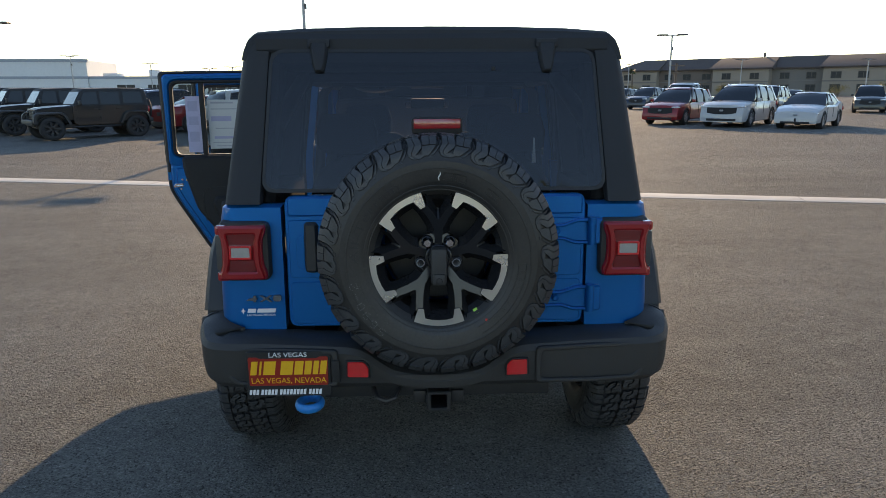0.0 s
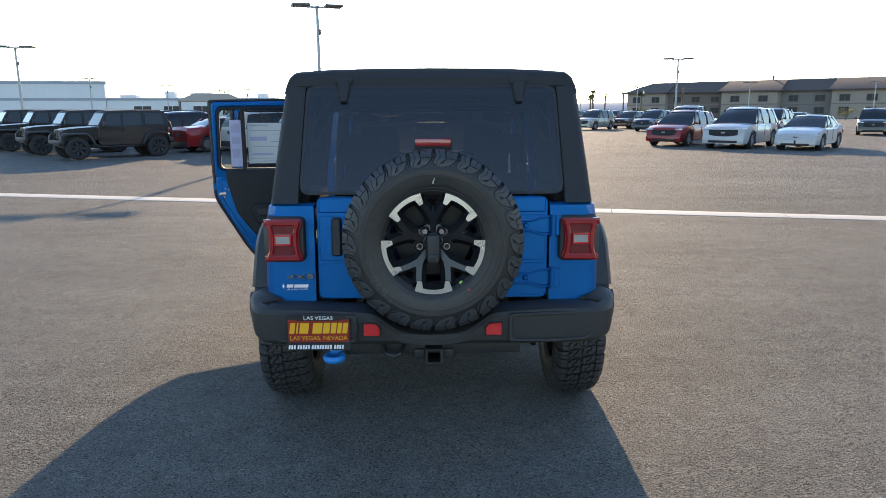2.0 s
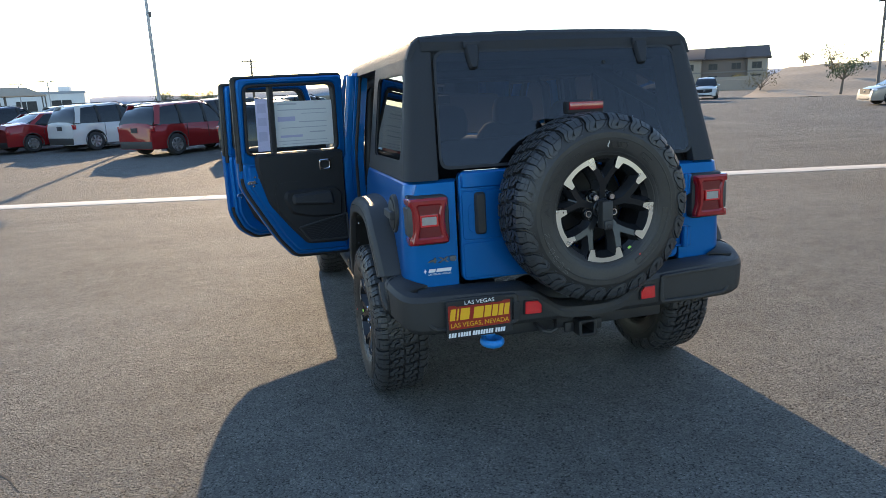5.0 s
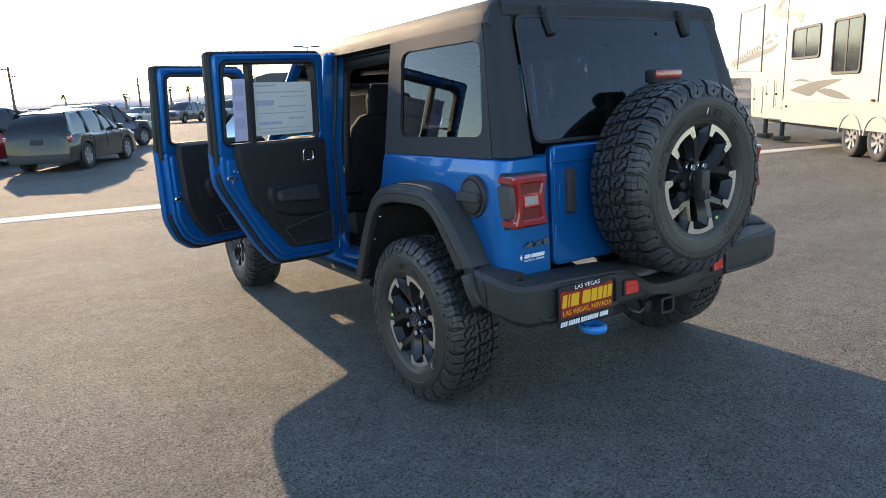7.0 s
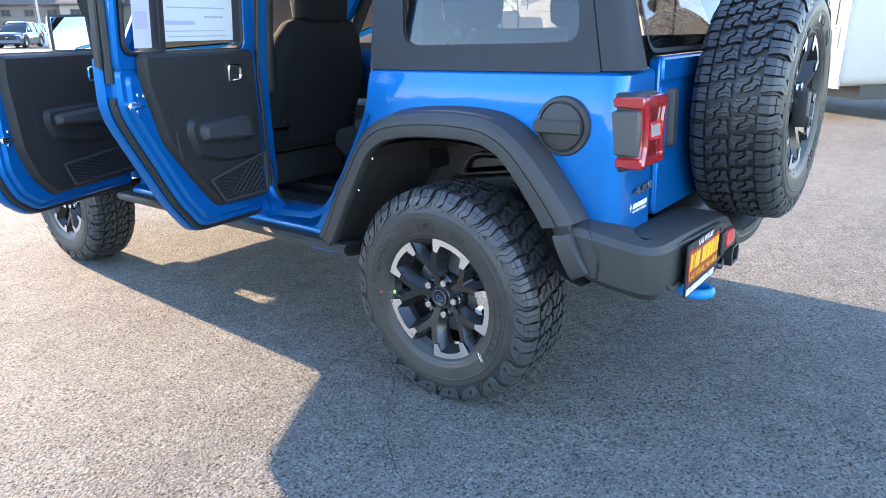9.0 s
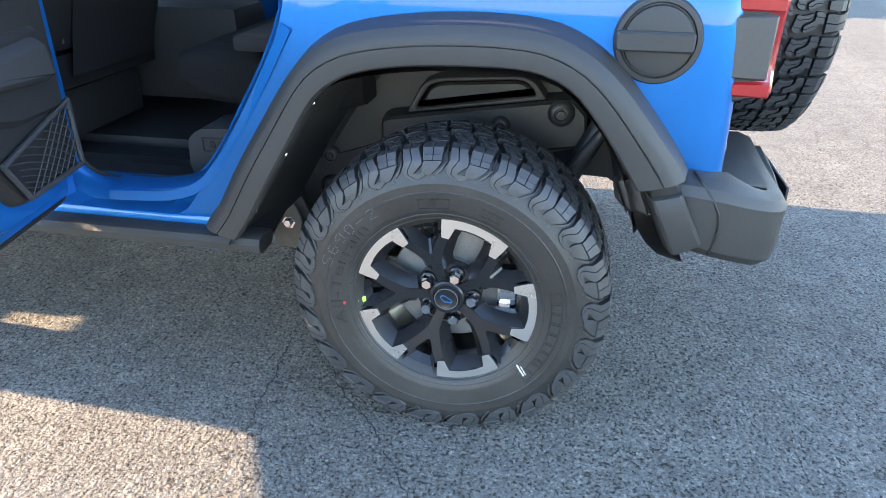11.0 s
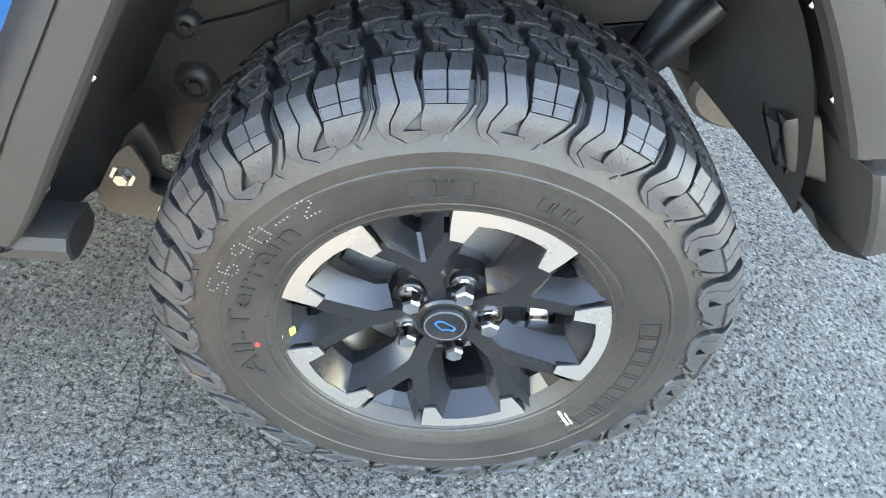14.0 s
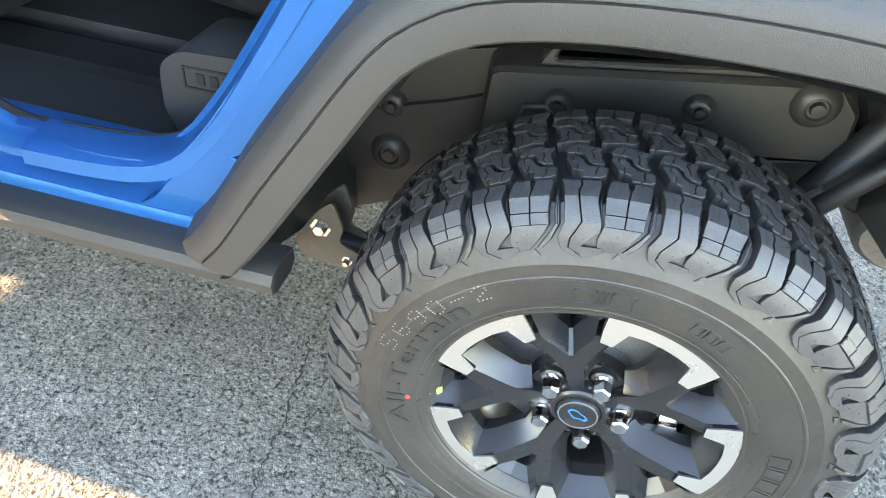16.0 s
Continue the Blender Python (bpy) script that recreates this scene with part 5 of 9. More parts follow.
bm = bmesh.new()
for sg in SIDES:
    put = lambda u, v, w: (sg * (top_x(v) + w - 0.03), u, v)
    outer = round_poly([(0.400, 1.219), (0.392, 1.775), (-0.415, 1.775), (-0.5435, 1.219)], 0.004, 6)
    inner = round_poly([(0.245, 1.292), (0.275, 1.722), (-0.412, 1.714), (-0.478, 1.296)], 0.075, 6)
    frame_plate(bm, outer[::-1], inner[::-1], put, 0.0, 0.03, 0.004)
    # rear corner post
    rows = []
    for z in np.linspace(1.219, 1.868, 13):
        x, yb = top_x(z), back_y(z)
        ys = -0.535 + (z - 1.256) * (0.120 / 0.519)
        pts = [(x - 0.006, ys - 0.003), (x, ys - 0.010), (x - 0.002, ys - 0.018), (x - 0.012, yb + 0.028), (x - 0.030, yb + 0.008), (x - 0.055, yb), (0.676 - (z - 1.256) * 0.06, yb + 0.002), (0.671 - (z - 1.256) * 0.06, yb + 0.012), (0.671 - (z - 1.256) * 0.06, yb + 0.05), (x - 0.03, ys)]
        rows.append([(sg * a, b, z) for a, b in pts])
    loft(bm, rows)
# roof shell
rows = []
for y, drop in ((-0.460, 0.030), (-0.455, 0.010), (-0.435, -0.004), (-0.30, -0.012), (0.2, -0.020), (0.8, -0.020), (1.4, 0.0), (1.74, 0.035), (1.80, 0.062)):
    zs = [1.775, 1.815, 1.848, 1.866, 1.876]
    row = []
    for s in SIDES:
        half = [(s * top_x(z), y, z - max(0, drop) * (1 if z > 1.80 else 0.3)) for z in zs]
        half += [(s * 0.52, y, 1.884 - drop), (s * 0.28, y, 1.890 - drop)]
        row += half if s < 0 else [(0, y, 1.892 - drop)] + half[::-1]
    row += [(0.66, y, 1.76), (-0.66, y, 1.76)]
    rows.append(row)
loft(bm, rows)
# header over the rear glass and lower rail
for z0, z1, in ((1.796, 1.866),):
    pts = [[(x, back_y(z) + dy, z) for z, dy in ((z0, 0.05), (z0, 0.006), (z0 + 0.01, -0.004), (z1 - 0.02, -0.010), (z1, 0.004), (z1, 0.06))] for x in np.linspace(-0.690, 0.690, 9)]
    loft(bm, pts)
part("hardtop", bm, M_TOP, suv, "matt black moulded hardtop", angle=30)

for sg in SIDES:
    bm = bmesh.new()
    inner = round_poly([(0.249, 1.288), (0.279, 1.726), (-0.416, 1.718), (-0.482, 1.292)], 0.075, 6)
    put = lambda u, v, w: (sg * (top_x(v) - 0.010 + w), u, v)
    prism(bm, inner, put, -0.004, 0.0)
    q = part("quarter_window", bm, M_GLASS_DARK, suv, "dark tinted side pane")
    q.visible_shadow = False
    bm = bmesh.new()
    inner2 = round_poly([(0.236, 1.300), (0.266, 1.714), (-0.406, 1.706), (-0.468, 1.304)], 0.068, 6)
    frame_plate(bm, inner[::-1], inner2[::-1], put, -0.003, 0.0025)
    part("window_seal", bm, M_SEAL, q)
bm = bmesh.new()
put = lambda u, v, w: (u, back_y(v) - 0.006 - w, v)
gl = round_poly([(-0.668, 1.264), (0.668, 1.264), (0.636, 1.806), (-0.636, 1.806)], 0.055, 5)
prism(bm, gl, put, -0.004, 0.004)
rear_glass = part("rear_glass", bm, M_GLASS_DARK, suv, "dark tinted rear glass")
rear_glass.visible_shadow = False
bm = bmesh.new()
gl2 = round_poly([(-0.656, 1.278), (0.656, 1.278), (0.624, 1.794), (-0.624, 1.794)], 0.048, 5)
frame_plate(bm, gl, gl2, put, 0.004, 0.0055)
part("glass_border", bm, M_SEAL, rear_glass)
for x in (-0.446, 0.446):
    bm = bmesh.new()
    prism(bm, round_poly([(x - 0.036, 1.836), (x - 0.036, 1.800), (x - 0.026, 1.740), (x - 0.018, 1.716), (x + 0.018, 1.716), (x + 0.026, 1.740), (x + 0.036, 1.800), (x + 0.036, 1.836)], 0.008), lambda u, v, w: (u, back_y(v) - w, v), 0.006, 0.034, 0.010, slope=0.003)
    box(bm, (x, back_y(1.82) - 0.010, 1.828), (0.086, 0.036, 0.034), 0.008)
    part("glass_hinge", bm, M_TOP, rear_glass)
for x in (0.235,):
    bm = bmesh.new()
    lathe(bm, [(0.0, 0.010), (0.007, 0.009), (0.009, 0.0)], 14, lambda r, a, w: (x + r * math.cos(a), back_y(1.73) - 0.010 - w, 1.73 + r * math.sin(a)))
    part("washer_nozzle", bm, M_SEAL, rear_glass)
# brake lamp on its post behind the spare
bm = bmesh.new()
box(bm, (0.006, -0.735, 1.518), (0.185, 0.055, 0.058), 0.012)
box(bm, (0.006, -0.725, 1.42), (0.12, 0.05, 0.20), 0.02)
bl = part("brake_lamp", bm, M_TRIM, suv)
bm = bmesh.new()
box(bm, (0.006, -0.764, 1.525), (0.170, 0.012, 0.036), 0.005)
part("lens", bm, M_RED, bl, "red brake lamp lens")
# camera in its square housing at the middle of the spare
bm = bmesh.new()
box(bm, (0.004, -0.950, 1.044), (0.056, 0.050, 0.128), 0.012)
box(bm, (0.004, -0.976, 1.000), (0.044, 0.020, 0.040), 0.008)
rc = part("rear_camera", bm, M_PLASTIC, suv, "black camera housing on the spare wheel")
bm = bmesh.new()
lathe(bm, [(0.0, 0.004), (0.010, 0.003), (0.012, 0.0)], 14, lambda r, a, w: (0.004 + r * math.cos(a), -0.987 - w, 0.996 + r * math.sin(a)))
part("camera_lens", bm, M_SEAL, rc)
# a folded paper strip hangs behind the rear glass
bm = bmesh.new()
grid(bm, [[(0.40, -0.50, 1.46), (0.405, -0.50, 1.46)], [(0.395, -0.50, 1.36), (0.412, -0.50, 1.36)]])
part("paper_tag", bm, M_PAPER, suv)

# ---- tailgate
bm = bmesh.new()
gate_y = lambda z: -0.641 + 0.02 * (z - 0.715)
put = lambda u, v, w: (u, gate_y(v) + 0.03 - w, v)
prism(bm, round_poly([(-0.584, 0.728), (0.588, 0.728), (0.588, 1.252), (-0.584, 1.252)], 0.040, 5), put, 0.0, 0.034, 0.005)
gate = part("tailgate", bm, M_BLUE, suv)
for z0, z1, top_w, ch, rad in ((0.740, 0.912, 0.038, 0.004, 0.02), (0.926, 1.158, 0.038, 0.004, 0.02), (1.172, 1.247, 0.044, 0.008, 0.01)):
    bm = bmesh.new()
    prism(bm, round_poly([(-0.572, z0), (0.576, z0), (0.576, z1), (-0.572, z1)], rad, 3), put, 0.030, top_w, ch)
    part("tailgate_panel", bm, M_BLUE, gate)
for zc in (1.105, 0.835):
    bm = bmesh.new()
    put2 = lambda u, v, w: (u, gate_y(v) - w, v)
    frame_plate(bm, round_poly([(0.30, zc - 0.035), (0.50, zc - 0.035), (0.545, zc - 0.052), (0.655, zc - 0.052), (0.655, zc + 0.05), (0.56, zc + 0.05), (0.50, zc + 0.028), (0.30, zc + 0.028)], 0.01, 2), round_poly([(0.31, zc - 0.024), (0.50, zc - 0.024), (0.55, zc - 0.040), (0.60, zc - 0.040), (0.60, zc + 0.036), (0.56, zc + 0.036), (0.50, zc + 0.017), (0.31, zc + 0.017)], 0.008, 2), put2, 0.0, 0.026, 0.005)
    prism(bm, round_poly([(0.31, zc - 0.025), (0.50, zc - 0.025), (0.55, zc - 0.04), (0.60, zc - 0.04), (0.60, zc + 0.037), (0.56, zc + 0.037), (0.50, zc + 0.018), (0.31, zc + 0.018)], 0.008, 2), put2, 0.0, 0.012, 0.003)
    tube(bm, [(0.612, gate_y(zc) - 0.024, zc - 0.055), (0.612, gate_y(zc) - 0.024, zc + 0.055)], 0.017, 12)
    lathe(bm, [(0.0, 0.024), (0.008, 0.024), (0.010, 0.020), (0.016, 0.014)], 14, lambda r, a, w: (0.475 + r * math.cos(a), gate_y(zc) - w, zc + r * math.sin(a)))
    part("hinge", bm, M_BLUE, gate)
bm = bmesh.new()
prism(bm, round_poly([(-0.513, 0.948), (-0.455, 0.948), (-0.455, 1.152), (-0.513, 1.152)], 0.022, 4), put, 0.034, 0.060, 0.010, slope=0.004)
hd = part("tailgate_handle", bm, M_PLASTIC, gate, "black pull handle")
bm = bmesh.new()
prism(bm, round_poly([(-0.545, 0.975), (-0.512, 0.955), (-0.512, 1.105), (-0.545, 1.085)], 0.012, 3), put, 0.030, 0.040, 0.003)
part("handle_recess", bm, M_BLUE, hd)
# dark carrier between gate and spare
bm = bmesh.new()
box(bm, (0.02, -0.66, 1.05), (0.34, 0.10, 0.30), 0.02)
tube(bm, [(0.0, -0.66, 1.06), (0.0, -0.90, 1.06)], 0.07, 16)
lathe(bm, [(0.0, 0.0), (0.19, 0.0), (0.20, 0.01), (0.20, 0.04)], 32, lambda r, a, w: (0.004 + r * math.cos(a), -0.745 + w, 1.066 + r * math.sin(a)))
part("spare_carrier", bm, M_FRAME, suv)


# ---- tail lamps
def tail_lamp(sg):
    bm = bmesh.new()
    rows = []
    for y, k in ((-0.585, 0.0), (-0.60, 0.0), (-0.66, 0.0), (-0.668, 0.006)):
        rows.append([(sg * x, y, z) for x, z in rounded(0.643 + k, 0.925 + k, 0.832 - k, 1.155 - k, 0.026)])
    loft(bm, rows)
    hs = part("tail_lamp", bm, M_PLASTIC, suv, "red tail lamp in a black housing")
    bm = bmesh.new()
    yb = -0.694
    put = lambda u, v, w: (sg * (0.643 + (u - 0.640) * 0.90), yb + 0.03 - w, v)
    out = round_poly([(0.650, 0.934), (0.852, 0.934), (0.852, 0.962), (0.840, 0.990), (0.838, 1.04), (0.840, 1.092), (0.852, 1.118), (0.852, 1.146), (0.650, 1.146), (0.650, 1.118), (0.664, 1.092), (0.667, 1.04), (0.664, 0.990), (0.650, 0.962)], 0.012, 3)
    prism(bm, out, put, 0.0, 0.022, 0.004)
    inn = round_poly([(0.690, 0.966), (0.814, 0.966), (0.802, 1.005), (0.800, 1.04), (0.802, 1.075), (0.814, 1.114), (0.690, 1.114), (0.702, 1.075), (0.704, 1.04), (0.702, 1.005)], 0.008, 3)
    wide = [(0.752 + (u - 0.752) * 1.62, 1.04 + (v - 1.04) * 1.40) for u, v in inn]
    frame_plate(bm, wide, inn, put, 0.018, 0.036, 0.007)
    # wraps on the flank, above and below the cover
    for z0, z1 in ((0.932, 0.968), (1.112, 1.148)):
        prism(bm, round_poly([(-0.592, z0 + 0.003), (-0.694, z0), (-0.694, z1), (-0.592, z1 - 0.003)], 0.006, 2), lambda u, v, w: (sg * w, u, v), 0.80, 0.840, 0.006)
    part("lens", bm, M_RED, hs, "glossy red lamp lens")
    bm = bmesh.new()
    prism(bm, round_poly([(-0.578, 0.972), (-0.684, 0.968), (-0.684, 1.112), (-0.578, 1.108)], 0.010, 3), lambda u, v, w: (sg * w, u, v), 0.80, 0.844, 0.006, slope=0.003)
    part("lamp_cover", bm, M_COVER, hs, "plain grey side cover of the lamp")
    bm = bmesh.new()
    prism(bm, round_poly([(-0.568, 0.925), (-0.62, 0.918), (-0.66, 0.93), (-0.66, 1.150), (-0.62, 1.160), (-0.568, 1.155)], 0.02, 3), lambda u, v, w: (sg * w, u, v), 0.80, 0.834, 0.006)
    part("lamp_surround", bm, M_SEAL, hs)
    for z0, z1 in ((0.964, 1.014), (1.068, 1.116)):
        bm = bmesh.new()
        prism(bm, round_poly([(0.694, z0), (0.810, z0), (0.810, z1), (0.694, z1)], 0.004, 2), put, 0.018, 0.026, 0.003)
        for k in range(5):
            zz = z0 + 0.006 + k * (z1 - z0 - 0.012) / 4
            prism(bm, [(0.705, zz - 0.0016), (0.800, zz - 0.0016), (0.800, zz + 0.0016), (0.705, zz + 0.0016)], put, 0.025, 0.0275)
        part("ribbed_lens", bm, M_REDDK, hs)
    bm = bmesh.new()
    prism(bm, round_poly([(0.715, 1.023), (0.796, 1.023), (0.796, 1.064), (0.715, 1.064)], 0.004, 2), put, 0.02, 0.034, 0.002)
    part("reverse_lens", bm, M_CLEARL, hs, "clear reversing lamp lens")
    bm = bmesh.new()
    frame_plate(bm, round_poly([(0.708, 1.016), (0.803, 1.016), (0.803, 1.071), (0.708, 1.071)], 0.006, 2), round_poly([(0.717, 1.025), (0.794, 1.025), (0.794, 1.062), (0.717, 1.062)], 0.003, 2), put, 0.02, 0.037, 0.002)
    part("lamp_frame", bm, M_REFL, hs)


for sg in SIDES:
    tail_lamp(sg)

# fuel cap
bm = bmesh.new()
put = lambda r, a, w: (-(0.846 + w), -0.441 + r * math.cos(a), 1.052 + r * math.sin(a))
lathe(bm, [(0.094, -0.01), (0.094, 0.012), (0.090, 0.020), (0.080, 0.022), (0.077, 0.016), (0.074, 0.016), (0.072, 0.026), (0.066, 0.029), (0.0, 0.029)], 48, put)
fc = part("fuel_filler", bm, M_PLASTIC, suv, "round black fuel filler cap")
bm = bmesh.new()
prism(bm, round_poly([(-0.074, -0.021), (0.088, -0.021), (0.092, 0.0), (0.088, 0.021), (-0.074, 0.021)], 0.008, 3), lambda u, v, w: (-(0.846 + w), -0.441 + u, 1.052 + v), 0.02, 0.046, 0.006)
part("grip", bm, M_PLASTIC, fc)

# ---- rear bumper
bm = bmesh.new()
PLAN = [(-0.925, -0.500), (-0.938, -0.505), (-0.948, -0.555), (-0.945, -0.620), (-0.926, -0.690), (-0.896, -0.752), (-0.846, -0.786), (-0.76, -0.793), (-0.62, -0.797), (-0.42, -0.812), (-0.30, -0.823), (-0.22, -0.826), (-0.15, -0.828), (0, -0.830)]
ZT = [0.758, 0.758, 0.757, 0.748, 0.730, 0.716, 0.712, 0.709, 0.706, 0.700, 0.690, 0.640, 0.600, 0.585]
ZB = [0.600, 0.600, 0.592, 0.574, 0.556, 0.540, 0.530, 0.524, 0.524, 0.526, 0.530, 0.530, 0.530, 0.528]
stations = [(x, y, t, b) for (x, y), t, b in zip(PLAN, ZT, ZB)]
stations += [(-x, y, t, b) for x, y, t, b in stations[-2::-1]]
sm = spline(stations, 90)
rows = []
for i, (x, y, t, b) in enumerate(sm):
    p, q = Vector(sm[max(0, i - 1)][:2]), Vector(sm[min(89, i + 1)][:2])
    d = (q - p).normalized()
    n = Vector((-d.y, d.x))              # points into the car
    k = max(0.0, min(1.0, (-0.60 - y) / 0.14))
    k = k * k * (3 - 2 * k)
    n = (Vector((1 if x < 0 else -1, 0)).lerp(n, k)).normalized()
    dep = 0.10 + 0.07 * k if abs(x) > 0.25 else 0.14
    pts = [(dep, t + 0.012 - 0.004 * k), (0.050, t + 0.012), (0.014, t - 0.002), (0.0, t - 0.024), (0.002, t - 0.05), (0.004, b + 0.06), (0.010, b + 0.024), (0.034, b), (dep, b)]
    lean = 0.5 * max(0.0, min(1.0, (y + 0.56) / 0.13))
    rows.append([(x + n.x * o, y + n.y * o - lean * (t - z), z) for o, z in pts])
loft(bm, rows)
bumper = part("rear_bumper", bm, M_PLASTIC, suv, "black moulded rear bumper", angle=32)
for sg in SIDES:
    bm = bmesh.new()
    yb = lambda x: float(np.interp(abs(x), [0, 0.3, 0.42, 0.62, 0.76, 0.84, 0.885], [-0.830, -0.823, -0.812, -0.797, -0.785, -0.768, -0.735]))
    put = lambda u, v, w: (sg * u, yb(u) - w, v)
    o = round_poly([(0.375, 0.548), (0.60, 0.540), (0.77, 0.545), (0.835, 0.60), (0.835, 0.692), (0.60, 0.694), (0.375, 0.690)], 0.02, 3)
    i2 = round_poly([(0.395, 0.562), (0.60, 0.556), (0.76, 0.560), (0.812, 0.61), (0.812, 0.676), (0.60, 0.678), (0.395, 0.674)], 0.018, 3)
    frame_plate(bm, o, i2, put, -0.01, 0.010, 0.004)
    part("bumper_insert_frame", bm, M_PLASTIC, bumper)
    bm = bmesh.new()
    out = round_poly([(0.262, 0.585), (0.342, 0.585), (0.340, 0.646), (0.280, 0.646), (0.262, 0.625)], 0.006, 3)
    prism(bm, [((u - 0.302) * 1.16 + 0.302, (v - 0.615) * 1.16 + 0.615) for u, v in out], put, -0.01, 0.008, 0.003)
    part("reflector_frame", bm, M_TRIM, bumper)
    bm = bmesh.new()
    prism(bm, out, put, 0.0, 0.013, 0.003)
    part("reflector", bm, M_REFL, bumper, "red reflector in the bumper")
    # upright end cap that carries on the line of the flare, over a dark gap
    def cap_row(f, x_out):
        ry, rz = -0.530 - 0.065 * f, 0.742 - 0.128 * f
        fy, fz = -0.464 - 0.067 * f, 0.722 - 0.145 * f
        at = lambda k: (fy + (ry - fy) * k, fz + (rz - fz) * k)
        return [(sg * x, *at(k)) for x, k in ((0.80, 1.0), (x_out - 0.012, 1.0), (x_out, 0.90), (x_out + 0.001, 0.5), (x_out - 0.002, 0.12), (x_out - 0.008, 0.03), (x_out - 0.050, -0.10), (x_out - 0.056, -0.12), (0.80, -0.26))]
    bm = bmesh.new()
    loft(bm, [cap_row(f, x) for f, x in ((0.0, 0.958), (0.012, 0.964), (0.05, 0.967), (0.30, 0.969), (0.60, 0.966), (0.86, 0.958), (0.95, 0.952), (0.985, 0.944), (1.0, 0.930))])
    part("bumper_end_cap", bm, M_PLASTIC, bumper, angle=30)
    bm = bmesh.new()
    loft(bm, [cap_row(f, x) for f, x in ((-0.30, 0.946), (-0.10, 0.946), (0.03, 0.946))])
    part("end_gap_strip", bm, M_SEAL, bumper)
    bm = bmesh.new()
    tube(bm, spline([(sg * 0.886, -0.560, 0.772), (sg * 0.918, -0.572, 0.762), (sg * 0.939, -0.590, 0.742), (sg * 0.9455, -0.606, 0.715), (sg * 0.9440, -0.618, 0.685), (sg * 0.9430, -0.620, 0.64), (sg * 0.932, -0.612, 0.590)], 24), 0.0035, 6)
    part("end_seam", bm, M_SEAL, bumper)
bm = bmesh.new()
box(bm, (-0.385, -0.828, 0.610), (0.032, 0.012, 0.085), 0.006)
part("plate_lamp", bm, M_TRIM, bumper)
# hitch, hooks
bm = bmesh.new()
outer = round_poly([(-0.047, 0.415), (0.047, 0.415), (0.047, 0.497), (-0.047, 0.497)], 0.012, 3)
inner = round_poly([(-0.032, 0.428), (0.032, 0.428), (0.032, 0.485), (-0.032, 0.485)], 0.008, 3)
frame_plate(bm, outer, inner, lambda u, v, w: (u + 0.005, -0.60 - w, v), 0.0, 0.18, 0.003)
for s in SIDES:
    box(bm, (0.005 + s * 0.075, -0.72, 0.455), (0.05, 0.02, 0.05), 0.006)
box(bm, (0.005, -0.66, 0.515), (0.20, 0.1, 0.05), 0.01)
part("tow_hitch", bm, M_FRAME, bumper)
bm = bmesh.new()
tube(bm, [(-0.25, -0.66, 0.515), (-0.25, -0.74, 0.50), (-0.235, -0.775, 0.475), (-0.20, -0.78, 0.462), (-0.165, -0.775, 0.475), (-0.15, -0.74, 0.50), (-0.15, -0.66, 0.515)], 0.010, 8)
part("trailer_loop", bm, M_FRAME, bumper)
bm = bmesh.new()
ringp = []
for k in range(25):
    a = 2 * math.pi * k / 24
    ringp.append((-0.495 + 0.043 * math.cos(a), -0.785 + 0.052 * math.sin(a), 0.462))
rows = []
for k, p in enumerate(ringp[:-1]):
    a = 2 * math.pi * k / 24
    rows.append([(-0.495 + (0.043 + 0.014 * math.cos(b)) * math.cos(a), -0.785 + (0.052 + 0.014 * math.cos(b)) * math.sin(a), 0.462 + 0.018 * math.sin(b)) for b in [2 * math.pi * j / 10 for j in range(10)]])
grid(bm, rows, closed=True, close_rows=True)
box(bm, (-0.495, -0.68, 0.478), (0.06, 0.14, 0.03), 0.008)
part("tow_hook", bm, M_BLUEHOOK, bumper, "bright blue tow hook")

# dealer plate with its printed frame
py = -0.815
put = lambda u, v, w: (-0.5635 + u, py - w, 0.602 + v)
bm = bmesh.new()
prism(bm, rounded(-0.158, -0.092, 0.158, 0.086, 0.010), put, 0.0, 0.006, 0.001, bottom=True)
plate = part("number_plate", bm, M_SEAL, suv, "red and yellow dealer plate in a printed black frame")
bm = bmesh.new()
prism(bm, round_poly([(-0.148, -0.048), (0.148, -0.048), (0.150, 0.066), (0.118, 0.066), (0.108, 0.060), (-0.108, 0.060), (-0.118, 0.066), (-0.150, 0.066)], 0.006, 2), put, 0.005, 0.0085, 0.0008)
part("plate_face", bm, M_PLRED, plate)
face_m = Matrix.Translation((-0.5635, py - 0.0095, 0.602)) @ Matrix.Rotation(radians(90), 4, "X")
words("frame_words", "LAS VEGAS", 0.026, M_WHITE, plate, face_m @ Matrix.Translation((0, 0.074, 0)), 1.15)
words("plate_words", "LAS VEGAS, NEVADA", 0.031, M_PLYEL, plate, face_m @ Matrix.Translation((0, -0.028, 0.0)), 0.98)
for a, b in ((-0.140, -0.116), (-0.108, -0.100), (-0.092, -0.048), (-0.028, 0.018), (0.024, 0.056), (0.062, 0.088), (0.094, 0.114), (0.120, 0.144)):
    bm = bmesh.new()
    prism(bm, [(a - 0.004, -0.004), (b - 0.004, -0.004), (b + 0.004, 0.050), (a + 0.004, 0.050)], put, 0.008, 0.0096)
    part("name_bar", bm, M_PLYEL, plate, "yellow bar in place of a name")
for k0, n in ((-0.150, 3), (-0.106, 5), (-0.036, 8), (0.074, 4)):
    for k in range(n):
        bm = bmesh.new()
        a = k0 + k * 0.0128
        prism(bm, [(a - 0.0015, -0.084), (a + 0.0075, -0.084), (a + 0.0105, -0.064), (a + 0.0015, -0.064)], put, 0.006, 0.0085)
        part("frame_bar", bm, M_WHITE, plate, "white bar in place of a name")
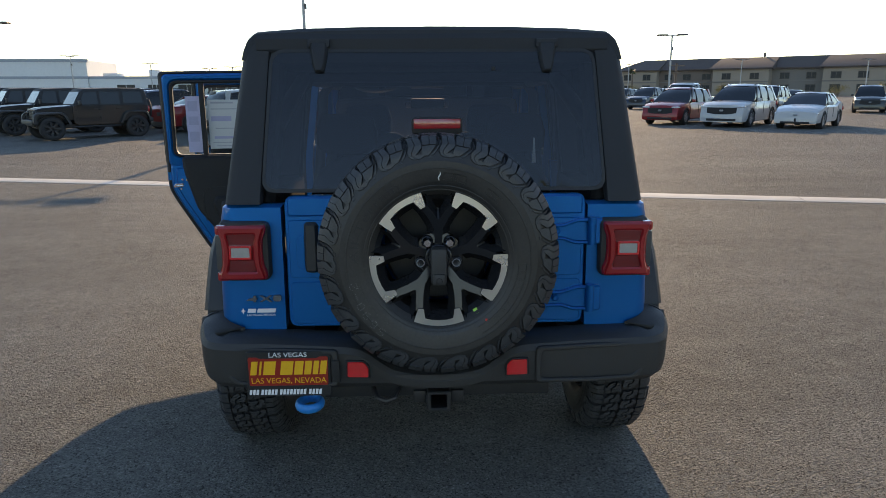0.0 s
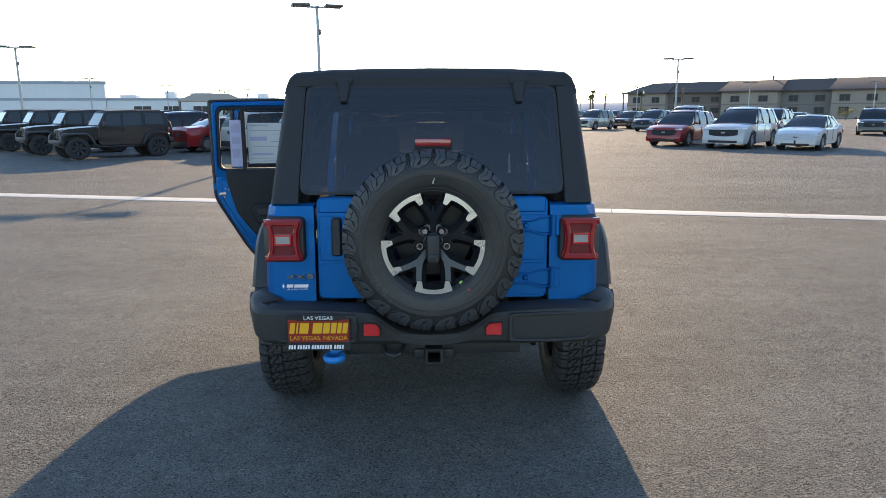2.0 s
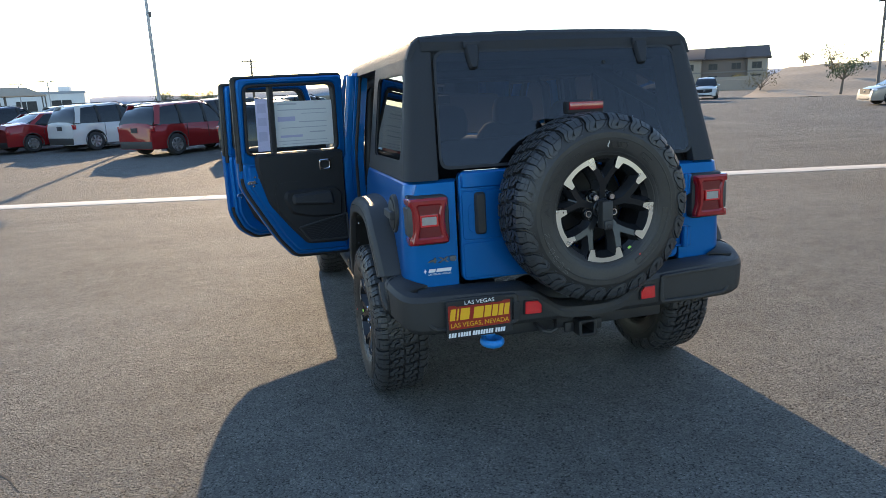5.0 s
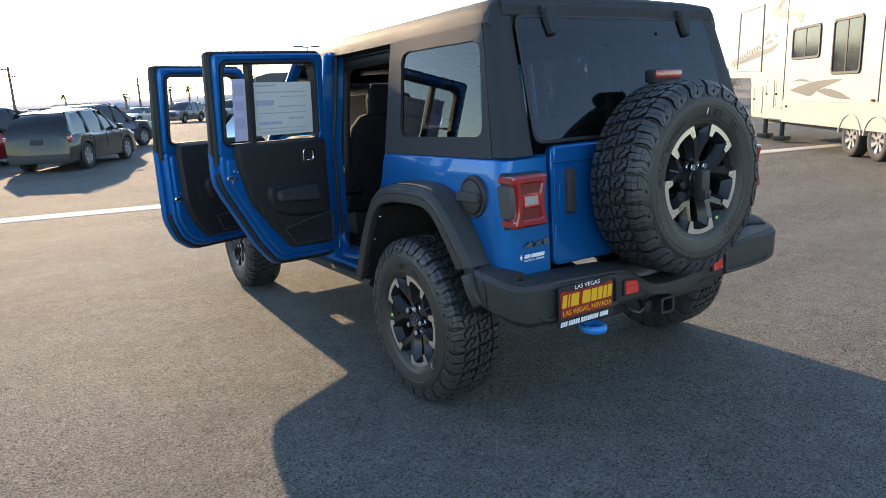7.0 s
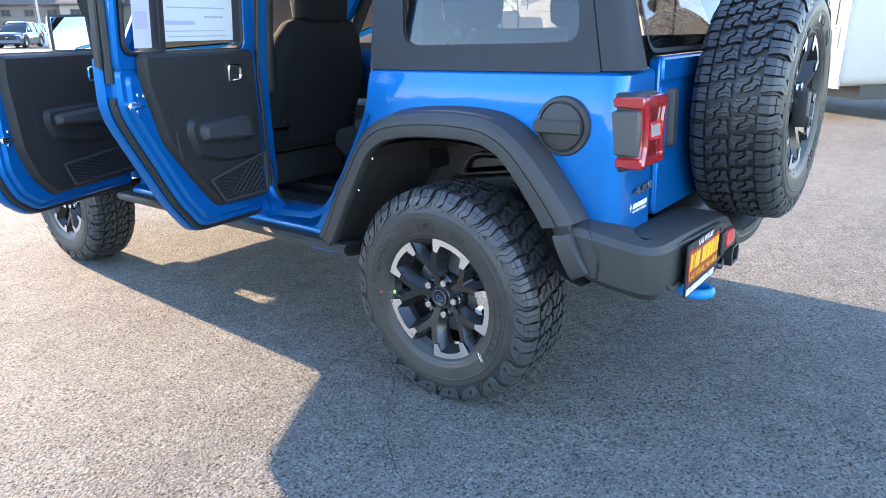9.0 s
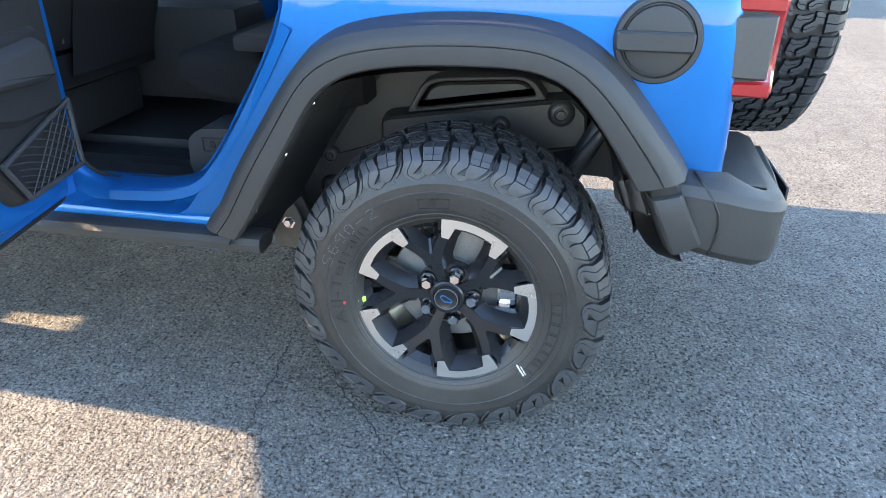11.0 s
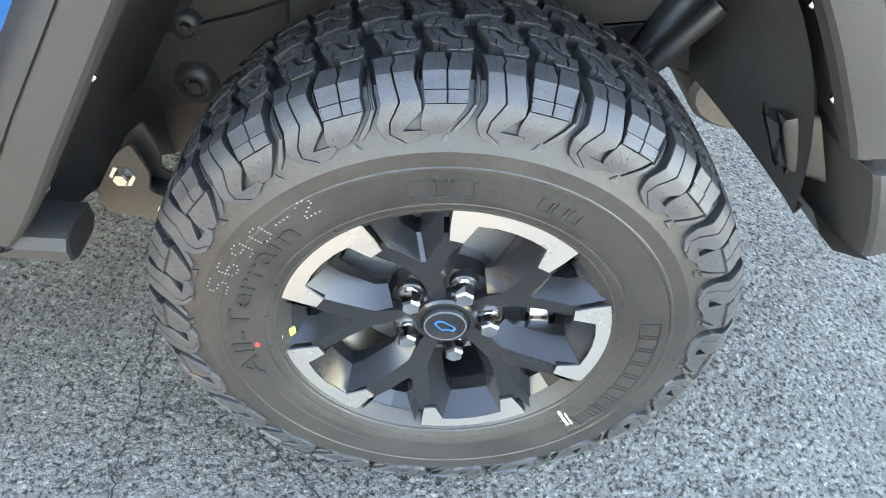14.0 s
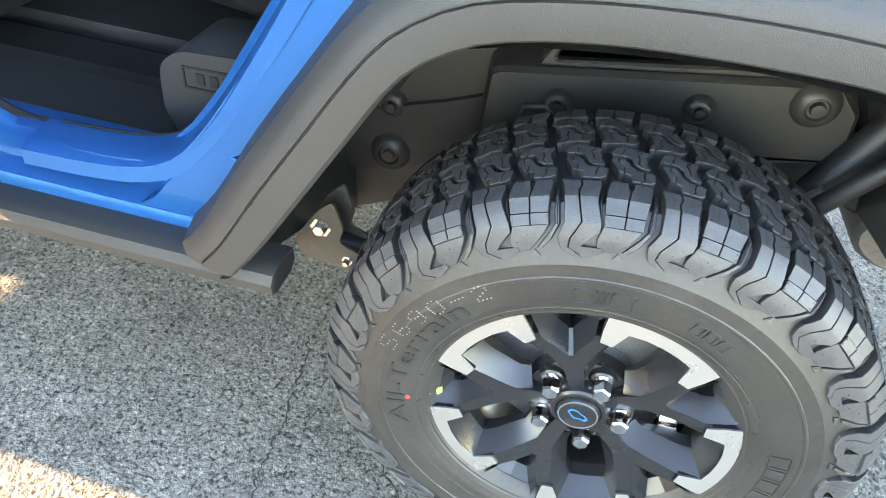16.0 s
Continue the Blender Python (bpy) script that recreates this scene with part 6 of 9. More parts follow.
# badge and dealer decal on the tail corner
def tail_y(x):
    return -0.642
bm = bmesh.new()
for pts in ([(-0.752, 0.838), (-0.722, 0.838), (-0.722, 0.832), (-0.712, 0.832), (-0.712, 0.838), (-0.706, 0.845), (-0.712, 0.850), (-0.712, 0.858), (-0.722, 0.858), (-0.722, 0.850), (-0.740, 0.846)], [(-0.700, 0.832), (-0.688, 0.832), (-0.672, 0.842), (-0.660, 0.832), (-0.648, 0.832), (-0.664, 0.845), (-0.650, 0.858), (-0.662, 0.858), (-0.672, 0.849), (-0.686, 0.858), (-0.698, 0.858), (-0.681, 0.845)], rounded(-0.644, 0.834, -0.612, 0.860, 0.008)):
    prism(bm, pts, lambda u, v, w: (u, tail_y(u) - w, v), -0.002, 0.006, 0.001)
part("badge", bm, M_GREYBADGE, suv, "grey metal badge shapes")
bm = bmesh.new()
for a, b, z0, z1 in ((-0.750, -0.718, 0.788, 0.804), (-0.712, -0.640, 0.788, 0.804)):
    prism(bm, [(a, z0), (b, z0), (b + 0.004, z1), (a + 0.004, z1)], lambda u, v, w: (u, tail_y(u) - w, v), -0.001, 0.0012)
prism(bm, [(-0.775, 0.795), (-0.769, 0.792), (-0.766, 0.782), (-0.763, 0.792), (-0.757, 0.795), (-0.763, 0.798), (-0.766, 0.808), (-0.769, 0.798)], lambda u, v, w: (u, tail_y(u) - w, v), -0.001, 0.0012)
decal = part("dealer_decal", bm, M_WHITE, suv, "small white printed decal")
words("decal_words", "LAS VEGAS, NEVADA", 0.012, M_WHITE, decal, Matrix.Translation((-0.695, tail_y(0) - 0.0008, 0.778)) @ Matrix.Rotation(radians(90), 4, "X"))

# ---- wheels
HUB = 0.405
add_wheel(suv, "wheel", pose(-0.842, 0, HUB), dress=True, marks=(183.6, 184.8, 163.0), label="all-terrain tyre on a black and machined alloy rim")
add_wheel(suv, "wheel", pose(0.842, 0, HUB, rx=30, rz=180))
add_wheel(suv, "wheel", pose(-0.842, 3.008, HUB, rx=-25))
add_wheel(suv, "wheel", pose(0.842, 3.008, HUB, rx=12, rz=180))
spare = add_wheel(suv, "spare_wheel", Matrix.Translation((0.004, -0.822, 1.066)) @ Matrix.Rotation(radians(90), 4, "Z") @ Matrix.Rotation(radians(16.6), 4, "X"), scale=1.035, label="spare wheel on the tailgate", brake=False, nuts=(0, 1), marks=(-41.0, -36.0, 249.6))
for k in (2, 4):
    nx, nz = (0.0646 * f(radians(70.6 + 72 * k)) for f in (math.cos, math.sin))
    bm = bmesh.new()
    lathe(bm, [(0.0105, 0.074), (0.0110, 0.0885), (0.0150, 0.0885), (0.0160, 0.084)], 20, lambda r, a, w: (-w, -(nx + r * math.cos(a)), nz + r * math.sin(a)))
    part("stud_ring", bm, M_CHROME, spare, "bright ring of an empty stud hole")
bm = bmesh.new()
rows = []
for i in range(7):
    z = 0.268 + 0.028 * i / 6
    rows.append([(-0.1440, 0.003 * math.sin(i) - 0.0022, z), (-0.1415, 0.003 * math.sin(i) + 0.0022, z)])
grid(bm, rows)
part("crayon_mark", bm, M_CHALK, spare, loc=Matrix.Rotation(radians(-5 - 11), 4, "X") @ Matrix.Translation((-0.0012, 0, 0)))
bm = bmesh.new()
lathe(bm, [(0.0, 0.116), (0.026, 0.116), (0.034, 0.110), (0.036, 0.095)], 8, on_wheel)
part("spare_hub_cover", bm, M_TRIM, spare, loc=Matrix.Rotation(radians(-11), 4, "X"))

# ---- open doors


def make_door(name, hinge, free, outline, win, vent_a, dressed, glass_up=True):
    """An open door seen from its inner side: a runs from the hinge to the free edge, w towards the cabin side."""
    h, f = Vector(hinge), Vector(free)
    d = (f - h).normalized()
    n = Vector((-d.y, d.x))
    if n.y > 0:
        n = -n
    lean = lambda z: 0.0 if z < 1.2 else (z - 1.2) * 0.10
    put = lambda a, z, w: (h.x + d.x * a + n.x * (w + lean(z)), h.y + d.y * a + n.y * (w + lean(z)), z)
    belt = 1.235
    low = [(p[0], 1.284 if p[1] == belt else p[1]) for p in outline if p[1] <= belt]
    up = [p for p in outline if p[1] >= belt]
    up = up[-1:] + up[:-1]
    bm = bmesh.new()
    lowp = [p for k, q in enumerate(low) for p in ([q] if q[1] > 1.25 else round_poly([low[k - 1], q, low[(k + 1) % len(low)]], 0.05, 4)[5:10])]
    prism(bm, lowp, put, -0.085, -0.048, 0.008, bottom=True, slope=0.002)
    ob = part(name, bm, M_BLUE, suv, "blue door swung open", angle=30)
    ccw = lowp if area2(lowp) > 0 else lowp[::-1]
    bm = bmesh.new()
    plain = low if area2(low) > 0 else low[::-1]
    prism(bm, round_poly(inset(plain, 0.024), 0.038, 4), put, -0.060, 0.0, 0.014, slope=0.003)
    part("inner_shell", bm, M_BLUE, ob, angle=30)
    bm = bmesh.new()
    prism(bm, round_poly(inset(plain, 0.052), 0.028, 4), put, -0.01, 0.016, 0.010, slope=0.005)
    part("inner_panel", bm, M_BLUE, ob, angle=30)
    # window frame: blue inner flange and black outer edge
    win_o = round_poly(up, 0.03, 5)
    mid = round_poly([(p[0] + (0.012 if p[0] < 0.3 else -0.024), p[1] - (0.018 if p[1] > 1.5 else -0.0)) for p in up], 0.033, 5)
    bm = bmesh.new()
    frame_plate(bm, win_o, mid, put, -0.075, -0.045, 0.006)
    part("frame_edge", bm, M_SEAL, ob, "black outer edge of the window frame", angle=30)
    w_o = round_poly(win, 0.05, 5)
    bm = bmesh.new()
    frame_plate(bm, mid, w_o, put, -0.06, 0.004, 0.010)
    part("frame_flange", bm, M_BLUE, ob, angle=30)
    w_i = round_poly([(win[0][0] + 0.018, win[0][1] + 0.012), (win[1][0] - 0.018, win[1][1] + 0.012), (win[2][0] - 0.018, win[2][1] - 0.018), (win[3][0] + 0.018, win[3][1] - 0.018)], 0.04, 5)
    bm = bmesh.new()
    frame_plate(bm, w_o, w_i, put, -0.055, 0.010, 0.006)
    if vent_a:
        prism(bm, [(vent_a - 0.014, win[0][1]), (vent_a + 0.014, win[0][1]), (vent_a + 0.014, win[2][1]), (vent_a - 0.014, win[2][1])], put, -0.05, 0.006, 0.003, bottom=True)
    part("window_trim", bm, M_TRIM, ob)
    if glass_up:
        bm = bmesh.new()
        prism(bm, w_i, put, -0.038, -0.034)
        pane = part("window_pane", bm, M_GLASS, ob)
        pane.visible_shadow = False
    # seal round the inner edge
    bm = bmesh.new()
    lp = inset(ccw, 0.020)
    first = max(range(len(lp)), key=lambda i: (lp[i][1] > 1.27, -lp[i][0]))
    ordered = [q for q in lp[first:] + lp[:first] if q[1] < 1.24]
    tube(bm, [put(a, z, -0.030) for a, z in ordered], 0.013, 8)
    part("door_seal", bm, M_SEAL, ob)
    # the seal goes on up the free edge of the window frame
    bm = bmesh.new()
    edge = max(p[0] for p in up)
    tube(bm, [put(edge - 0.020, z, -0.030 - lean(z) * 0.3) for z in (1.20, 1.24, 1.30, 1.50, 1.70, 1.765)], 0.014, 8)
    part("frame_seal", bm, M_SEAL, ob)
    # trim card
    bm = bmesh.new()
    card = round_poly(dressed["card"], 0.03, 4)
    prism(bm, card, put, 0.015, 0.052, 0.014, slope=0.006)
    part("door_card", bm, M_TRIM, ob, "black moulded door card", angle=30)
    bm = bmesh.new()
    a0, z0, a1, z1 = dressed["rest"]
    prism(bm, round_poly([(a0, z0), (a1, z0 + 0.03), (a1, z1), (a0 + 0.02, z1 + 0.01)], 0.03, 4), put, 0.045, 0.105, 0.018, slope=0.006)
    part("armrest", bm, M_TRIM2, ob, "grey padded armrest")
    bm = bmesh.new()
    ln = a1 - a0
    prism(bm, round_poly([(a0 - 0.02, z1 + 0.035), (a1 + 0.035, z1 + 0.03), (a1 + 0.055, z1 - 0.03), (a1 + 0.01, z0 - 0.035), (a0 + ln * 0.55, z0 - 0.075), (a0 - 0.055, z0 - 0.085), (a0 - 0.07, z1 - 0.02)], 0.035, 4), put, 0.045, 0.074, 0.016, slope=0.010)
    part("card_bulge", bm, M_TRIM, ob, angle=40)
    bm = bmesh.new()
    tube(bm, [put(a, z, 0.052) for a, z in spline([(a0 - 0.075, z1 + 0.085), (a0 + ln * 0.3, z1 + 0.075), (a1 + 0.04, z1 + 0.078), (a1 + 0.095, z1 + 0.03), (a1 + 0.085, z0 - 0.02)], 20)], 0.004, 5)
    part("card_crease", bm, M_SEAL, ob)
    bm = bmesh.new()
    ha, hz = dressed["handle"]
    frame_plate(bm, rounded(ha - 0.042, hz - 0.036, ha + 0.042, hz + 0.036, 0.014), rounded(ha - 0.026, hz - 0.024, ha + 0.030, hz + 0.024, 0.010), put, 0.045, 0.064, 0.004)
    part("pull_handle", bm, M_CHROME, ob, "satin chrome inner handle")
    bm = bmesh.new()
    prism(bm, rounded(ha - 0.027, hz - 0.025, ha + 0.031, hz + 0.025, 0.01), put, 0.046, 0.052)
    part("handle_well", bm, M_SEAL, ob)
    bm = bmesh.new()
    prism(bm, rounded(ha - 0.075, hz - 0.052, ha + 0.055, hz + 0.05, 0.02), put, 0.045, 0.056, 0.006)
    part("handle_bezel", bm, M_TRIM, ob)
    # map pocket with a net
    bm = bmesh.new()
    q = dressed["net"]
    lerp = lambda s, t: tuple((q[0][k] * (1 - s) + q[1][k] * s) * (1 - t) + (q[3][k] * (1 - s) + q[2][k] * s) * t for k in (0, 1))
    for i in range(15):
        for j in range(2):
            s0, s1 = (i - 6) / 8, (i - 6) / 8 + (1 if j else -1) * 0.75
            pts = []
            for t in np.linspace(0, 1, 8):
                s = s0 + (s1 - s0) * t
                if 0 <= s <= 1:
                    pts.append(put(*lerp(s, t), 0.068))
            if len(pts) > 1:
                tube(bm, pts, 0.0016, 4)
    for s0, t0, s1, t1 in ((0, 0, 1, 0), (1, 0, 1, 1), (1, 1, 0, 1), (0, 1, 0, 0)):
        tube(bm, [put(*lerp(s0, t0), 0.066), put(*lerp(s1, t1), 0.066)], 0.007, 6)
    part("map_net", bm, M_TRIM2, ob, "black mesh map pocket")
    # latch, striker holes and check strap
    bm = bmesh.new()
    la, lz = dressed["latch"]
    prism(bm, rounded(la - 0.034, lz - 0.010, la + 0.014, lz + 0.012, 0.006), put, 0.0, 0.022, 0.003)
    prism(bm, round_poly([(la - 0.05, lz - 0.004), (la + 0.02, lz - 0.012), (la + 0.02, lz + 0.004)], 0.003, 2), put, 0.018, 0.028, 0.002)
    part("latch", bm, M_CHROME, ob, "bright metal door latch")
    for da, dz in ((-0.03, 0.035), (-0.055, 0.030), (-0.02, -0.022)):
        bm = bmesh.new()
        lathe(bm, [(0.0, 0.004), (0.006, 0.004), (0.008, 0.0)], 12, lambda r, a, w: put(la + da + r * math.cos(a), lz + dz + r * math.sin(a), 0.016 + w))
        part("latch_screw", bm, M_CHROME, ob)
    return ob, put


rear_door, put_rd = make_door("rear_door", (-0.868, 1.075), (-1.585, 0.902), [(0.0, 0.555), (0.42, 0.575), (0.53, 0.71), (0.705, 1.02), (0.742, 1.10), (0.742, 1.235), (0.742, 1.790), (0.012, 1.805), (0.0, 1.235)], [(0.062, 1.292), (0.690, 1.292), (0.682, 1.738), (0.075, 1.746)], 0.505, dict(card=[(0.045, 0.655), (0.340, 0.675), (0.44, 0.79), (0.575, 0.97), (0.640, 1.20), (0.645, 1.298), (0.045, 1.298)], rest=(0.14, 0.925, 0.44, 1.03), handle=(0.185, 1.205), net=[(0.06, 0.69), (0.33, 0.70), (0.40, 0.80), (0.06, 0.86)], latch=(0.682, 1.122)))
front_door, put_fd = make_door("front_door", (-0.868, 2.24), (-1.690, 1.820), [(0.0, 0.555), (0.74, 0.575), (0.86, 0.66), (0.925, 0.80), (0.930, 1.235), (0.928, 1.790), (0.20, 1.800), (0.0, 1.235)], [(0.10, 1.292), (0.872, 1.292), (0.868, 1.738), (0.255, 1.743)], None, dict(card=[(0.05, 0.645), (0.66, 0.655), (0.76, 0.755), (0.82, 0.90), (0.835, 1.20), (0.835, 1.298), (0.05, 1.298)], rest=(0.25, 0.94, 0.62, 1.03), handle=(0.28, 1.19), net=[(0.10, 0.685), (0.55, 0.685), (0.60, 0.79), (0.10, 0.81)], latch=(0.866, 0.945)), glass_up=False)


def sheet(a0, z0, a1, z1, put, w, name, material, label, parent):
    bm = bmesh.new()
    prism(bm, [(a0, z0), (a1, z0), (a1, z1), (a0, z1)], put, w, w + 0.0008, bottom=True)
    return part(name, bm, material, parent, label)


sheet(0.084, 1.335, 0.478, 1.628, put_rd, -0.0335, "window_sheet", M_PAPER, "large white printed price sheet behind the pane", rear_door)
for k, (a0, z0, a1, z1, m) in enumerate(((0.33, 1.605, 0.46, 1.615, M_INKG), (0.13, 1.57, 0.46, 1.576, M_INKG), (0.345, 1.50, 0.462, 1.53, M_INKL), (0.13, 1.49, 0.32, 1.496, M_INKG), (0.13, 1.455, 0.44, 1.460, M_INKG), (0.14, 1.42, 0.25, 1.428, M_INKG), (0.30, 1.395, 0.45, 1.41, M_INKL), (0.13, 1.37, 0.46, 1.374, M_INKG), (0.12, 1.545, 0.30, 1.549, M_INKG), (0.12, 1.35, 0.44, 1.354, M_INKG))):
    sheet(a0, z0, a1, z1, put_rd, -0.0325, "printed_bar", m, "", rear_door)
sheet(0.522, 1.315, 0.602, 1.648, put_rd, -0.0335, "window_sheet", M_PAPERL, "narrow lilac printed sheet behind the pane", rear_door)
for a0, z0, a1, z1 in ((0.535, 1.56, 0.59, 1.62), (0.535, 1.48, 0.59, 1.53), (0.535, 1.38, 0.59, 1.44)):
    sheet(a0, z0, a1, z1, put_rd, -0.0325, "printed_bar", M_INKL, "", rear_door)

# mirror on the front door
bm = bmesh.new()
P = lambda a, z, w: Vector(put_fd(a, z, w))
cm, tilt = Vector((-1.100, 2.21, 1.368)), Matrix.Rotation(radians(-24), 4, "Z") @ Matrix.Rotation(radians(-17), 4, "X")
box(bm, cm, (0.195, 0.11, 0.205), 0.03, tilt)
tube(bm, [P(0.14, 1.26, -0.05), P(0.20, 1.28, -0.12)], 0.03, 10)
mir = part("door_mirror", bm, M_PLASTIC, front_door, "black door mirror")
bm = bmesh.new()
box(bm, cm + (tilt @ Vector((0, -0.056, 0, 1))).to_3d(), (0.155, 0.006, 0.162), 0.002, tilt)
part("mirror_glass", bm, M_MIRROR, mir)

# closed doors on the far side
for y0, y1 in ((0.42, 1.05), (1.10, 2.22)):
    bm = bmesh.new()
    put = lambda u, v, w: (side_x(min(v, 1.24)) - 0.06 + w, u, v)
    pts = [(y0 + (0.24 if y0 < 1 else 0), 0.60), (y1, 0.60), (y1, 1.24), (y0, 1.24)] if y0 < 1 else [(y0, 0.60), (y1, 0.60), (y1, 1.24), (y0, 1.24)]
    prism(bm, round_poly(pts, 0.03, 3), put, 0.0, 0.06, 0.008, bottom=True)
    dr = part("far_side_door", bm, M_BLUE, suv, "closed blue door")
    bm = bmesh.new()
    y2 = y1 if y1 < 2 else 1.86
    putw = lambda u, v, w: (0.835 - (v - 1.24) * 0.12 - 0.03 + w, u, v)
    frame_plate(bm, round_poly([(y0, 1.24), (y1, 1.24), (y2, 1.79), (y0, 1.79)], 0.02, 4), round_poly([(y0 + 0.06, 1.285), (y1 - 0.10, 1.285), (y2 - 0.08, 1.73), (y0 + 0.06, 1.73)], 0.05, 4), putw, 0.0, 0.035, 0.006)
    part("window_frame", bm, M_SEAL, dr)
    bm = bmesh.new()
    prism(bm, round_poly([(y0 + 0.06, 1.285), (y1 - 0.10, 1.285), (y2 - 0.08, 1.73), (y0 + 0.06, 1.73)], 0.05, 4), putw, 0.012, 0.016)
    pn = part("window_pane", bm, M_GLASS, dr)
    pn.visible_shadow = False
# windscreen
bm = bmesh.new()
wy = lambda z: 2.36 - (z - 1.22) * 0.95
grid(bm, [[(-0.74, wy(1.24), 1.24), (0, wy(1.24) + 0.03, 1.24), (0.74, wy(1.24), 1.24)], [(-0.69, wy(1.77), 1.77), (0, wy(1.77) + 0.03, 1.77), (0.69, wy(1.77), 1.77)]])
ws = part("windscreen", bm, M_GLASS, suv)
ws.visible_shadow = False
bm = bmesh.new()
box(bm, (0, 1.80, 1.80), (1.42, 0.06, 0.06), 0.015)
part("windscreen_header", bm, M_BLUE, suv)

# ---- cabin
bm = bmesh.new()
box(bm, (0, 1.44, 0.515), (1.52, 1.62, 0.04), 0.01)
M_CARPET = surface("black_carpet", (0.010, 0.010, 0.011), rough=0.95, vary=0.4, scale=(12.0, 700.0), bump=0.6, bump_scale=1200.0)
part("cabin_floor", bm, M_CARPET, suv)
bm = bmesh.new()
box(bm, (0, 0.06, 0.98), (1.44, 1.12, 0.04), 0.01)
part("load_floor", bm, M_CARPET, suv)
bm = bmesh.new()
box(bm, (0, 0.60, 0.70), (1.20, 0.04, 0.38), 0.01)
part("floor_riser", bm, M_CARPET, suv)
for sg in SIDES:
    bm = bmesh.new()
    box(bm, (sg * 0.735, -0.05, 1.13), (0.12, 0.92, 0.22), 0.03)
    for y_, x_, x1_, wd in ((0.33, 0.735, 0.675, 0.06), (-0.45, 0.715, 0.655, 0.05)):
        loft(bm, [[(sg * (q + u), y_ + (0.06 * (z - 1.24) / 0.5 if y_ < 0 else 0) + v, z) for u, v in ((-0.05, -wd), (0.04, -wd), (0.04, wd), (-0.05, wd))] for q, z in ((x_, 1.24), (x1_, 1.765))])
    part("cabin_side_trim", bm, M_TRIM, suv)
bm = bmesh.new()
box(bm, (0, 0.64, 1.765), (1.36, 2.2, 0.025), 0.006)
part("headliner", bm, M_TRIM, suv)
bm = bmesh.new()
for y in (0.33, 1.18):
    tube(bm, [(-0.715, y, 1.1), (-0.665, y, 1.66), (-0.60, y, 1.735), (0.60, y, 1.735), (0.665, y, 1.66), (0.715, y, 1.1)], 0.032, 10)
for sg in SIDES:
    tube(bm, [(sg * 0.64, 1.78, 1.73), (sg * 0.64, 0.32, 1.73), (sg * 0.66, -0.35, 1.50), (sg * 0.68, -0.5, 1.2)], 0.036, 10)
part("sport_bar", bm, M_TRIM, suv)
bm = bmesh.new()
box(bm, (0, 2.12, 1.10), (1.44, 0.36, 0.36), 0.06)
box(bm, (0, 2.02, 1.27), (0.34, 0.05, 0.18), 0.02)
part("dashboard", bm, M_TRIM, suv)
bm = bmesh.new()
rows = []
cs = Vector((-0.38, 1.82, 1.12))
ax = Matrix.Rotation(radians(-25), 3, "X")
for k in range(28):
    a = 2 * math.pi * k / 28
    rows.append([cs + ax @ Vector(((0.185 + 0.016 * math.cos(b)) * math.cos(a), 0.016 * math.sin(b), (0.185 + 0.016 * math.cos(b)) * math.sin(a))) for b in [2 * math.pi * j / 8 for j in range(8)]])
grid(bm, rows, closed=True, close_rows=True)
for a in (20, 160, 270):
    tube(bm, [cs, cs + ax @ Vector((0.18 * math.cos(radians(a)), 0, 0.18 * math.sin(radians(a))))], 0.02, 6)
part("steering_wheel", bm, M_TRIM, suv)


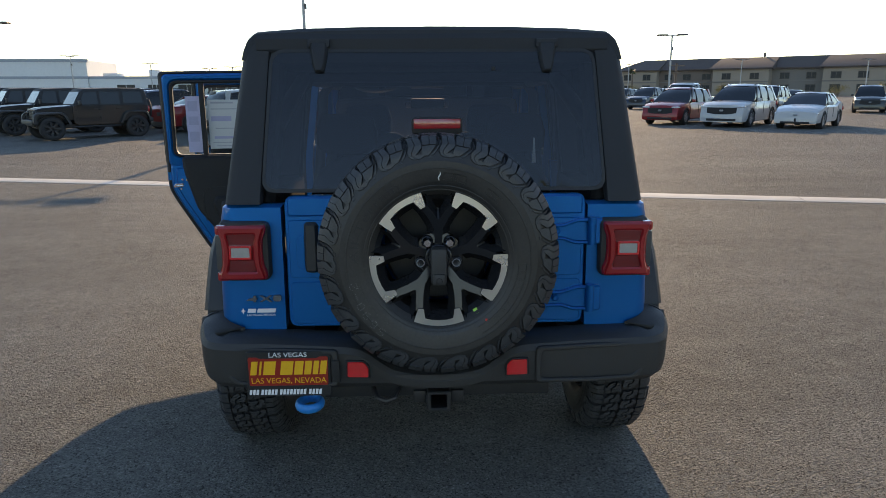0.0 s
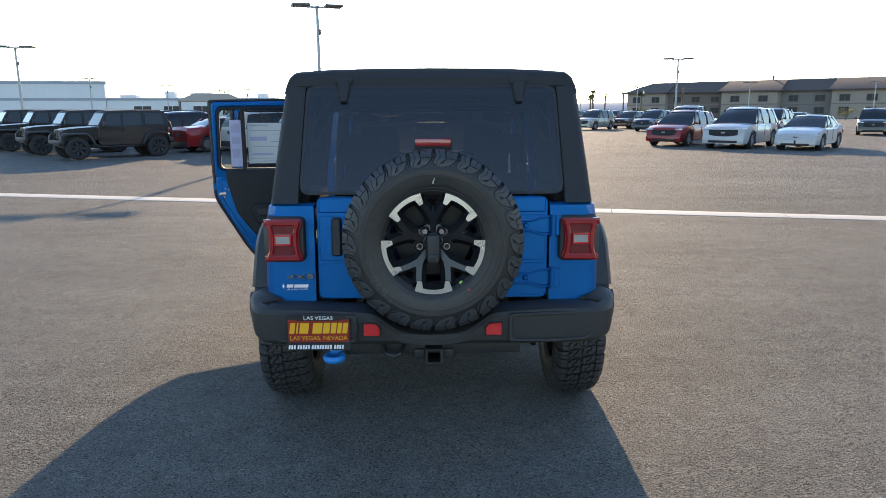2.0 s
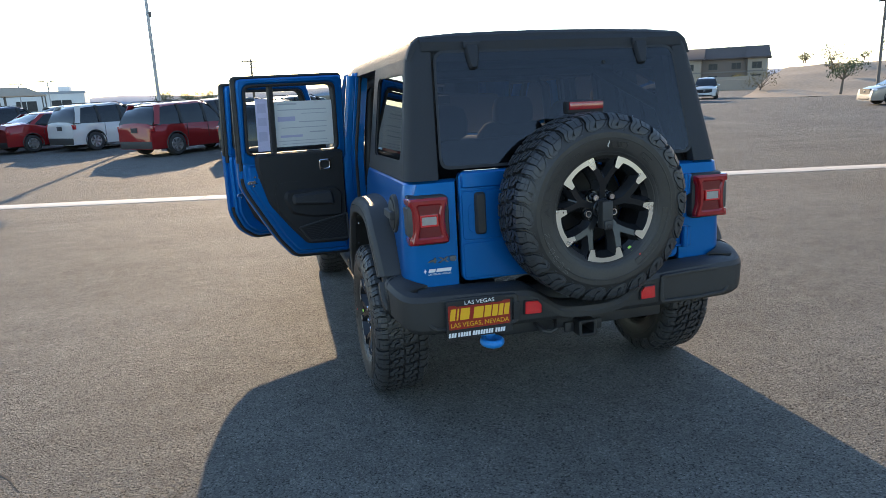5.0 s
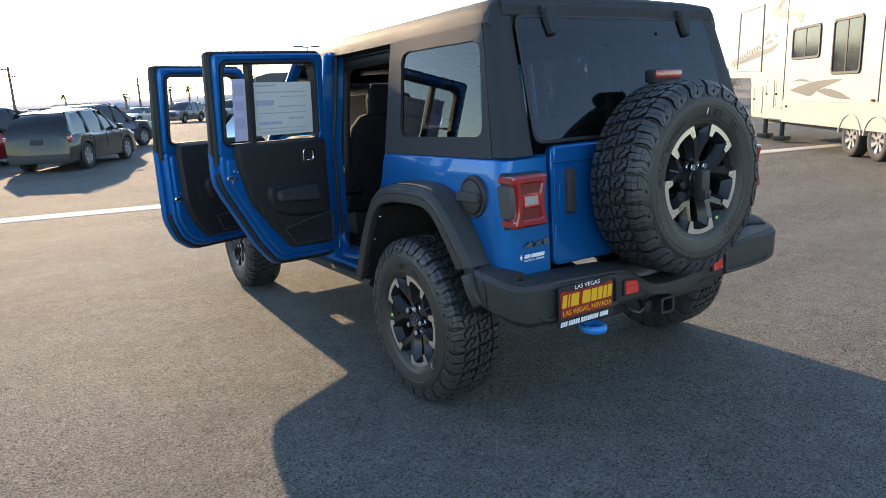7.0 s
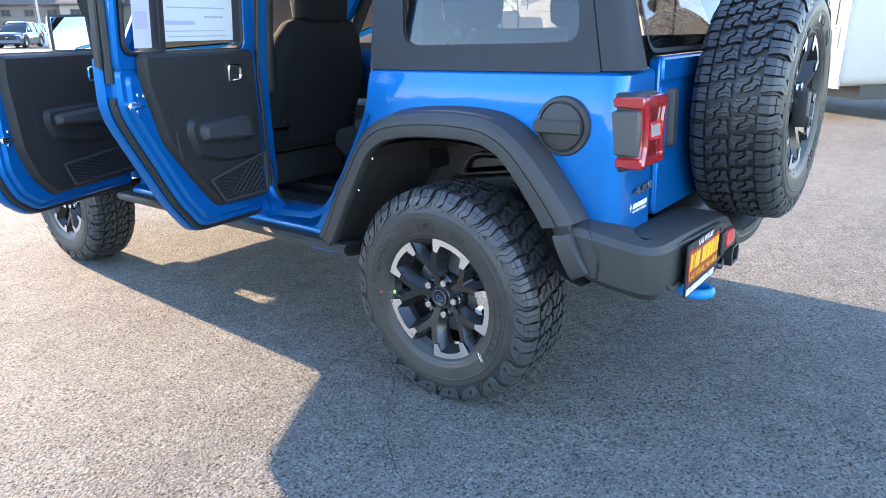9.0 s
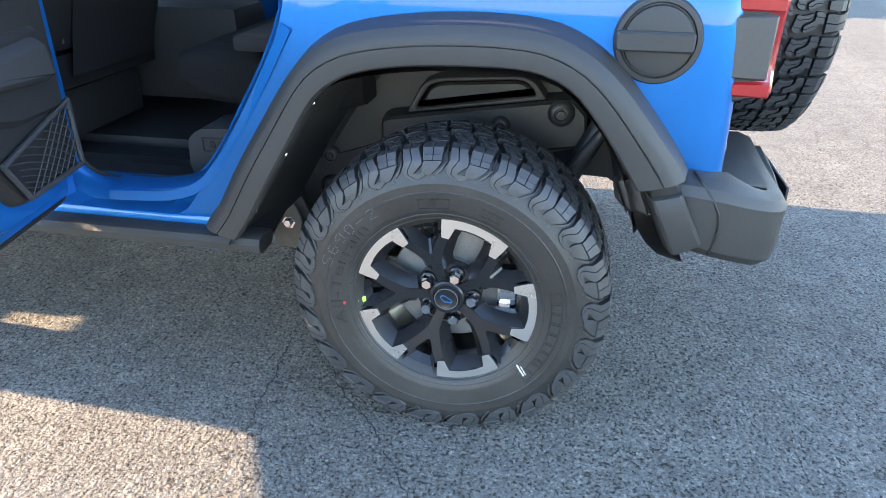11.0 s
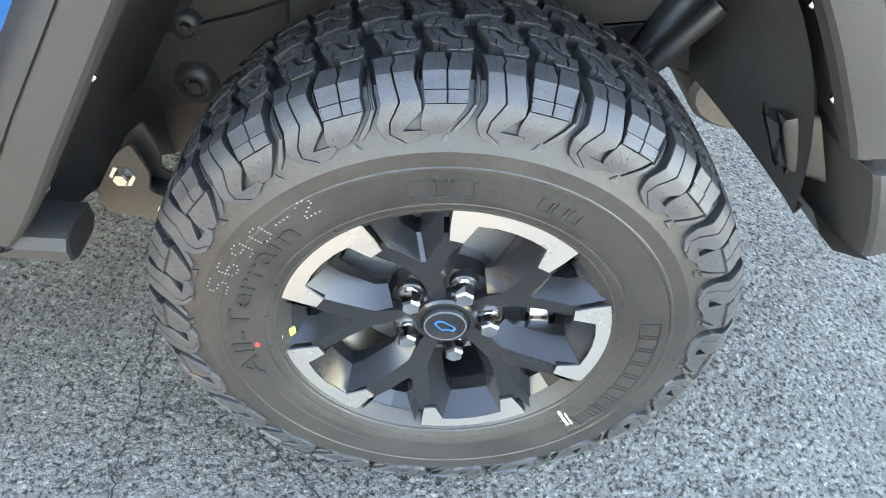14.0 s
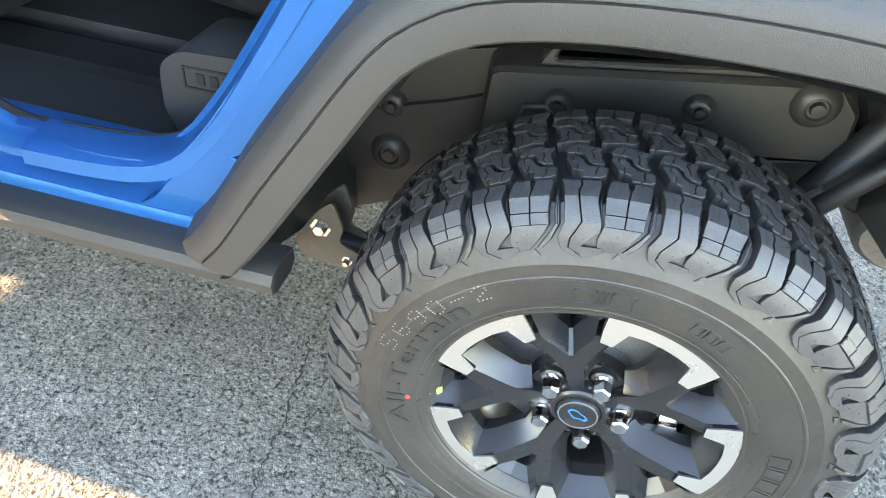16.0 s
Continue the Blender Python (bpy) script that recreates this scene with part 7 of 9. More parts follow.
def seat(x, y, width, bench=False):
    bm = bmesh.new()
    rows = []
    for z, dy, th, wd in ((0.92, 0.0, 0.15, 1.0), (1.00, -0.015, 0.17, 1.0), (1.15, -0.05, 0.17, 1.02), (1.30, -0.085, 0.15, 0.98), (1.42, -0.115, 0.12, 0.90), (1.50, -0.135, 0.09, 0.74), (1.52, -0.14, 0.06, 0.6)):
        hw = width / 2 * wd
        z = 0.92 + (z - 0.92) * (0.72 if bench else 0.83)
        rows.append([(x + u, y + dy + v, z) for u, v in rounded(-hw, -th * 0.55, hw, th * 0.45, min(0.05, th * 0.4))])
    loft(bm, rows)
    ob = part("seat_back", bm, M_CLOTH, suv, "black cloth seat back", angle=50)
    bm = bmesh.new()
    rows = []
    for yy, z, th in ((y - 0.06, 0.90, 0.10), (y + 0.05, 0.92, 0.15), (y + 0.25, 0.94, 0.17), (y + 0.42, 0.95, 0.16), (y + 0.49, 0.93, 0.10)):
        rows.append([(x + u, yy, z + v) for u, v in rounded(-width / 2, -th, width / 2, 0.0, 0.04)])
    loft(bm, rows)
    part("cushion", bm, M_CLOTH, ob, angle=50)
    bm = bmesh.new()
    for hx in ((-0.42, 0.42) if bench else (0,)):
        rows = []
        for z, k, t in ((1.535, 0.7, 0.07), (1.56, 1.0, 0.10), (1.64, 1.03, 0.11), (1.71, 0.9, 0.08), (1.73, 0.7, 0.05)):
            if bench:
                z -= 0.18
            else:
                z -= 0.135
            rows.append([(x + hx + u, y - 0.155 + v, z) for u, v in rounded(-0.145 * k, -t / 2, 0.145 * k, t / 2, 0.024)])
        loft(bm, rows)
        for s in SIDES:
            tube(bm, [(x + hx + s * 0.06, y - 0.14, 1.30 if bench else 1.32), (x + hx + s * 0.06, y - 0.15, 1.40 if bench else 1.46)], 0.008, 6)
    part("headrest", bm, M_CLOTH, ob, angle=50)
    if not bench:
        bm = bmesh.new()
        rows = []
        for i in range(12):
            t = i / 11
            zz = 0.84 + 0.44 * t
            rows.append([(x + sx * width * (0.37 - 0.06 * t * t), y - 0.085 - 0.10 * t - (0.005 if abs(sx) < 1 else 0), zz) for sx in (-1, -0.9, 0, 0.9, 1)])
        grid(bm, rows)
        part("back_panel", bm, M_CLOTH, ob)
        for sx in SIDES:
            bm = bmesh.new()
            tube(bm, spline([(x + sx * width * 0.40, y - 0.088, 0.94), (x + sx * width * 0.43, y - 0.118, 1.12), (x + sx * width * 0.40, y - 0.150, 1.26), (x + sx * width * 0.28, y - 0.175, 1.37)], 14), 0.006, 6)
            part("seat_piping", bm, M_TRIM2, ob)
        bm = bmesh.new()
        box(bm, (x, y + 0.20, 0.70), (width * 0.8, 0.4, 0.16), 0.02)
        part("seat_base", bm, M_TRIM, ob)
    return ob


seat(-0.385, 1.30, 0.58)
seat(0.385, 1.30, 0.58)
seat(0.0, 0.36, 1.24, True)
bm = bmesh.new()
box(bm, (0, 0.52, 0.79), (0.94, 0.30, 0.12), 0.02)
part("rear_seat_base", bm, M_TRIM, suv)
bm = bmesh.new()
loft(bm, [[(x, y, z) for y, z in round_poly([(0.56, 0.53), (0.80, 0.53), (0.835, 0.60), (0.83, 0.69), (0.79, 0.722), (0.56, 0.735)], 0.02)] for x in (-0.665, -0.655, -0.50)])
step = part("seat_side_cover", bm, M_TRIM2, suv, "dark grey moulded cover beside the rear seat", angle=40)
bm = bmesh.new()
frame_plate(bm, [(0.60, 0.655), (0.785, 0.655), (0.785, 0.697), (0.60, 0.702)], [(0.604, 0.659), (0.781, 0.659), (0.781, 0.693), (0.604, 0.698)], lambda u, v, w: (-w, u, v), 0.664, 0.668)
for i in range(5):
    prism(bm, [(0.64 + 0.026 * i, 0.667), (0.655 + 0.026 * i, 0.667), (0.655 + 0.026 * i, 0.687), (0.64 + 0.026 * i, 0.687)], lambda u, v, w: (-w, u, v), 0.664, 0.668)
part("moulded_badge", bm, M_TRIM, step, "embossed plain badge on the seat cover")
bm = bmesh.new()
box(bm, (0, 1.35, 0.82), (0.26, 0.9, 0.34), 0.04)
part("centre_console", bm, M_TRIM, suv)
bm = bmesh.new()
box(bm, (0, 1.90, 1.60), (0.25, 0.03, 0.07), 0.012)
part("inner_mirror", bm, M_TRIM, suv)

# ---------------------------------------------------------------- parked cars
M_TYRE_FAR = surface("plain_tyre_rubber", (0.020, 0.020, 0.021), rough=0.8, vary=0.2)
M_ALLOY = surface("grey_alloy", (0.30, 0.30, 0.31), rough=0.35, metal=0.7, vary=0.1)
M_CARGLASS = surface("dark_car_glass", (0.012, 0.015, 0.018), rough=0.08, vary=0.1, coat=0.0, spec=0.5, rough_vary=0.02)
M_LAMP = surface("headlamp", (0.55, 0.56, 0.58), rough=0.12, metal=0.3, vary=0.1, coat=1.0)
CAR_PAINT = {
    "black": surface("black_paint", (0.008, 0.009, 0.011), rough=0.35, vary=0.06, scale=(2.0, 900.0), coat=0.30, spec=0.3, rough_vary=0.05),
    "white": paint("white_paint", (0.46, 0.46, 0.455), 0.0, 0.03),
    "red": paint("dark_red_paint", (0.22, 0.012, 0.014), 0.3),
    "grey": paint("slate_grey_paint", (0.045, 0.05, 0.058), 0.4),
    "navy": paint("navy_paint", (0.014, 0.024, 0.05), 0.3),
    "silver": paint("silver_paint", (0.27, 0.26, 0.245), 0.6),
    "dark": paint("charcoal_paint", (0.020, 0.022, 0.024), 0.3),
}
CAR_N = {}


def far_wheel(r, wd, dark=False):
    key = (r, wd, dark)
    if key not in CAR_N:
        bm = bmesh.new()
        lathe(bm, [(r * 0.62, wd * 0.42), (r * 0.70, wd * 0.50), (r * 0.92, wd * 0.48), (r, wd * 0.36), (r, -wd * 0.36), (r * 0.92, -wd * 0.5), (r * 0.5, -wd * 0.4)], 28, on_wheel)
        tyre = bpy.data.meshes.new("tyre")
        bm.to_mesh(tyre), bm.free()
        tyre.materials.append(M_TYRE_FAR)
        tyre.shade_smooth()
        bm = bmesh.new()
        lathe(bm, [(r * 0.63, wd * 0.44), (r * 0.60, wd * 0.46), (r * 0.56, wd * 0.28), (r * 0.5, wd * 0.1), (0.0, wd * 0.1)], 28, on_wheel)
        # fluted face: seven raised spokes with deep hollows between them
        rows = []
        for q, high, low in ((0.09, 0.40, 0.40), (0.16, 0.40, 0.38), (0.24, 0.39, 0.14), (0.50, 0.41, 0.12), (0.60, 0.44, 0.20)):
            row = []
            for k in range(7):
                for da, up_ in ((-0.10, 1), (0.10, 1), (0.13, 0), (2 * math.pi * q / 7 - 0.13, 0)):
                    row.append(on_wheel(q * r, 2 * math.pi * k / 7 + max(-math.pi / 15, min(da / q, 2 * math.pi / 7 - math.pi / 14)) if da > 0 else 2 * math.pi * k / 7 + max(-math.pi / 15, da / q), wd * (high if up_ else low)))
            rows.append(row)
        grid(bm, rows, closed=True)
        rim = bpy.data.meshes.new("rim")
        bm.to_mesh(rim), bm.free()
        rim.materials.append(M_FRAME if dark else M_ALLOY)
        CAR_N[key] = (tyre, rim)
    return CAR_N[key]


def parked_car(name, label, colour, x, y, heading, L=4.6, W=1.85, H=1.68, kind="suv", wheel_r=0.35, group="parked cars"):
    """A parked car. heading: degrees from +y towards +x in which its nose points."""
    z0 = ground_z(x, y)
    root = thing(name, label, "car", group, pose(x, y, z0, rz=-heading))
    pt = CAR_PAINT[colour]
    h, hw = L / 2, W / 2
    fr, rr = h * 0.62, -h * 0.60          # axle places
    if kind == "sedan":
        top = [(-h, 0.62 * H), (-h * 0.96, 0.72 * H), (-h * 0.62, 0.76 * H), (-h * 0.3, 0.66 * H), (h * 0.30, 0.66 * H), (h * 0.52, 0.66 * H), (h * 0.86, 0.56 * H), (h * 0.98, 0.47 * H), (h, 0.30 * H)]
        cab = [(-h * 0.66, 0.74 * H), (-h * 0.34, 0.97 * H), (-h * 0.05, H), (h * 0.12, 0.98 * H), (h * 0.48, 0.66 * H)]
        belt = 0.66 * H
    elif kind == "pickup":
        top = [(-h, 0.58 * H), (-h * 0.98, 0.60 * H), (-h * 0.5, 0.60 * H), (-h * 0.12, 0.60 * H), (h * 0.38, 0.60 * H), (h * 0.5, 0.62 * H), (h * 0.9, 0.58 * H), (h * 0.98, 0.50 * H), (h, 0.30 * H)]
        cab = [(-h * 0.22, 0.60 * H), (-h * 0.16, 0.97 * H), (h * 0.06, H), (h * 0.22, 0.97 * H), (h * 0.46, 0.60 * H)]
        belt = 0.60 * H
    elif kind == "van":
        top = [(-h, 0.55 * H), (-h * 0.99, 0.58 * H), (-h * 0.5, 0.58 * H), (h * 0.1, 0.57 * H), (h * 0.5, 0.56 * H), (h * 0.62, 0.56 * H), (h * 0.88, 0.50 * H), (h * 0.98, 0.42 * H), (h, 0.26 * H)]
        cab = [(-h * 0.99, 0.56 * H), (-h * 0.88, 0.96 * H), (-h * 0.3, H), (h * 0.16, 0.97 * H), (h * 0.66, 0.56 * H)]
        belt = 0.57 * H
    else:
        top = [(-h, 0.56 * H), (-h * 0.985, 0.62 * H), (-h * 0.5, 0.615 * H), (-h * 0.1, 0.61 * H), (h * 0.34, 0.605 * H), (h * 0.50, 0.615 * H), (h * 0.84, 0.585 * H), (h * 0.96, 0.52 * H), (h * 0.985, 0.40 * H), (h, 0.28 * H)]
        cab = [(-h * 0.97, 0.60 * H), (-h * 0.82, 0.93 * H), (-h * 0.25, H), (h * 0.10, 0.975 * H), (h * 0.46, 0.61 * H)]
        belt = 0.61 * H
    bm = bmesh.new()
    ys = sorted({p[0] for p in top} | {fr + d * wheel_r for d in (-1.12, -0.8, -0.4, 0, 0.4, 0.8, 1.12)} | {rr + d * wheel_r for d in (-1.12, -0.8, -0.4, 0, 0.4, 0.8, 1.12)})
    rows = []
    for yy in ys:
        zt = float(np.interp(yy, [p[0] for p in top], [p[1] for p in top]))
        k = 1.0 - 0.10 * max(0, abs(yy) / h - 0.72) / 0.28
        zb = 0.24
        for ax in (fr, rr):
            d = abs(yy - ax) / (wheel_r * 1.12)
            if d < 1:
                zb = max(zb, wheel_r + wheel_r * 1.10 * math.sqrt(1 - d * d))
        zb = min(zb, zt - 0.06)
        zm = zb + (zt - zb) * 0.45
        sh = min(zt - 0.02, zt * 0.97)
        half = [(hw * 0.55 * k, zb), (hw * 0.955 * k, zb), (hw * 0.975 * k, zb + 0.02), (hw * k, zm), (hw * 0.985 * k, zt - (zt - zm) * 0.25), (hw * 0.93 * k, sh), (hw * 0.60 * k, zt + 0.015), (0.0, zt + 0.03)]
        rows.append([(a, yy, b) for a, b in half] + [(-a, yy, b) for a, b in half[-2::-1]])
    loft(bm, rows)
    part("body", bm, pt, root, angle=32)
    # cabin: roof in paint, glass all round
    wr = 0.70
    bm = bmesh.new()
    rows = []
    for yy, zz in spline(cab, 15):
        t = max(0.0, min(1.0, (zz - belt) / (H - belt)))
        a = hw * (0.93 - (0.93 - wr) * t)
        zz = max(zz, belt + 0.001)
        row = [(a * 0.0 + hw * 0.90, yy, belt - 0.03), (hw * (0.93 - (0.93 - wr) * t * 0.5), yy, belt + (zz - belt) * 0.5), (a, yy, belt + (zz - belt) * 0.90), (a * 0.86, yy, zz - 0.012), (0, yy, zz + 0.01)]
        rows.append(row + [(-p[0], p[1], p[2]) for p in row[-2::-1]])
    loft(bm, rows)
    part("cabin_glass", bm, M_CARGLASS, root, "dark glass", angle=40)
    bm = bmesh.new()
    roof = [p for p in spline(cab, 41) if p[1] > belt + (H - belt) * 0.86]
    rows = []
    for yy, zz in roof:
        t = (zz - belt) / (H - belt)
        a = hw * (0.93 - (0.93 - wr) * t) + 0.006
        row = [(a, yy, belt + (zz - belt) * 0.90), (a * 0.86, yy, zz - 0.004), (0, yy, zz + 0.018)]
        rows.append(row + [(-p[0], p[1], p[2]) for p in row[-2::-1]])
    grid(bm, rows)
    part("roof", bm, pt, root, angle=40)
    posts = {"sedan": (-0.62, -0.06, 0.30), "pickup": (-0.19, 0.06, 0.34), "van": (-0.93, -0.42, -0.02, 0.42), "suv": (-0.90, -0.46, -0.02, 0.30)}[kind]
    for s in SIDES:
        for p in posts:
            lean = 0.10 if p > 0.2 else (0.05 if p > -0.4 else -0.26 if kind == "sedan" and p < -0.6 else -0.10 if kind in ("suv", "van") and p < -0.6 else 0.0)
            bm = bmesh.new()
            rows = []
            for t in (0.0, 0.5, 0.92):
                yy = h * p + (-lean * h * 2.0 * t if p > 0.2 else lean * h * -1.2 * t if p < -0.6 else 0)
                zz = belt + (H - belt) * t
                a = hw * (0.93 - (0.93 - wr) * t) + 0.008
                wdt = 0.05 if abs(p) < 0.6 else 0.10
                rows.append([(s * a, yy - wdt, zz), (s * a, yy + wdt, zz), (s * (a - 0.05), yy + wdt, zz), (s * (a - 0.05), yy - wdt, zz)])
            loft(bm, rows)
            part("pillar", bm, pt if p < -0.5 else M_TRIM, root)
        bm = bmesh.new()
        box(bm, (s * (hw + 0.07), h * 0.36, belt + 0.07), (0.17, 0.10, 0.13), 0.03)
        part("door_mirror", bm, pt, root)
        bm = bmesh.new()
        box(bm, (s * hw * 0.74, h * 0.935, (0.485 if kind == "suv" else 0.43) * H), (hw * 0.36, 0.20, 0.045 * H), 0.02)
        part("headlamp", bm, M_LAMP, root)
        bm = bmesh.new()
        box(bm, (s * hw * 0.83, -h * 0.965, 0.53 * H), (hw * 0.26, 0.12, 0.11 * H), 0.025)
        part("tail_lamp", bm, M_RED, root)
        for ax in (fr, rr):
            bm = bmesh.new()
            lathe(bm, [(wheel_r * 1.13, hw * 0.55), (wheel_r * 1.10, hw * 0.985), (wheel_r * 1.17, hw * 0.995 + 0.012), (wheel_r * 1.22, hw * 0.99)], 28, lambda r, a, w: (s * w, ax + r * math.cos(a), max(0.2, wheel_r + r * math.sin(a))))
            part("wheel_arch", bm, M_PLASTIC, root)
            tyre, rim = far_wheel(wheel_r, 0.24)
            wm = pose(s * (hw - 0.13), ax, wheel_r - 0.004, rz=0 if s < 0 else 180)
            w = new("wheel", rim)
            w.parent, w.matrix_basis = root, wm
            t = new("tyre", tyre)
            t.parent = w
        for yy in (0.0, 0.5, -0.42):
            bm = bmesh.new()
            box(bm, (s * (hw + 0.001), h * yy * 0.9 - 0.05, 0.5 * H * 0.92), (0.012, 0.012, 0.30 * H), 0.002)
            part("door_gap", bm, M_SEAL, root)
    bm = bmesh.new()
    rows = [[(a, h * 0.985 - 0.04 * (a / hw) ** 2, z) for a in np.linspace(-hw * 0.62, hw * 0.62, 7)] for z in ((0.31 * H, 0.47 * H) if kind != "sedan" else (0.15 * H, 0.30 * H))]
    back_row = [[(a, q - 0.06, z) for a, q, z in row] for row in rows]
    vr = loft(bm, [[*r0, *r1[::-1]] for r0, r1 in ((back_row[0], back_row[1]), ([(a, q + 0.035, z) for a, q, z in rows[0]], [(a, q + 0.035, z) for a, q, z in rows[1]]))])
    part("grille", bm, M_TRIM, root)
    bm = bmesh.new()
    box(bm, (0, h * 0.972, 0.185 * H), (W * 0.62, 0.20, 0.055 * H), 0.02)
    part("lower_intake", bm, M_SEAL, root)
    bm = bmesh.new()
    box(bm, (0, h * 1.0 + 0.012, 0.40 * H), (0.16, 0.03, 0.08), 0.03)
    part("nose_badge", bm, M_ALLOY, root)
    bm = bmesh.new()
    box(bm, (0, h * 0.955, 0.20 * H), (W * 0.86, 0.20, 0.10 * H), 0.04)
    part("front_bumper", bm, M_PLASTIC if kind == "suv" else pt, root)
    bm = bmesh.new()
    box(bm, (0, -h * 0.965, 0.22 * H), (W * 0.88, 0.18, 0.15 * H), 0.04)
    part("rear_bumper", bm, M_PLASTIC, root)
    bm = bmesh.new()
    box(bm, (0, -h * 1.0 - 0.004, 0.50 * H), (0.31, 0.02, 0.155), 0.004)
    part("dealer_plate", bm, M_TRIM2, root)
    bm = bmesh.new()
    box(bm, (0, 0, 0.27), (W * 0.82, L * 0.90, 0.10), 0.03)
    part("underbody", bm, M_FRAME, root)
    if kind in ("suv", "van") and colour != "black":
        for s in SIDES:
            bm = bmesh.new()
            tube(bm, [(s * hw * 0.60, -h * 0.66, H + 0.005), (s * hw * 0.60, -h * 0.6, H + 0.045), (s * hw * 0.60, h * 0.0, H + 0.05), (s * hw * 0.60, h * 0.08, H - 0.005)], 0.016, 6)
            part("roof_rail", bm, M_PLASTIC, root)
    return root


def off_road_car(label, x, y, heading, group):
    """A boxy four-door off-road car: flat hood, upright slotted grille, squared flares, hard top and a spare behind."""
    root = thing("off_road_car", label, "car", group, pose(x, y, ground_z(x, y), rz=-heading))
    pt = CAR_PAINT["black"]
    R, FR, RR = 0.415, 1.50, -1.46
    bm = bmesh.new()
    side = [(-1.93, 0.64), (-1.95, 0.70), (-1.93, 1.20), (0.70, 1.20), (0.74, 1.12), (0.74, 0.60), (0.62, 0.52), (-0.95, 0.52), (-1.0, 0.64)]
    prism(bm, side, lambda u, v, w: (w - 0.06 * max(0, v - 0.9) * (1 if w > 0 else -1), u, v), -0.80, 0.80, 0.025, bottom=True)
    body = part("body", bm, pt, root, angle=30)
    bm = bmesh.new()
    rows = []
    for yy, zz, a in ((0.62, 1.195, 0.715), (0.75, 1.205, 0.71), (1.30, 1.180, 0.665), (1.72, 1.140, 0.62), (1.83, 1.115, 0.605), (1.86, 1.07, 0.60)):
        rows.append([(-a, yy, 0.70), (-a, yy, zz - 0.06), (-a + 0.035, yy, zz - 0.01), (-a * 0.62, yy, zz), (-a * 0.5, yy, zz + 0.018), (a * 0.5, yy, zz + 0.018), (a * 0.62, yy, zz), (a - 0.035, yy, zz - 0.01), (a, yy, zz - 0.06), (a, yy, 0.70)])
    loft(bm, rows)
    part("hood", bm, pt, root, angle=30)
    bm = bmesh.new()
    prism(bm, round_poly([(-0.60, 0.74), (0.60, 0.74), (0.64, 0.98), (0.60, 1.10), (-0.60, 1.10), (-0.64, 0.98)], 0.05, 3), lambda u, v, w: (u, 1.85 + w, v), 0.0, 0.07, 0.015)
    gr = part("grille", bm, pt, root)
    for k in range(7):
        bm = bmesh.new()
        prism(bm, rounded(-0.255 + 0.075 * k, 0.80, -0.195 + 0.075 * k, 1.05, 0.02, 2), lambda u, v, w: (u, 1.915 + w, v), 0.0, 0.012)
        part("slot", bm, M_SEAL, gr)
    for s in SIDES:
        bm = bmesh.new()
        lathe(bm, [(0.0, 0.055), (0.06, 0.045), (0.085, 0.02), (0.10, 0.02), (0.10, 0.0)], 20, lambda r, a, w: (s * 0.44 + r * math.cos(a), 1.915 + w, 0.955 + r * math.sin(a)))
        part("headlamp", bm, M_CARGLASS, root)
        # squared front and rear flares
        for ax, pts in ((FR, [(0.60, 0.62), (0.56, 0.90), (0.42, 0.99), (-0.34, 1.00), (-0.48, 0.93), (-0.66, 0.56)]), (RR, [(0.64, 0.56), (0.46, 0.92), (0.32, 1.01), (-0.30, 1.01), (-0.44, 0.94), (-0.54, 0.66)])):
            bm = bmesh.new()
            rows = []
            for u, v in round_poly(pts, 0.06, 3)[1:-1]:
                k = 0.86
                rows.append([(s * 0.74, ax + u, v), (s * 0.90, ax + u, v - 0.01), (s * 0.945, ax + u * 0.99, v - 0.04), (s * 0.945, ax + u * k, 0.42 + (v - 0.42) * k), (s * 0.74, ax + u * k, 0.42 + (v - 0.42) * k)])
            loft(bm, rows)
            part("wheel_flare", bm, M_PLASTIC, root)
            bm = bmesh.new()
            lathe(bm, [(0.50, 0.60), (0.50, 0.80)], 24, lambda r, a, w: (s * w, ax + r * math.cos(a), max(0.52, R + r * math.sin(a))))
            box(bm, (s * 0.62, ax, 0.66), (0.10, 0.92, 0.50), 0.02)
            part("wheel_well", bm, M_SEAL, root)
            tyre, rim = far_wheel(R, 0.27, True)
            w = new("wheel", rim)
            w.parent, w.matrix_basis = root, pose(s * 0.80, ax, R - 0.004, rz=0 if s < 0 else 180)
            t = new("tyre", tyre)
            t.parent = w
        # doors: seams, handles, hinges, and windows in the hard top
        for y0, y1 in ((-0.16, 0.62), (-0.96, -0.20)):
            bm = bmesh.new()
            out = round_poly([(y0, 0.60 if y0 > -0.5 else 0.62), (y1, 0.60), (y1, 1.19), (y0, 1.19)], 0.07, 3)
            frame_plate(bm, out, inset(out, 0.012), lambda u, v, w: (s * (w - 0.06 * max(0, v - 0.9)), u, v), 0.797, 0.804)
            dr = part("door_seam", bm, M_SEAL, body)
            bm = bmesh.new()
            box(bm, (s * 0.80, y0 + 0.12, 1.09), (0.05, 0.16, 0.035), 0.012)
            part("door_handle", bm, M_PLASTIC, body)
            for zz in (0.78, 1.06):
                bm = bmesh.new()
                box(bm, (s * 0.80, y1 + 0.01, zz), (0.05, 0.09, 0.05), 0.012)
                part("door_hinge", bm, pt, body)
        tilt = lambda u, v, w: (s * (w - 0.17 * (v - 1.2)), u, v)
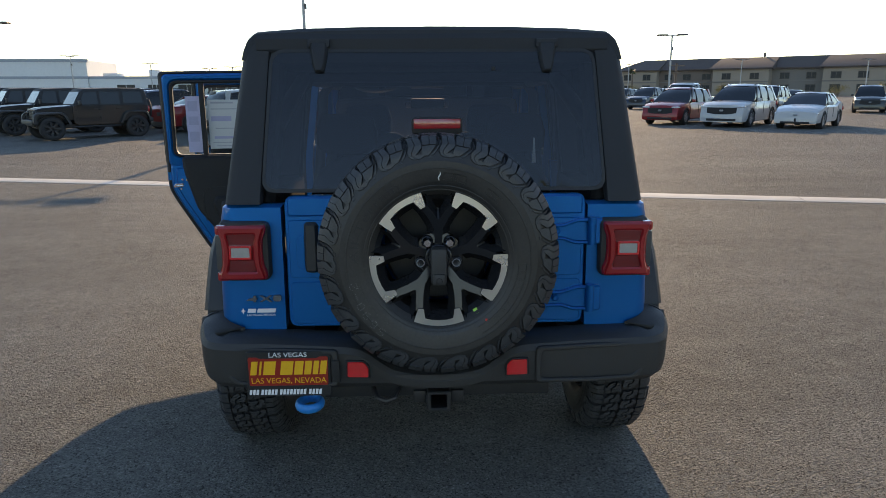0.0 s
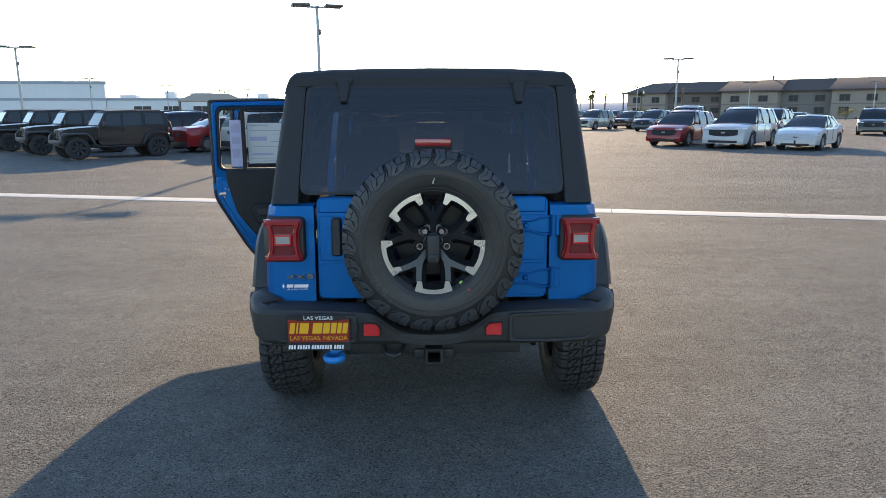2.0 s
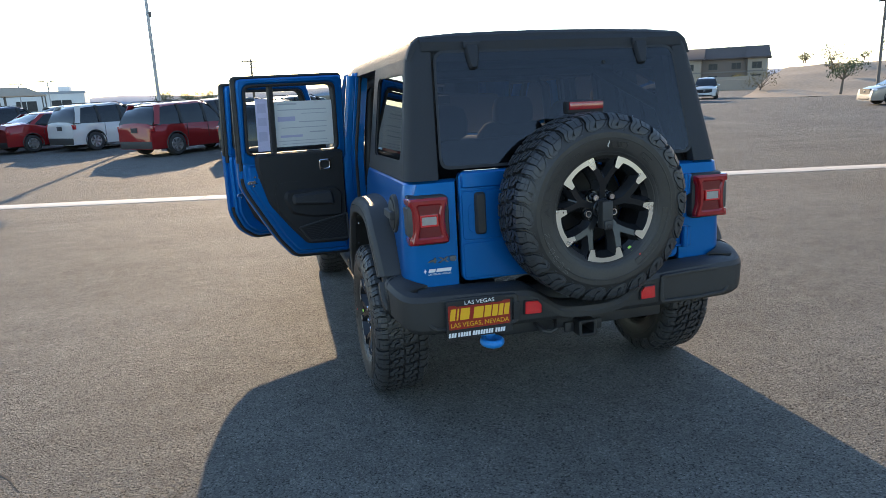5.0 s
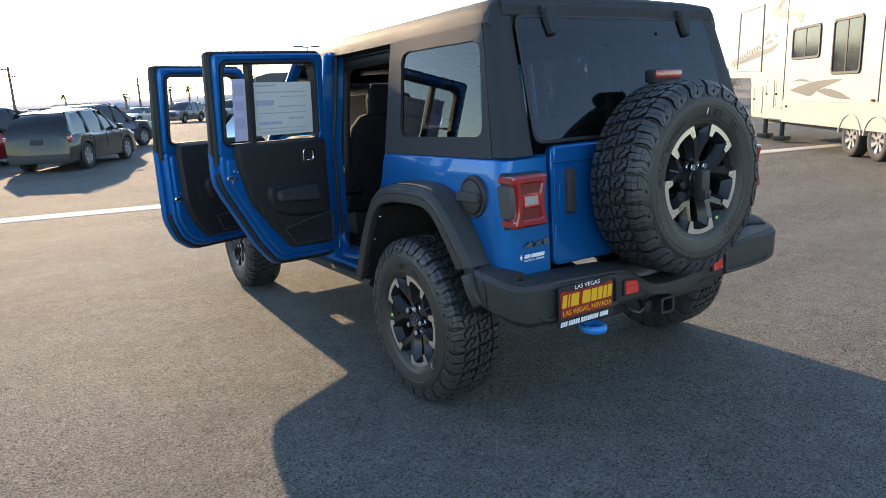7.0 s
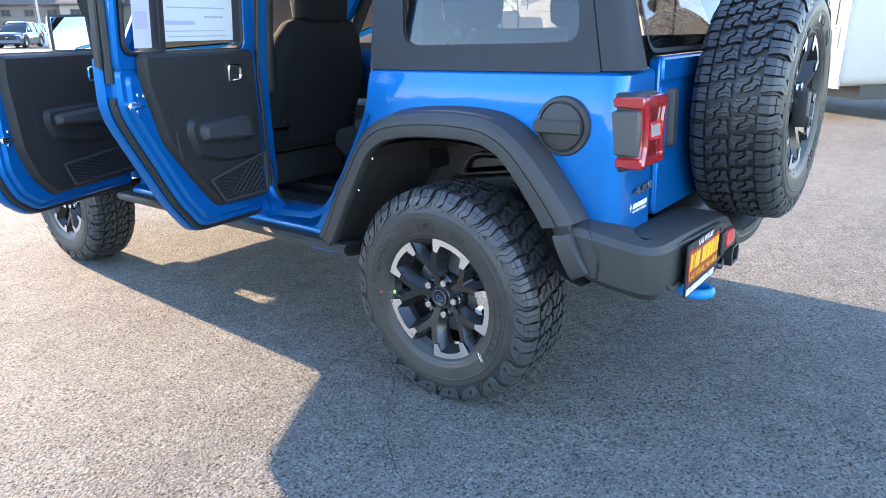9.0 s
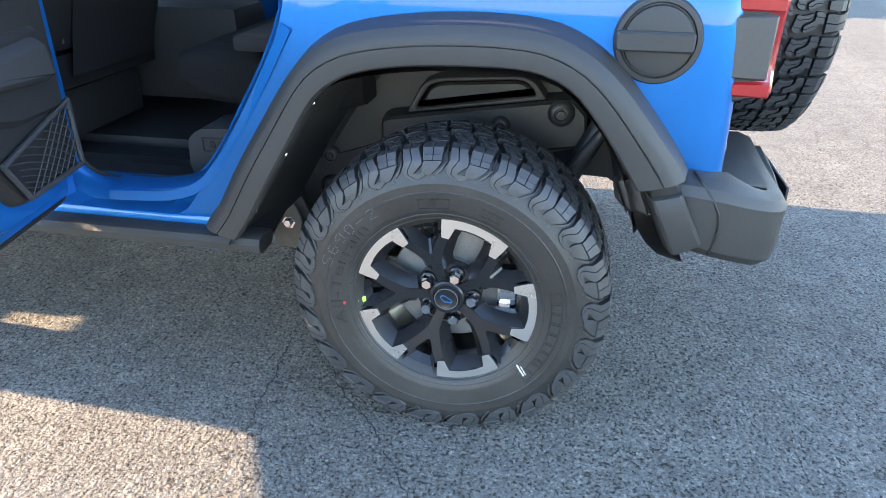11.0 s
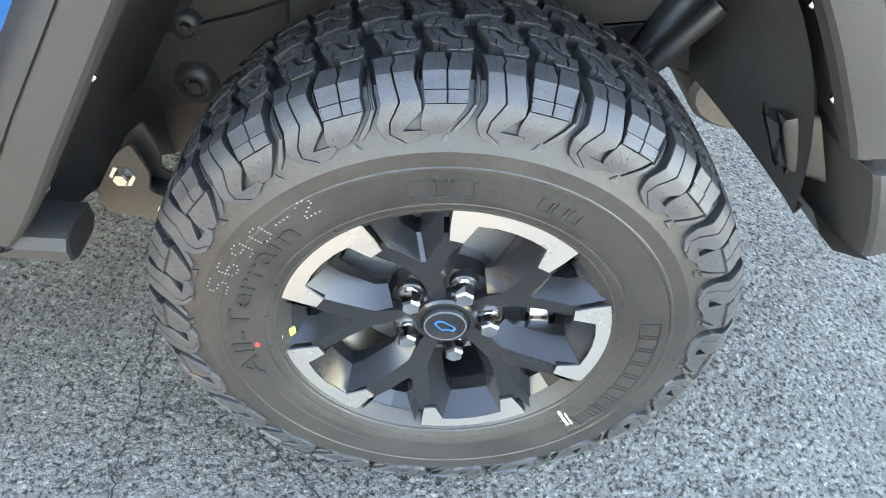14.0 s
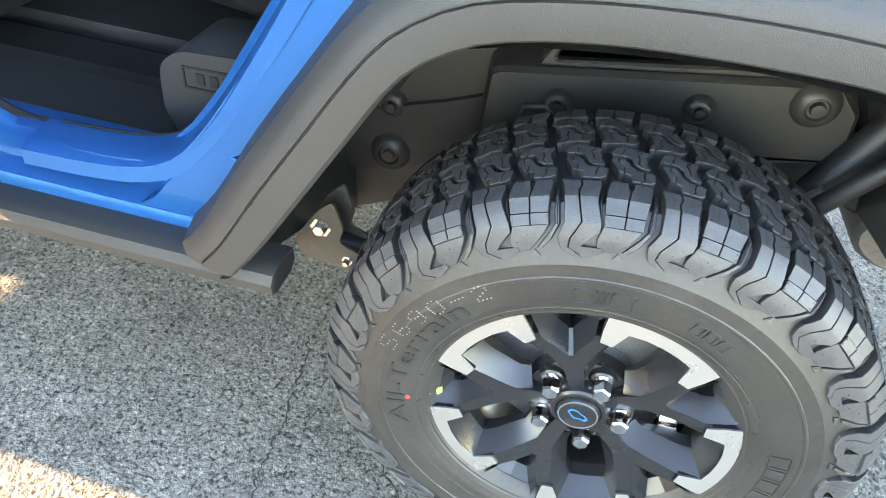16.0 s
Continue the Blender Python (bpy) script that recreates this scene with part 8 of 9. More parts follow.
        for poly in ([(-0.14, 1.235), (0.52, 1.235), (0.30, 1.70), (-0.14, 1.70)], [(-0.92, 1.235), (-0.24, 1.235), (-0.24, 1.70), (-0.92, 1.70)], [(-1.78, 1.27), (-1.06, 1.27), (-1.06, 1.70), (-1.74, 1.70)]):
            bm = bmesh.new()
            prism(bm, round_poly(poly, 0.035, 3), tilt, 0.770, 0.782, 0.003)
            part("window", bm, M_CARGLASS, root)
        bm = bmesh.new()
        box(bm, (s * 0.92, 0.52, 1.30), (0.20, 0.10, 0.19), 0.035)
        box(bm, (s * 0.80, 0.54, 1.24), (0.12, 0.05, 0.05), 0.015)
        part("door_mirror", bm, M_PLASTIC, root)
        bm = bmesh.new()
        box(bm, (s * 0.70, -1.965, 1.04), (0.17, 0.08, 0.22), 0.02)
        part("tail_lamp", bm, M_RED, root)
        bm = bmesh.new()
        tube(bm, [(s * 0.80, -0.86, 0.46), (s * 0.86, -0.80, 0.45), (s * 0.86, 0.72, 0.45), (s * 0.80, 0.80, 0.46)], 0.035, 8)
        part("side_step", bm, M_FRAME, root)
    # hard top with the windscreen frame
    bm = bmesh.new()
    rows = []
    for yy, zz in ((0.70, 1.20), (0.52, 1.50), (0.38, 1.74), (0.30, 1.805), (-0.60, 1.835), (-1.70, 1.825), (-1.86, 1.79), (-1.93, 1.60), (-1.95, 1.20)):
        a = 0.772 - 0.17 * (zz - 1.2)
        rows.append([(-0.772, yy, 1.19), (-a, yy, max(1.192, zz - 0.05)), (-a + 0.04, yy, max(1.195, zz - 0.012)), (0, yy, zz + 0.012), (a - 0.04, yy, max(1.195, zz - 0.012)), (a, yy, max(1.192, zz - 0.05)), (0.772, yy, 1.19)])
    loft(bm, rows)
    part("hard_top", bm, M_TOP, root, angle=30)
    for y0, z0, y1, z1, a0, a1, o in ((0.665, 1.26, 0.405, 1.70, 0.66, 0.60, 1), (-1.947, 1.27, -1.90, 1.70, 0.64, 0.58, -1)):
        bm = bmesh.new()
        rows = [[(x_, yy + o * e, zz) for x_, yy, zz in ((-a0, y0, z0), (a0, y0, z0), (a1, y1, z1), (-a1, y1, z1))] for e in (-0.01, 0.012)]
        loft(bm, rows)
        part("windscreen" if o > 0 else "rear_window", bm, M_CARGLASS, root)
    bm = bmesh.new()
    box(bm, (0, 2.02, 0.63), (1.62, 0.20, 0.17), 0.05)
    box(bm, (0, 1.93, 0.60), (1.10, 0.20, 0.24), 0.04)
    part("front_bumper", bm, M_PLASTIC, root)
    bm = bmesh.new()
    box(bm, (0, -2.02, 0.64), (1.66, 0.18, 0.17), 0.05)
    part("rear_bumper", bm, M_PLASTIC, root)
    bm = bmesh.new()
    box(bm, (0, 0, 0.47), (1.10, 3.7, 0.14), 0.03)
    part("underbody", bm, M_FRAME, root)
    bm = bmesh.new()
    lathe(bm, [(0.0, 0.10), (0.22, 0.10), (0.26, 0.13), (0.36, 0.13), (0.405, 0.09), (0.405, -0.09), (0.3, -0.12)], 28, lambda r, a, w: (r * math.cos(a), -2.12 - w, 1.03 + r * math.sin(a)))
    part("spare_wheel", bm, M_TYRE_FAR, root)
    return root


ROW_B = 46.0          # noses away to the right
for k in range(4):
    off_road_car("black boxy off-road car with black flares in a row", -12.65 - 2.75 * k, 23.5 + 2.5 * k, 229.0, "black off-road cars")
parked_car("charcoal_suv", "charcoal family SUV with alloy wheels, tail towards the lane", "dark", -0.72, 19.85, 30.0, L=4.35, W=1.82, H=1.60)
parked_car("red_suv", "dark red SUV parked tail towards the lane", "red", -3.55, 21.9, ROW_B, L=4.5, W=1.85, H=1.68)
parked_car("white_suv", "small boxy white SUV parked tail towards the lane", "white", -6.9, 26.3, ROW_B, L=4.2, W=1.80, H=1.70)
parked_car("red_sedan", "dark red saloon parked beside a white SUV", "red", -9.2, 27.3, ROW_B, L=4.6, W=1.84, H=1.45, kind="sedan", wheel_r=0.33)
for x, y, c, kd, hh in ((-11.4, 29.8, "navy", "suv", 1.7), (-13.8, 32.6, "dark", "suv", 1.74), (-9.0, 33.5, "silver", "suv", 1.7), (-5.4, 32.0, "dark", "suv", 1.66), (-2.6, 29.0, "black", "suv", 1.7), (0.6, 26.4, "navy", "suv", 1.66), (-16.6, 35.8, "grey", "suv", 1.7)):
    parked_car("parked_suv", {"navy": "navy blue SUV in the second row", "dark": "charcoal SUV in the second row", "silver": "silver SUV in the second row", "black": "black SUV in the second row", "grey": "grey SUV in the second row"}[c], c, x, y, ROW_B, H=hh)
# far row that faces the viewer
for x, y, c, kd, hh in ((4.6, 66.5, "white", "sedan", 1.46), (8.0, 63.6, "white", "sedan", 1.46), (11.2, 60.8, "grey", "suv", 1.74), (14.6, 57.4, "silver", "suv", 1.74), (18.6, 53.2, "navy", "suv", 1.70), (1.4, 69.5, "silver", "suv", 1.7), (-2.0, 72.5, "dark", "suv", 1.7)):
    parked_car("parked_car", {"white": "white saloon in the far row", "grey": "grey SUV in the far row", "silver": "silver SUV in the far row", "navy": "dark blue SUV in the far row", "dark": "charcoal SUV in the far row"}[c], c, x, y, 221.0, H=hh, kind=kd, L=4.7)
parked_car("white_suv", "large white family SUV with a dark grille, nose to the lane", "white", 14.46, 27.77, 221.4, L=5.15, W=1.98, H=1.79, wheel_r=0.37)
parked_car("white_sedan", "white saloon with a wide dark grille, nose to the lane", "white", 16.75, 26.1, 222.5, L=4.62, W=1.78, H=1.44, kind="sedan", wheel_r=0.33)
parked_car("red_crossover", "dark red crossover with a roof rail beside a white SUV", "red", 12.5, 30.0, 221.0, L=4.8, W=1.86, H=1.66)
parked_car("white_pickup", "white pickup truck parked behind other cars", "white", 15.6, 37.4, 221.0, L=5.6, W=1.98, H=1.92, kind="pickup", wheel_r=0.39)
parked_car("dark_suv", "charcoal SUV with bright headlamps", "dark", 30.2, 42.6, 212.0, L=4.6, W=1.9, H=1.75)
parked_car("navy_suv", "navy SUV behind a white saloon", "navy", 22.8, 41.8, 221.0, L=4.9, W=1.93, H=1.76)
parked_car("white_suv", "white SUV with dark lower trim at the end of the row", "white", 36.0, 47.6, 219.0, L=4.8, W=1.9, H=1.72)
parked_car("silver_sedan", "silver saloon in the back row", "silver", 27.5, 47.5, 219.0, L=4.7, W=1.84, H=1.46, kind="sedan")
parked_car("silver_van", "silver family van parked below a scrubby bank", "silver", 30.9, 23.6, -64.0, L=5.15, W=1.99, H=1.75, kind="van")
for x, y, c in ((22.6, 60.4, "white"), (25.6, 62.8, "silver"), (19.0, 61.6, "dark"), (24.0, 110.0, "white"), (31.0, 112.0, "red"), (34.5, 96.0, "navy"), (41.0, 101.0, "silver")):
    parked_car("distant_car", {"white": "white car far across the lot", "silver": "silver car far across the lot", "dark": "dark car far across the lot", "red": "red car far across the lot", "navy": "blue SUV far across the lot"}[c], c, x, y, 221.0, H=1.6)

# ---------------------------------------------------------------- trailers
M_RV = surface("cream_fibreglass", (0.46, 0.43, 0.375), rough=0.38, vary=0.05, scale=(0.8, 30.0), coat=0.1)
M_RVTRIM = surface("beige_moulding", (0.39, 0.37, 0.33), rough=0.4, vary=0.08)
M_RVGREY = surface("grey_decal", (0.085, 0.08, 0.076), rough=0.4, vary=0.12)
M_RVRED = surface("faded_red_decal", (0.24, 0.085, 0.075), rough=0.45, vary=0.2)
M_DARKPANE = surface("dark_trailer_pane", (0.02, 0.023, 0.026), rough=0.12, vary=0.1, spec=0.4)
rv_p, rv_d = Vector((11.15, 3.61)), Vector((0.632, 0.775)).normalized()
rv_n = Vector((-rv_d.y, rv_d.x))        # towards the blue car
rv_g = ground_z(11.5, 4.0)
rv = thing("travel_trailer", "long cream travel trailer with swirling decals on three axles", "trailer")


def rvp(s, z, w):
    q = rv_p + rv_d * s + rv_n * w
    return (q.x, q.y, z)


prof = round_poly([(-4.45, 0.47), (7.15, 0.40), (7.25, 1.48), (9.35, 1.50), (9.55, 2.0), (9.40, 3.0), (8.7, 3.82), (7.6, 3.95), (-4.45, 3.95)], 0.16, 4)
bm = bmesh.new()
prism(bm, prof, rvp, -2.45, 0.0, 0.05, bottom=True)
part("shell", bm, M_RV, rv, angle=30)
bm = bmesh.new()
prism(bm, [(-4.43, 0.45), (4.72, 0.40), (4.72, 0.92), (-4.43, 0.97)], rvp, -0.02, 0.015, 0.006)
prism(bm, [(-4.43, 0.965), (4.72, 0.915), (4.72, 0.94), (-4.43, 0.995)], rvp, -0.02, 0.022, 0.006)
part("skirt", bm, M_RVTRIM, rv)
bm = bmesh.new()
frame_plate(bm, round_poly([(6.42, 1.66), (8.62, 1.72), (8.50, 3.45), (6.42, 3.45)], 0.03, 3), round_poly([(6.48, 1.72), (8.55, 1.78), (8.43, 3.38), (6.48, 3.38)], 0.03, 3), rvp, -0.01, 0.03, 0.01)
part("slide_out_edge", bm, M_RV, rv)
bm = bmesh.new()
prism(bm, [(6.40, 1.66), (6.46, 1.66), (6.46, 3.4), (6.40, 3.4)], rvp, 0.0, 0.012)
part("slide_out_seal", bm, M_SEAL, rv)
for s0, z0, s1, z1 in ((2.70, 1.88, 4.30, 2.62), (0.78, 1.50, 2.08, 2.62), (-3.0, 1.9, -1.6, 2.6)):
    bm = bmesh.new()
    frame_plate(bm, rounded(s0, z0, s1, z1, 0.10), rounded(s0 + 0.06, z0 + 0.06, s1 - 0.06, z1 - 0.06, 0.07), rvp, -0.02, 0.03, 0.008)
    w = part("window", bm, M_TRIM, rv, "dark framed trailer window")
    bm = bmesh.new()
    prism(bm, rounded(s0 + 0.05, z0 + 0.05, s1 - 0.05, z1 - 0.05, 0.07), rvp, -0.01, 0.012)
    part("pane", bm, M_DARKPANE, w)
    bm = bmesh.new()
    m = (s0 + s1) / 2
    prism(bm, [(m - 0.02, z0 + 0.05), (m + 0.02, z0 + 0.05), (m + 0.02, z1 - 0.05), (m - 0.02, z1 - 0.05)], rvp, 0.01, 0.02)
    part("mullion", bm, M_TRIM, w)
for s0, z0, s1, z1 in ((4.72, 0.72, 5.22, 1.44), (5.34, 0.72, 5.94, 1.44), (4.1, 0.62, 4.5, 0.95), (-4.3, 0.62, -3.0, 1.3), (6.2, 0.55, 6.9, 1.3)):
    bm = bmesh.new()
    frame_plate(bm, rounded(s0, z0, s1, z1, 0.06), rounded(s0 + 0.035, z0 + 0.035, s1 - 0.035, z1 - 0.035, 0.04), rvp, -0.01, 0.018, 0.004)
    prism(bm, rounded(s0 + 0.045, z0 + 0.045, s1 - 0.045, z1 - 0.045, 0.04), rvp, -0.01, 0.012)
    hp = part("locker_door", bm, M_RV, rv)
    bm = bmesh.new()
    box(bm, rvp(s1 - 0.09, (z0 + z1) / 2, 0.02), (0.05, 0.05, 0.05), 0.01)
    part("lock", bm, M_SEAL, hp)
for s in (4.72, 0.02, -4.2):
    bm = bmesh.new()
    prism(bm, [(s - 0.012, 0.95), (s + 0.012, 0.95), (s + 0.012, 3.9), (s - 0.012, 3.9)], rvp, 0.0, 0.012)
    part("panel_joint", bm, M_SEAL, rv)


def band(upper, lower, material):
    """A flat decal between two curved edges."""
    bm = bmesh.new()
    grid(bm, [[rvp(s, z, 0.006) for s, z in spline(edge, 30)] for edge in (upper, lower)])
    part("decal", bm, material, rv)


# swoosh over the window
band([(3.9, 3.52), (4.9, 3.46), (5.6, 3.30), (5.84, 3.16), (5.54, 3.01), (4.97, 2.92), (4.25, 2.90), (3.89, 2.69)], [(4.2, 3.46), (4.78, 3.37), (5.15, 3.27), (5.24, 3.20), (5.15, 3.13), (4.61, 3.06), (3.9, 2.97), (3.70, 2.86)], M_RVGREY)
band([(4.1, 3.475), (4.8, 3.42), (5.30, 3.30), (5.45, 3.20)], [(4.15, 3.455), (4.76, 3.39), (5.18, 3.28), (5.26, 3.20)], M_RVRED)
# blade under a chain, with a ragged head
band([(8.9, 1.88), (8.13, 2.03), (6.9, 2.19), (5.95, 2.26), (5.25, 2.36)], [(8.88, 1.875), (7.8, 1.96), (6.4, 2.09), (5.64, 2.16), (5.24, 2.33)], M_RVGREY)
for k in range(13):
    f = k / 12
    cs_, cz_ = 9.05 + (6.55 - 9.05) * f, 1.95 + 0.38 * f
    bm = bmesh.new()
    oval = lambda a, b: [(cs_ + a * math.cos(t) - 0.25 * b * math.sin(t), cz_ + b * math.sin(t) + 0.06 * math.cos(t)) for t in [2 * math.pi * q / 14 for q in range(14)]]
    frame_plate(bm, oval(0.155, 0.066), oval(0.105, 0.036), rvp, 0.002, 0.006)
    part("decal", bm, M_RVGREY, rv)
for up_, lo_ in (([(6.33, 2.52), (6.1, 2.60), (5.9, 2.66)], [(6.25, 2.46), (6.05, 2.50), (5.85, 2.60)]), ([(5.62, 2.62), (5.45, 2.58), (5.26, 2.50)], [(5.56, 2.52), (5.42, 2.49), (5.27, 2.49)]), ([(6.2, 2.40), (5.9, 2.46), (5.65, 2.44)], [(6.15, 2.35), (5.9, 2.38), (5.62, 2.38)])):
    band(up_, lo_, M_RVGREY)
# chevron swirl beside the lockers
band([(4.23, 1.38), (3.8, 1.43), (3.4, 1.42), (3.1, 1.37)], [(4.2, 1.375), (3.8, 1.385), (3.4, 1.37), (3.12, 1.365)], M_RVGREY)
band([(4.31, 1.18), (3.6, 1.29), (3.0, 1.36), (2.3, 1.40), (1.5, 1.41)], [(4.28, 1.165), (3.7, 1.10), (3.08, 1.05), (2.6, 1.20), (1.6, 1.38)], M_RVGREY)
band([(2.75, 1.17), (2.3, 1.22), (1.7, 1.16), (1.1, 1.02)], [(2.7, 1.15), (2.3, 1.08), (1.8, 1.02), (1.12, 1.00)], M_RVGREY)
# the same blade and chain towards the tail
band([(-0.29, 1.81), (-0.76, 1.70), (-1.5, 1.645), (-2.1, 1.66), (-2.7, 1.61), (-3.5, 1.50), (-4.3, 1.47)], [(-0.30, 1.80), (-0.80, 1.64), (-1.47, 1.585), (-2.14, 1.61), (-2.7, 1.55), (-3.5, 1.44), (-4.3, 1.44)], M_RVGREY)
band([(-1.6, 1.63), (-2.2, 1.645), (-2.8, 1.585), (-3.6, 1.475)], [(-1.6, 1.61), (-2.2, 1.615), (-2.8, 1.555), (-3.6, 1.445)], M_RVRED)
for up_, lo_ in (([(-0.30, 1.86), (-0.5, 1.98), (-0.76, 2.04)], [(-0.34, 1.84), (-0.55, 1.90), (-0.72, 1.98)]), ([(-0.9, 1.88), (-1.2, 1.99), (-1.55, 1.92)], [(-0.92, 1.86), (-1.2, 1.91), (-1.50, 1.88)]), ([(-0.6, 1.84), (-0.9, 1.86), (-1.1, 1.82)], [(-0.6, 1.81), (-0.9, 1.79), (-1.1, 1.80)]), ([(-1.2, 2.10), (-1.4, 2.06), (-1.6, 1.97)], [(-1.22, 2.07), (-1.4, 2.01), (-1.58, 1.95)])):
    band(up_, lo_, M_RVGREY)
for k in range(12):
    cs_, cz_ = -1.80 - 0.22 * k, 1.80 - 0.016 * k
    bm = bmesh.new()
    frame_plate(bm, oval(0.15, 0.062), oval(0.10, 0.034), rvp, 0.002, 0.006)
    part("decal", bm, M_RVGREY, rv)
for k, s in enumerate((1.02, -0.04, -1.12)):
    r = 0.40
    bm = bmesh.new()
    q = rvp(s, rv_g + r - 0.005, -0.13)
    m = Matrix.Translation(q) @ Matrix.Rotation(math.atan2(-rv_n.y, -rv_n.x), 4, "Z")
    tyre, rim = far_wheel(0.40, 0.24)
    w = new("wheel", rim)
    w.parent, w.matrix_basis = rv, m
    t = new("tyre", tyre)
    t.parent = w
    bm = bmesh.new()
    rows = []
    for i in range(15):
        a = radians(8 + 164 * i / 14)
        rows.append([rvp(s + 0.50 * math.cos(a), rv_g + 0.40 + 0.47 * math.sin(a), w2) for w2 in (-0.3, 0.0, 0.03)] + [rvp(s + 0.46 * math.cos(a), rv_g + 0.40 + 0.43 * math.sin(a), w2) for w2 in (0.03, 0.0, -0.3)])
    loft(bm, rows)
    part("mudguard", bm, M_RVTRIM, rv)
bm = bmesh.new()
prism(bm, [(-1.7, 0.15), (1.6, 0.15), (1.6, 0.85), (-1.7, 0.85)], rvp, -0.32, -0.28)
prism(bm, [(-4.4, 0.28), (7.0, 0.28), (7.0, 0.48), (-4.4, 0.48)], rvp, -2.2, -0.4, bottom=True)
part("underframe", bm, M_FRAME, rv)
for s in (5.35, 6.6):
    bm = bmesh.new()
    box(bm, rvp(s, (rv_g + 0.45) / 2, -0.25), (0.09, 0.09, 0.45 - rv_g), 0.01)
    box(bm, rvp(s, rv_g + 0.06, -0.25), (0.32, 0.32, 0.12), 0.02)
    part("landing_leg", bm, M_FRAME, rv)
bm = bmesh.new()
box(bm, rvp(0.18, 1.0, 0.02), (0.06, 0.06, 0.05), 0.01)
part("marker_lamp", bm, surface("amber_lens", (0.6, 0.2, 0.05), rough=0.2, vary=0.1), rv)

# white box trailer, tail towards the lot
bt = thing("box_trailer", "white box trailer tail with round stickers and a red lamp", "trailer", m=pose(18.6, -1.1, ground_z(18.6, -1.1), rz=6))
bm = bmesh.new()
box(bm, (4.0, 0, 2.15), (8.0, 2.45, 2.9), 0.05)
part("box_body", bm, M_RV, bt)
bm = bmesh.new()
box(bm, (-0.03, 0, 0.72), (0.10, 2.5, 0.16), 0.02)
for yy in (-0.75, 0.0, 0.75):
    box(bm, (-0.05, yy, 0.80), (0.10, 0.16, 0.30), 0.02)
part("ramp_hinge_bar", bm, M_ALLOY, bt)
bm = bmesh.new()
for yy in (-1.22, 1.22):
    box(bm, (-0.02, yy, 2.1), (0.06, 0.06, 2.9), 0.01)
part("corner_trim", bm, M_ALLOY, bt)
stick = [(-0.8, 1.25, (0.6, 0.1, 0.1)), (-0.35, 1.35, (0.1, 0.2, 0.5)), (0.1, 1.22, (0.15, 0.15, 0.16)), (0.45, 1.3, (0.55, 0.12, 0.1)), (0.8, 1.24, (0.1, 0.25, 0.55)), (0.2, 1.62, (0.6, 0.35, 0.05)), (-0.5, 1.75, (0.5, 0.2, 0.2)), (-0.1, 1.55, (0.2, 0.2, 0.2))]
for k, (yy, zz, c) in enumerate(stick):
    bm = bmesh.new()
    lathe(bm, [(0.0, 0.004), (0.095, 0.004), (0.10, 0.0)], 20, lambda r, a, w: (-w, yy + r * math.cos(a), zz + r * math.sin(a)))
    part("sticker", bm, surface("sticker_print", c, rough=0.5, vary=0.3, scale=(20.0, 60.0)), bt)
bm = bmesh.new()
box(bm, (-0.06, 0.55, 0.46), (0.06, 0.34, 0.14), 0.02)
part("tail_lamp", bm, M_RED, bt)
bm = bmesh.new()
box(bm, (-0.06, -0.7, 0.48), (0.03, 0.32, 0.17), 0.01)
part("number_plate", bm, M_PAPER, bt)
bm = bmesh.new()
box(bm, (4.0, 0, 0.55), (7.8, 1.9, 0.2), 0.02)
part("underframe", bm, M_FRAME, bt)
for s in SIDES:
    for xx in (3.6, 4.5):
        tyre, rim = far_wheel(0.37, 0.24)
        w = new("wheel", rim)
        w.parent, w.matrix_basis = bt, pose(xx, s * 1.12, 0.365, rz=90 if s < 0 else -90)
        t = new("tyre", tyre)
        t.parent = w

# ---------------------------------------------------------------- lamps, buildings, plants, distance
M_POLE = surface("galvanised_pole", (0.34, 0.34, 0.34), rough=0.5, metal=0.4, vary=0.15)
M_POLEDK = surface("bronze_pole", (0.10, 0.09, 0.085), rough=0.5, metal=0.3, vary=0.15)
M_WOOD = surface("weathered_pole_wood", (0.14, 0.10, 0.075), rough=0.85, vary=0.3, scale=(4.0, 40.0))
M_STUCCO = surface("tan_stucco", (0.30, 0.25, 0.20), rough=0.9, vary=0.1, scale=(0.3, 12.0))
M_STUCCO2 = surface("brown_stucco", (0.165, 0.13, 0.108), rough=0.9, vary=0.1, scale=(0.3, 12.0))
M_STUCCO3 = surface("grey_stucco", (0.19, 0.17, 0.15), rough=0.9, vary=0.1, scale=(0.3, 12.0))
M_ROOF = surface("brown_roof_tile", (0.085, 0.066, 0.058), rough=0.85, vary=0.2, scale=(0.5, 6.0))
M_WBLD = surface("white_wall_panel", (0.62, 0.62, 0.61), rough=0.7, vary=0.06, scale=(0.1, 3.0))
M_WBLD2 = surface("grey_wall_band", (0.30, 0.32, 0.35), rough=0.7, vary=0.08)
M_CANOPY = surface("tan_canopy_cloth", (0.38, 0.30, 0.22), rough=0.9, vary=0.1)
M_BARK = surface("palm_bark", (0.15, 0.115, 0.085), rough=0.95, vary=0.3, scale=(2.0, 20.0))
M_LEAF = surface("dark_green_leaf", (0.050, 0.075, 0.028), rough=0.6, vary=0.4, scale=(2.0, 12.0))
M_LEAFY = surface("dry_yellow_leaf", (0.20, 0.15, 0.045), rough=0.7, vary=0.4, scale=(2.0, 12.0))
M_SCRUB = surface("dry_scrub", (0.16, 0.125, 0.065), rough=0.9, vary=0.4, scale=(1.0, 8.0))
M_DIRT = surface("tan_desert_dirt", (0.30, 0.24, 0.175), rough=0.95, vary=0.25, scale=(0.2, 4.0), bump=0.6, bump_scale=8.0)
M_MOUNT = surface("haze_tinted_mountain", (0.34, 0.36, 0.40), rough=1.0, vary=0.12, scale=(0.01, 0.1))
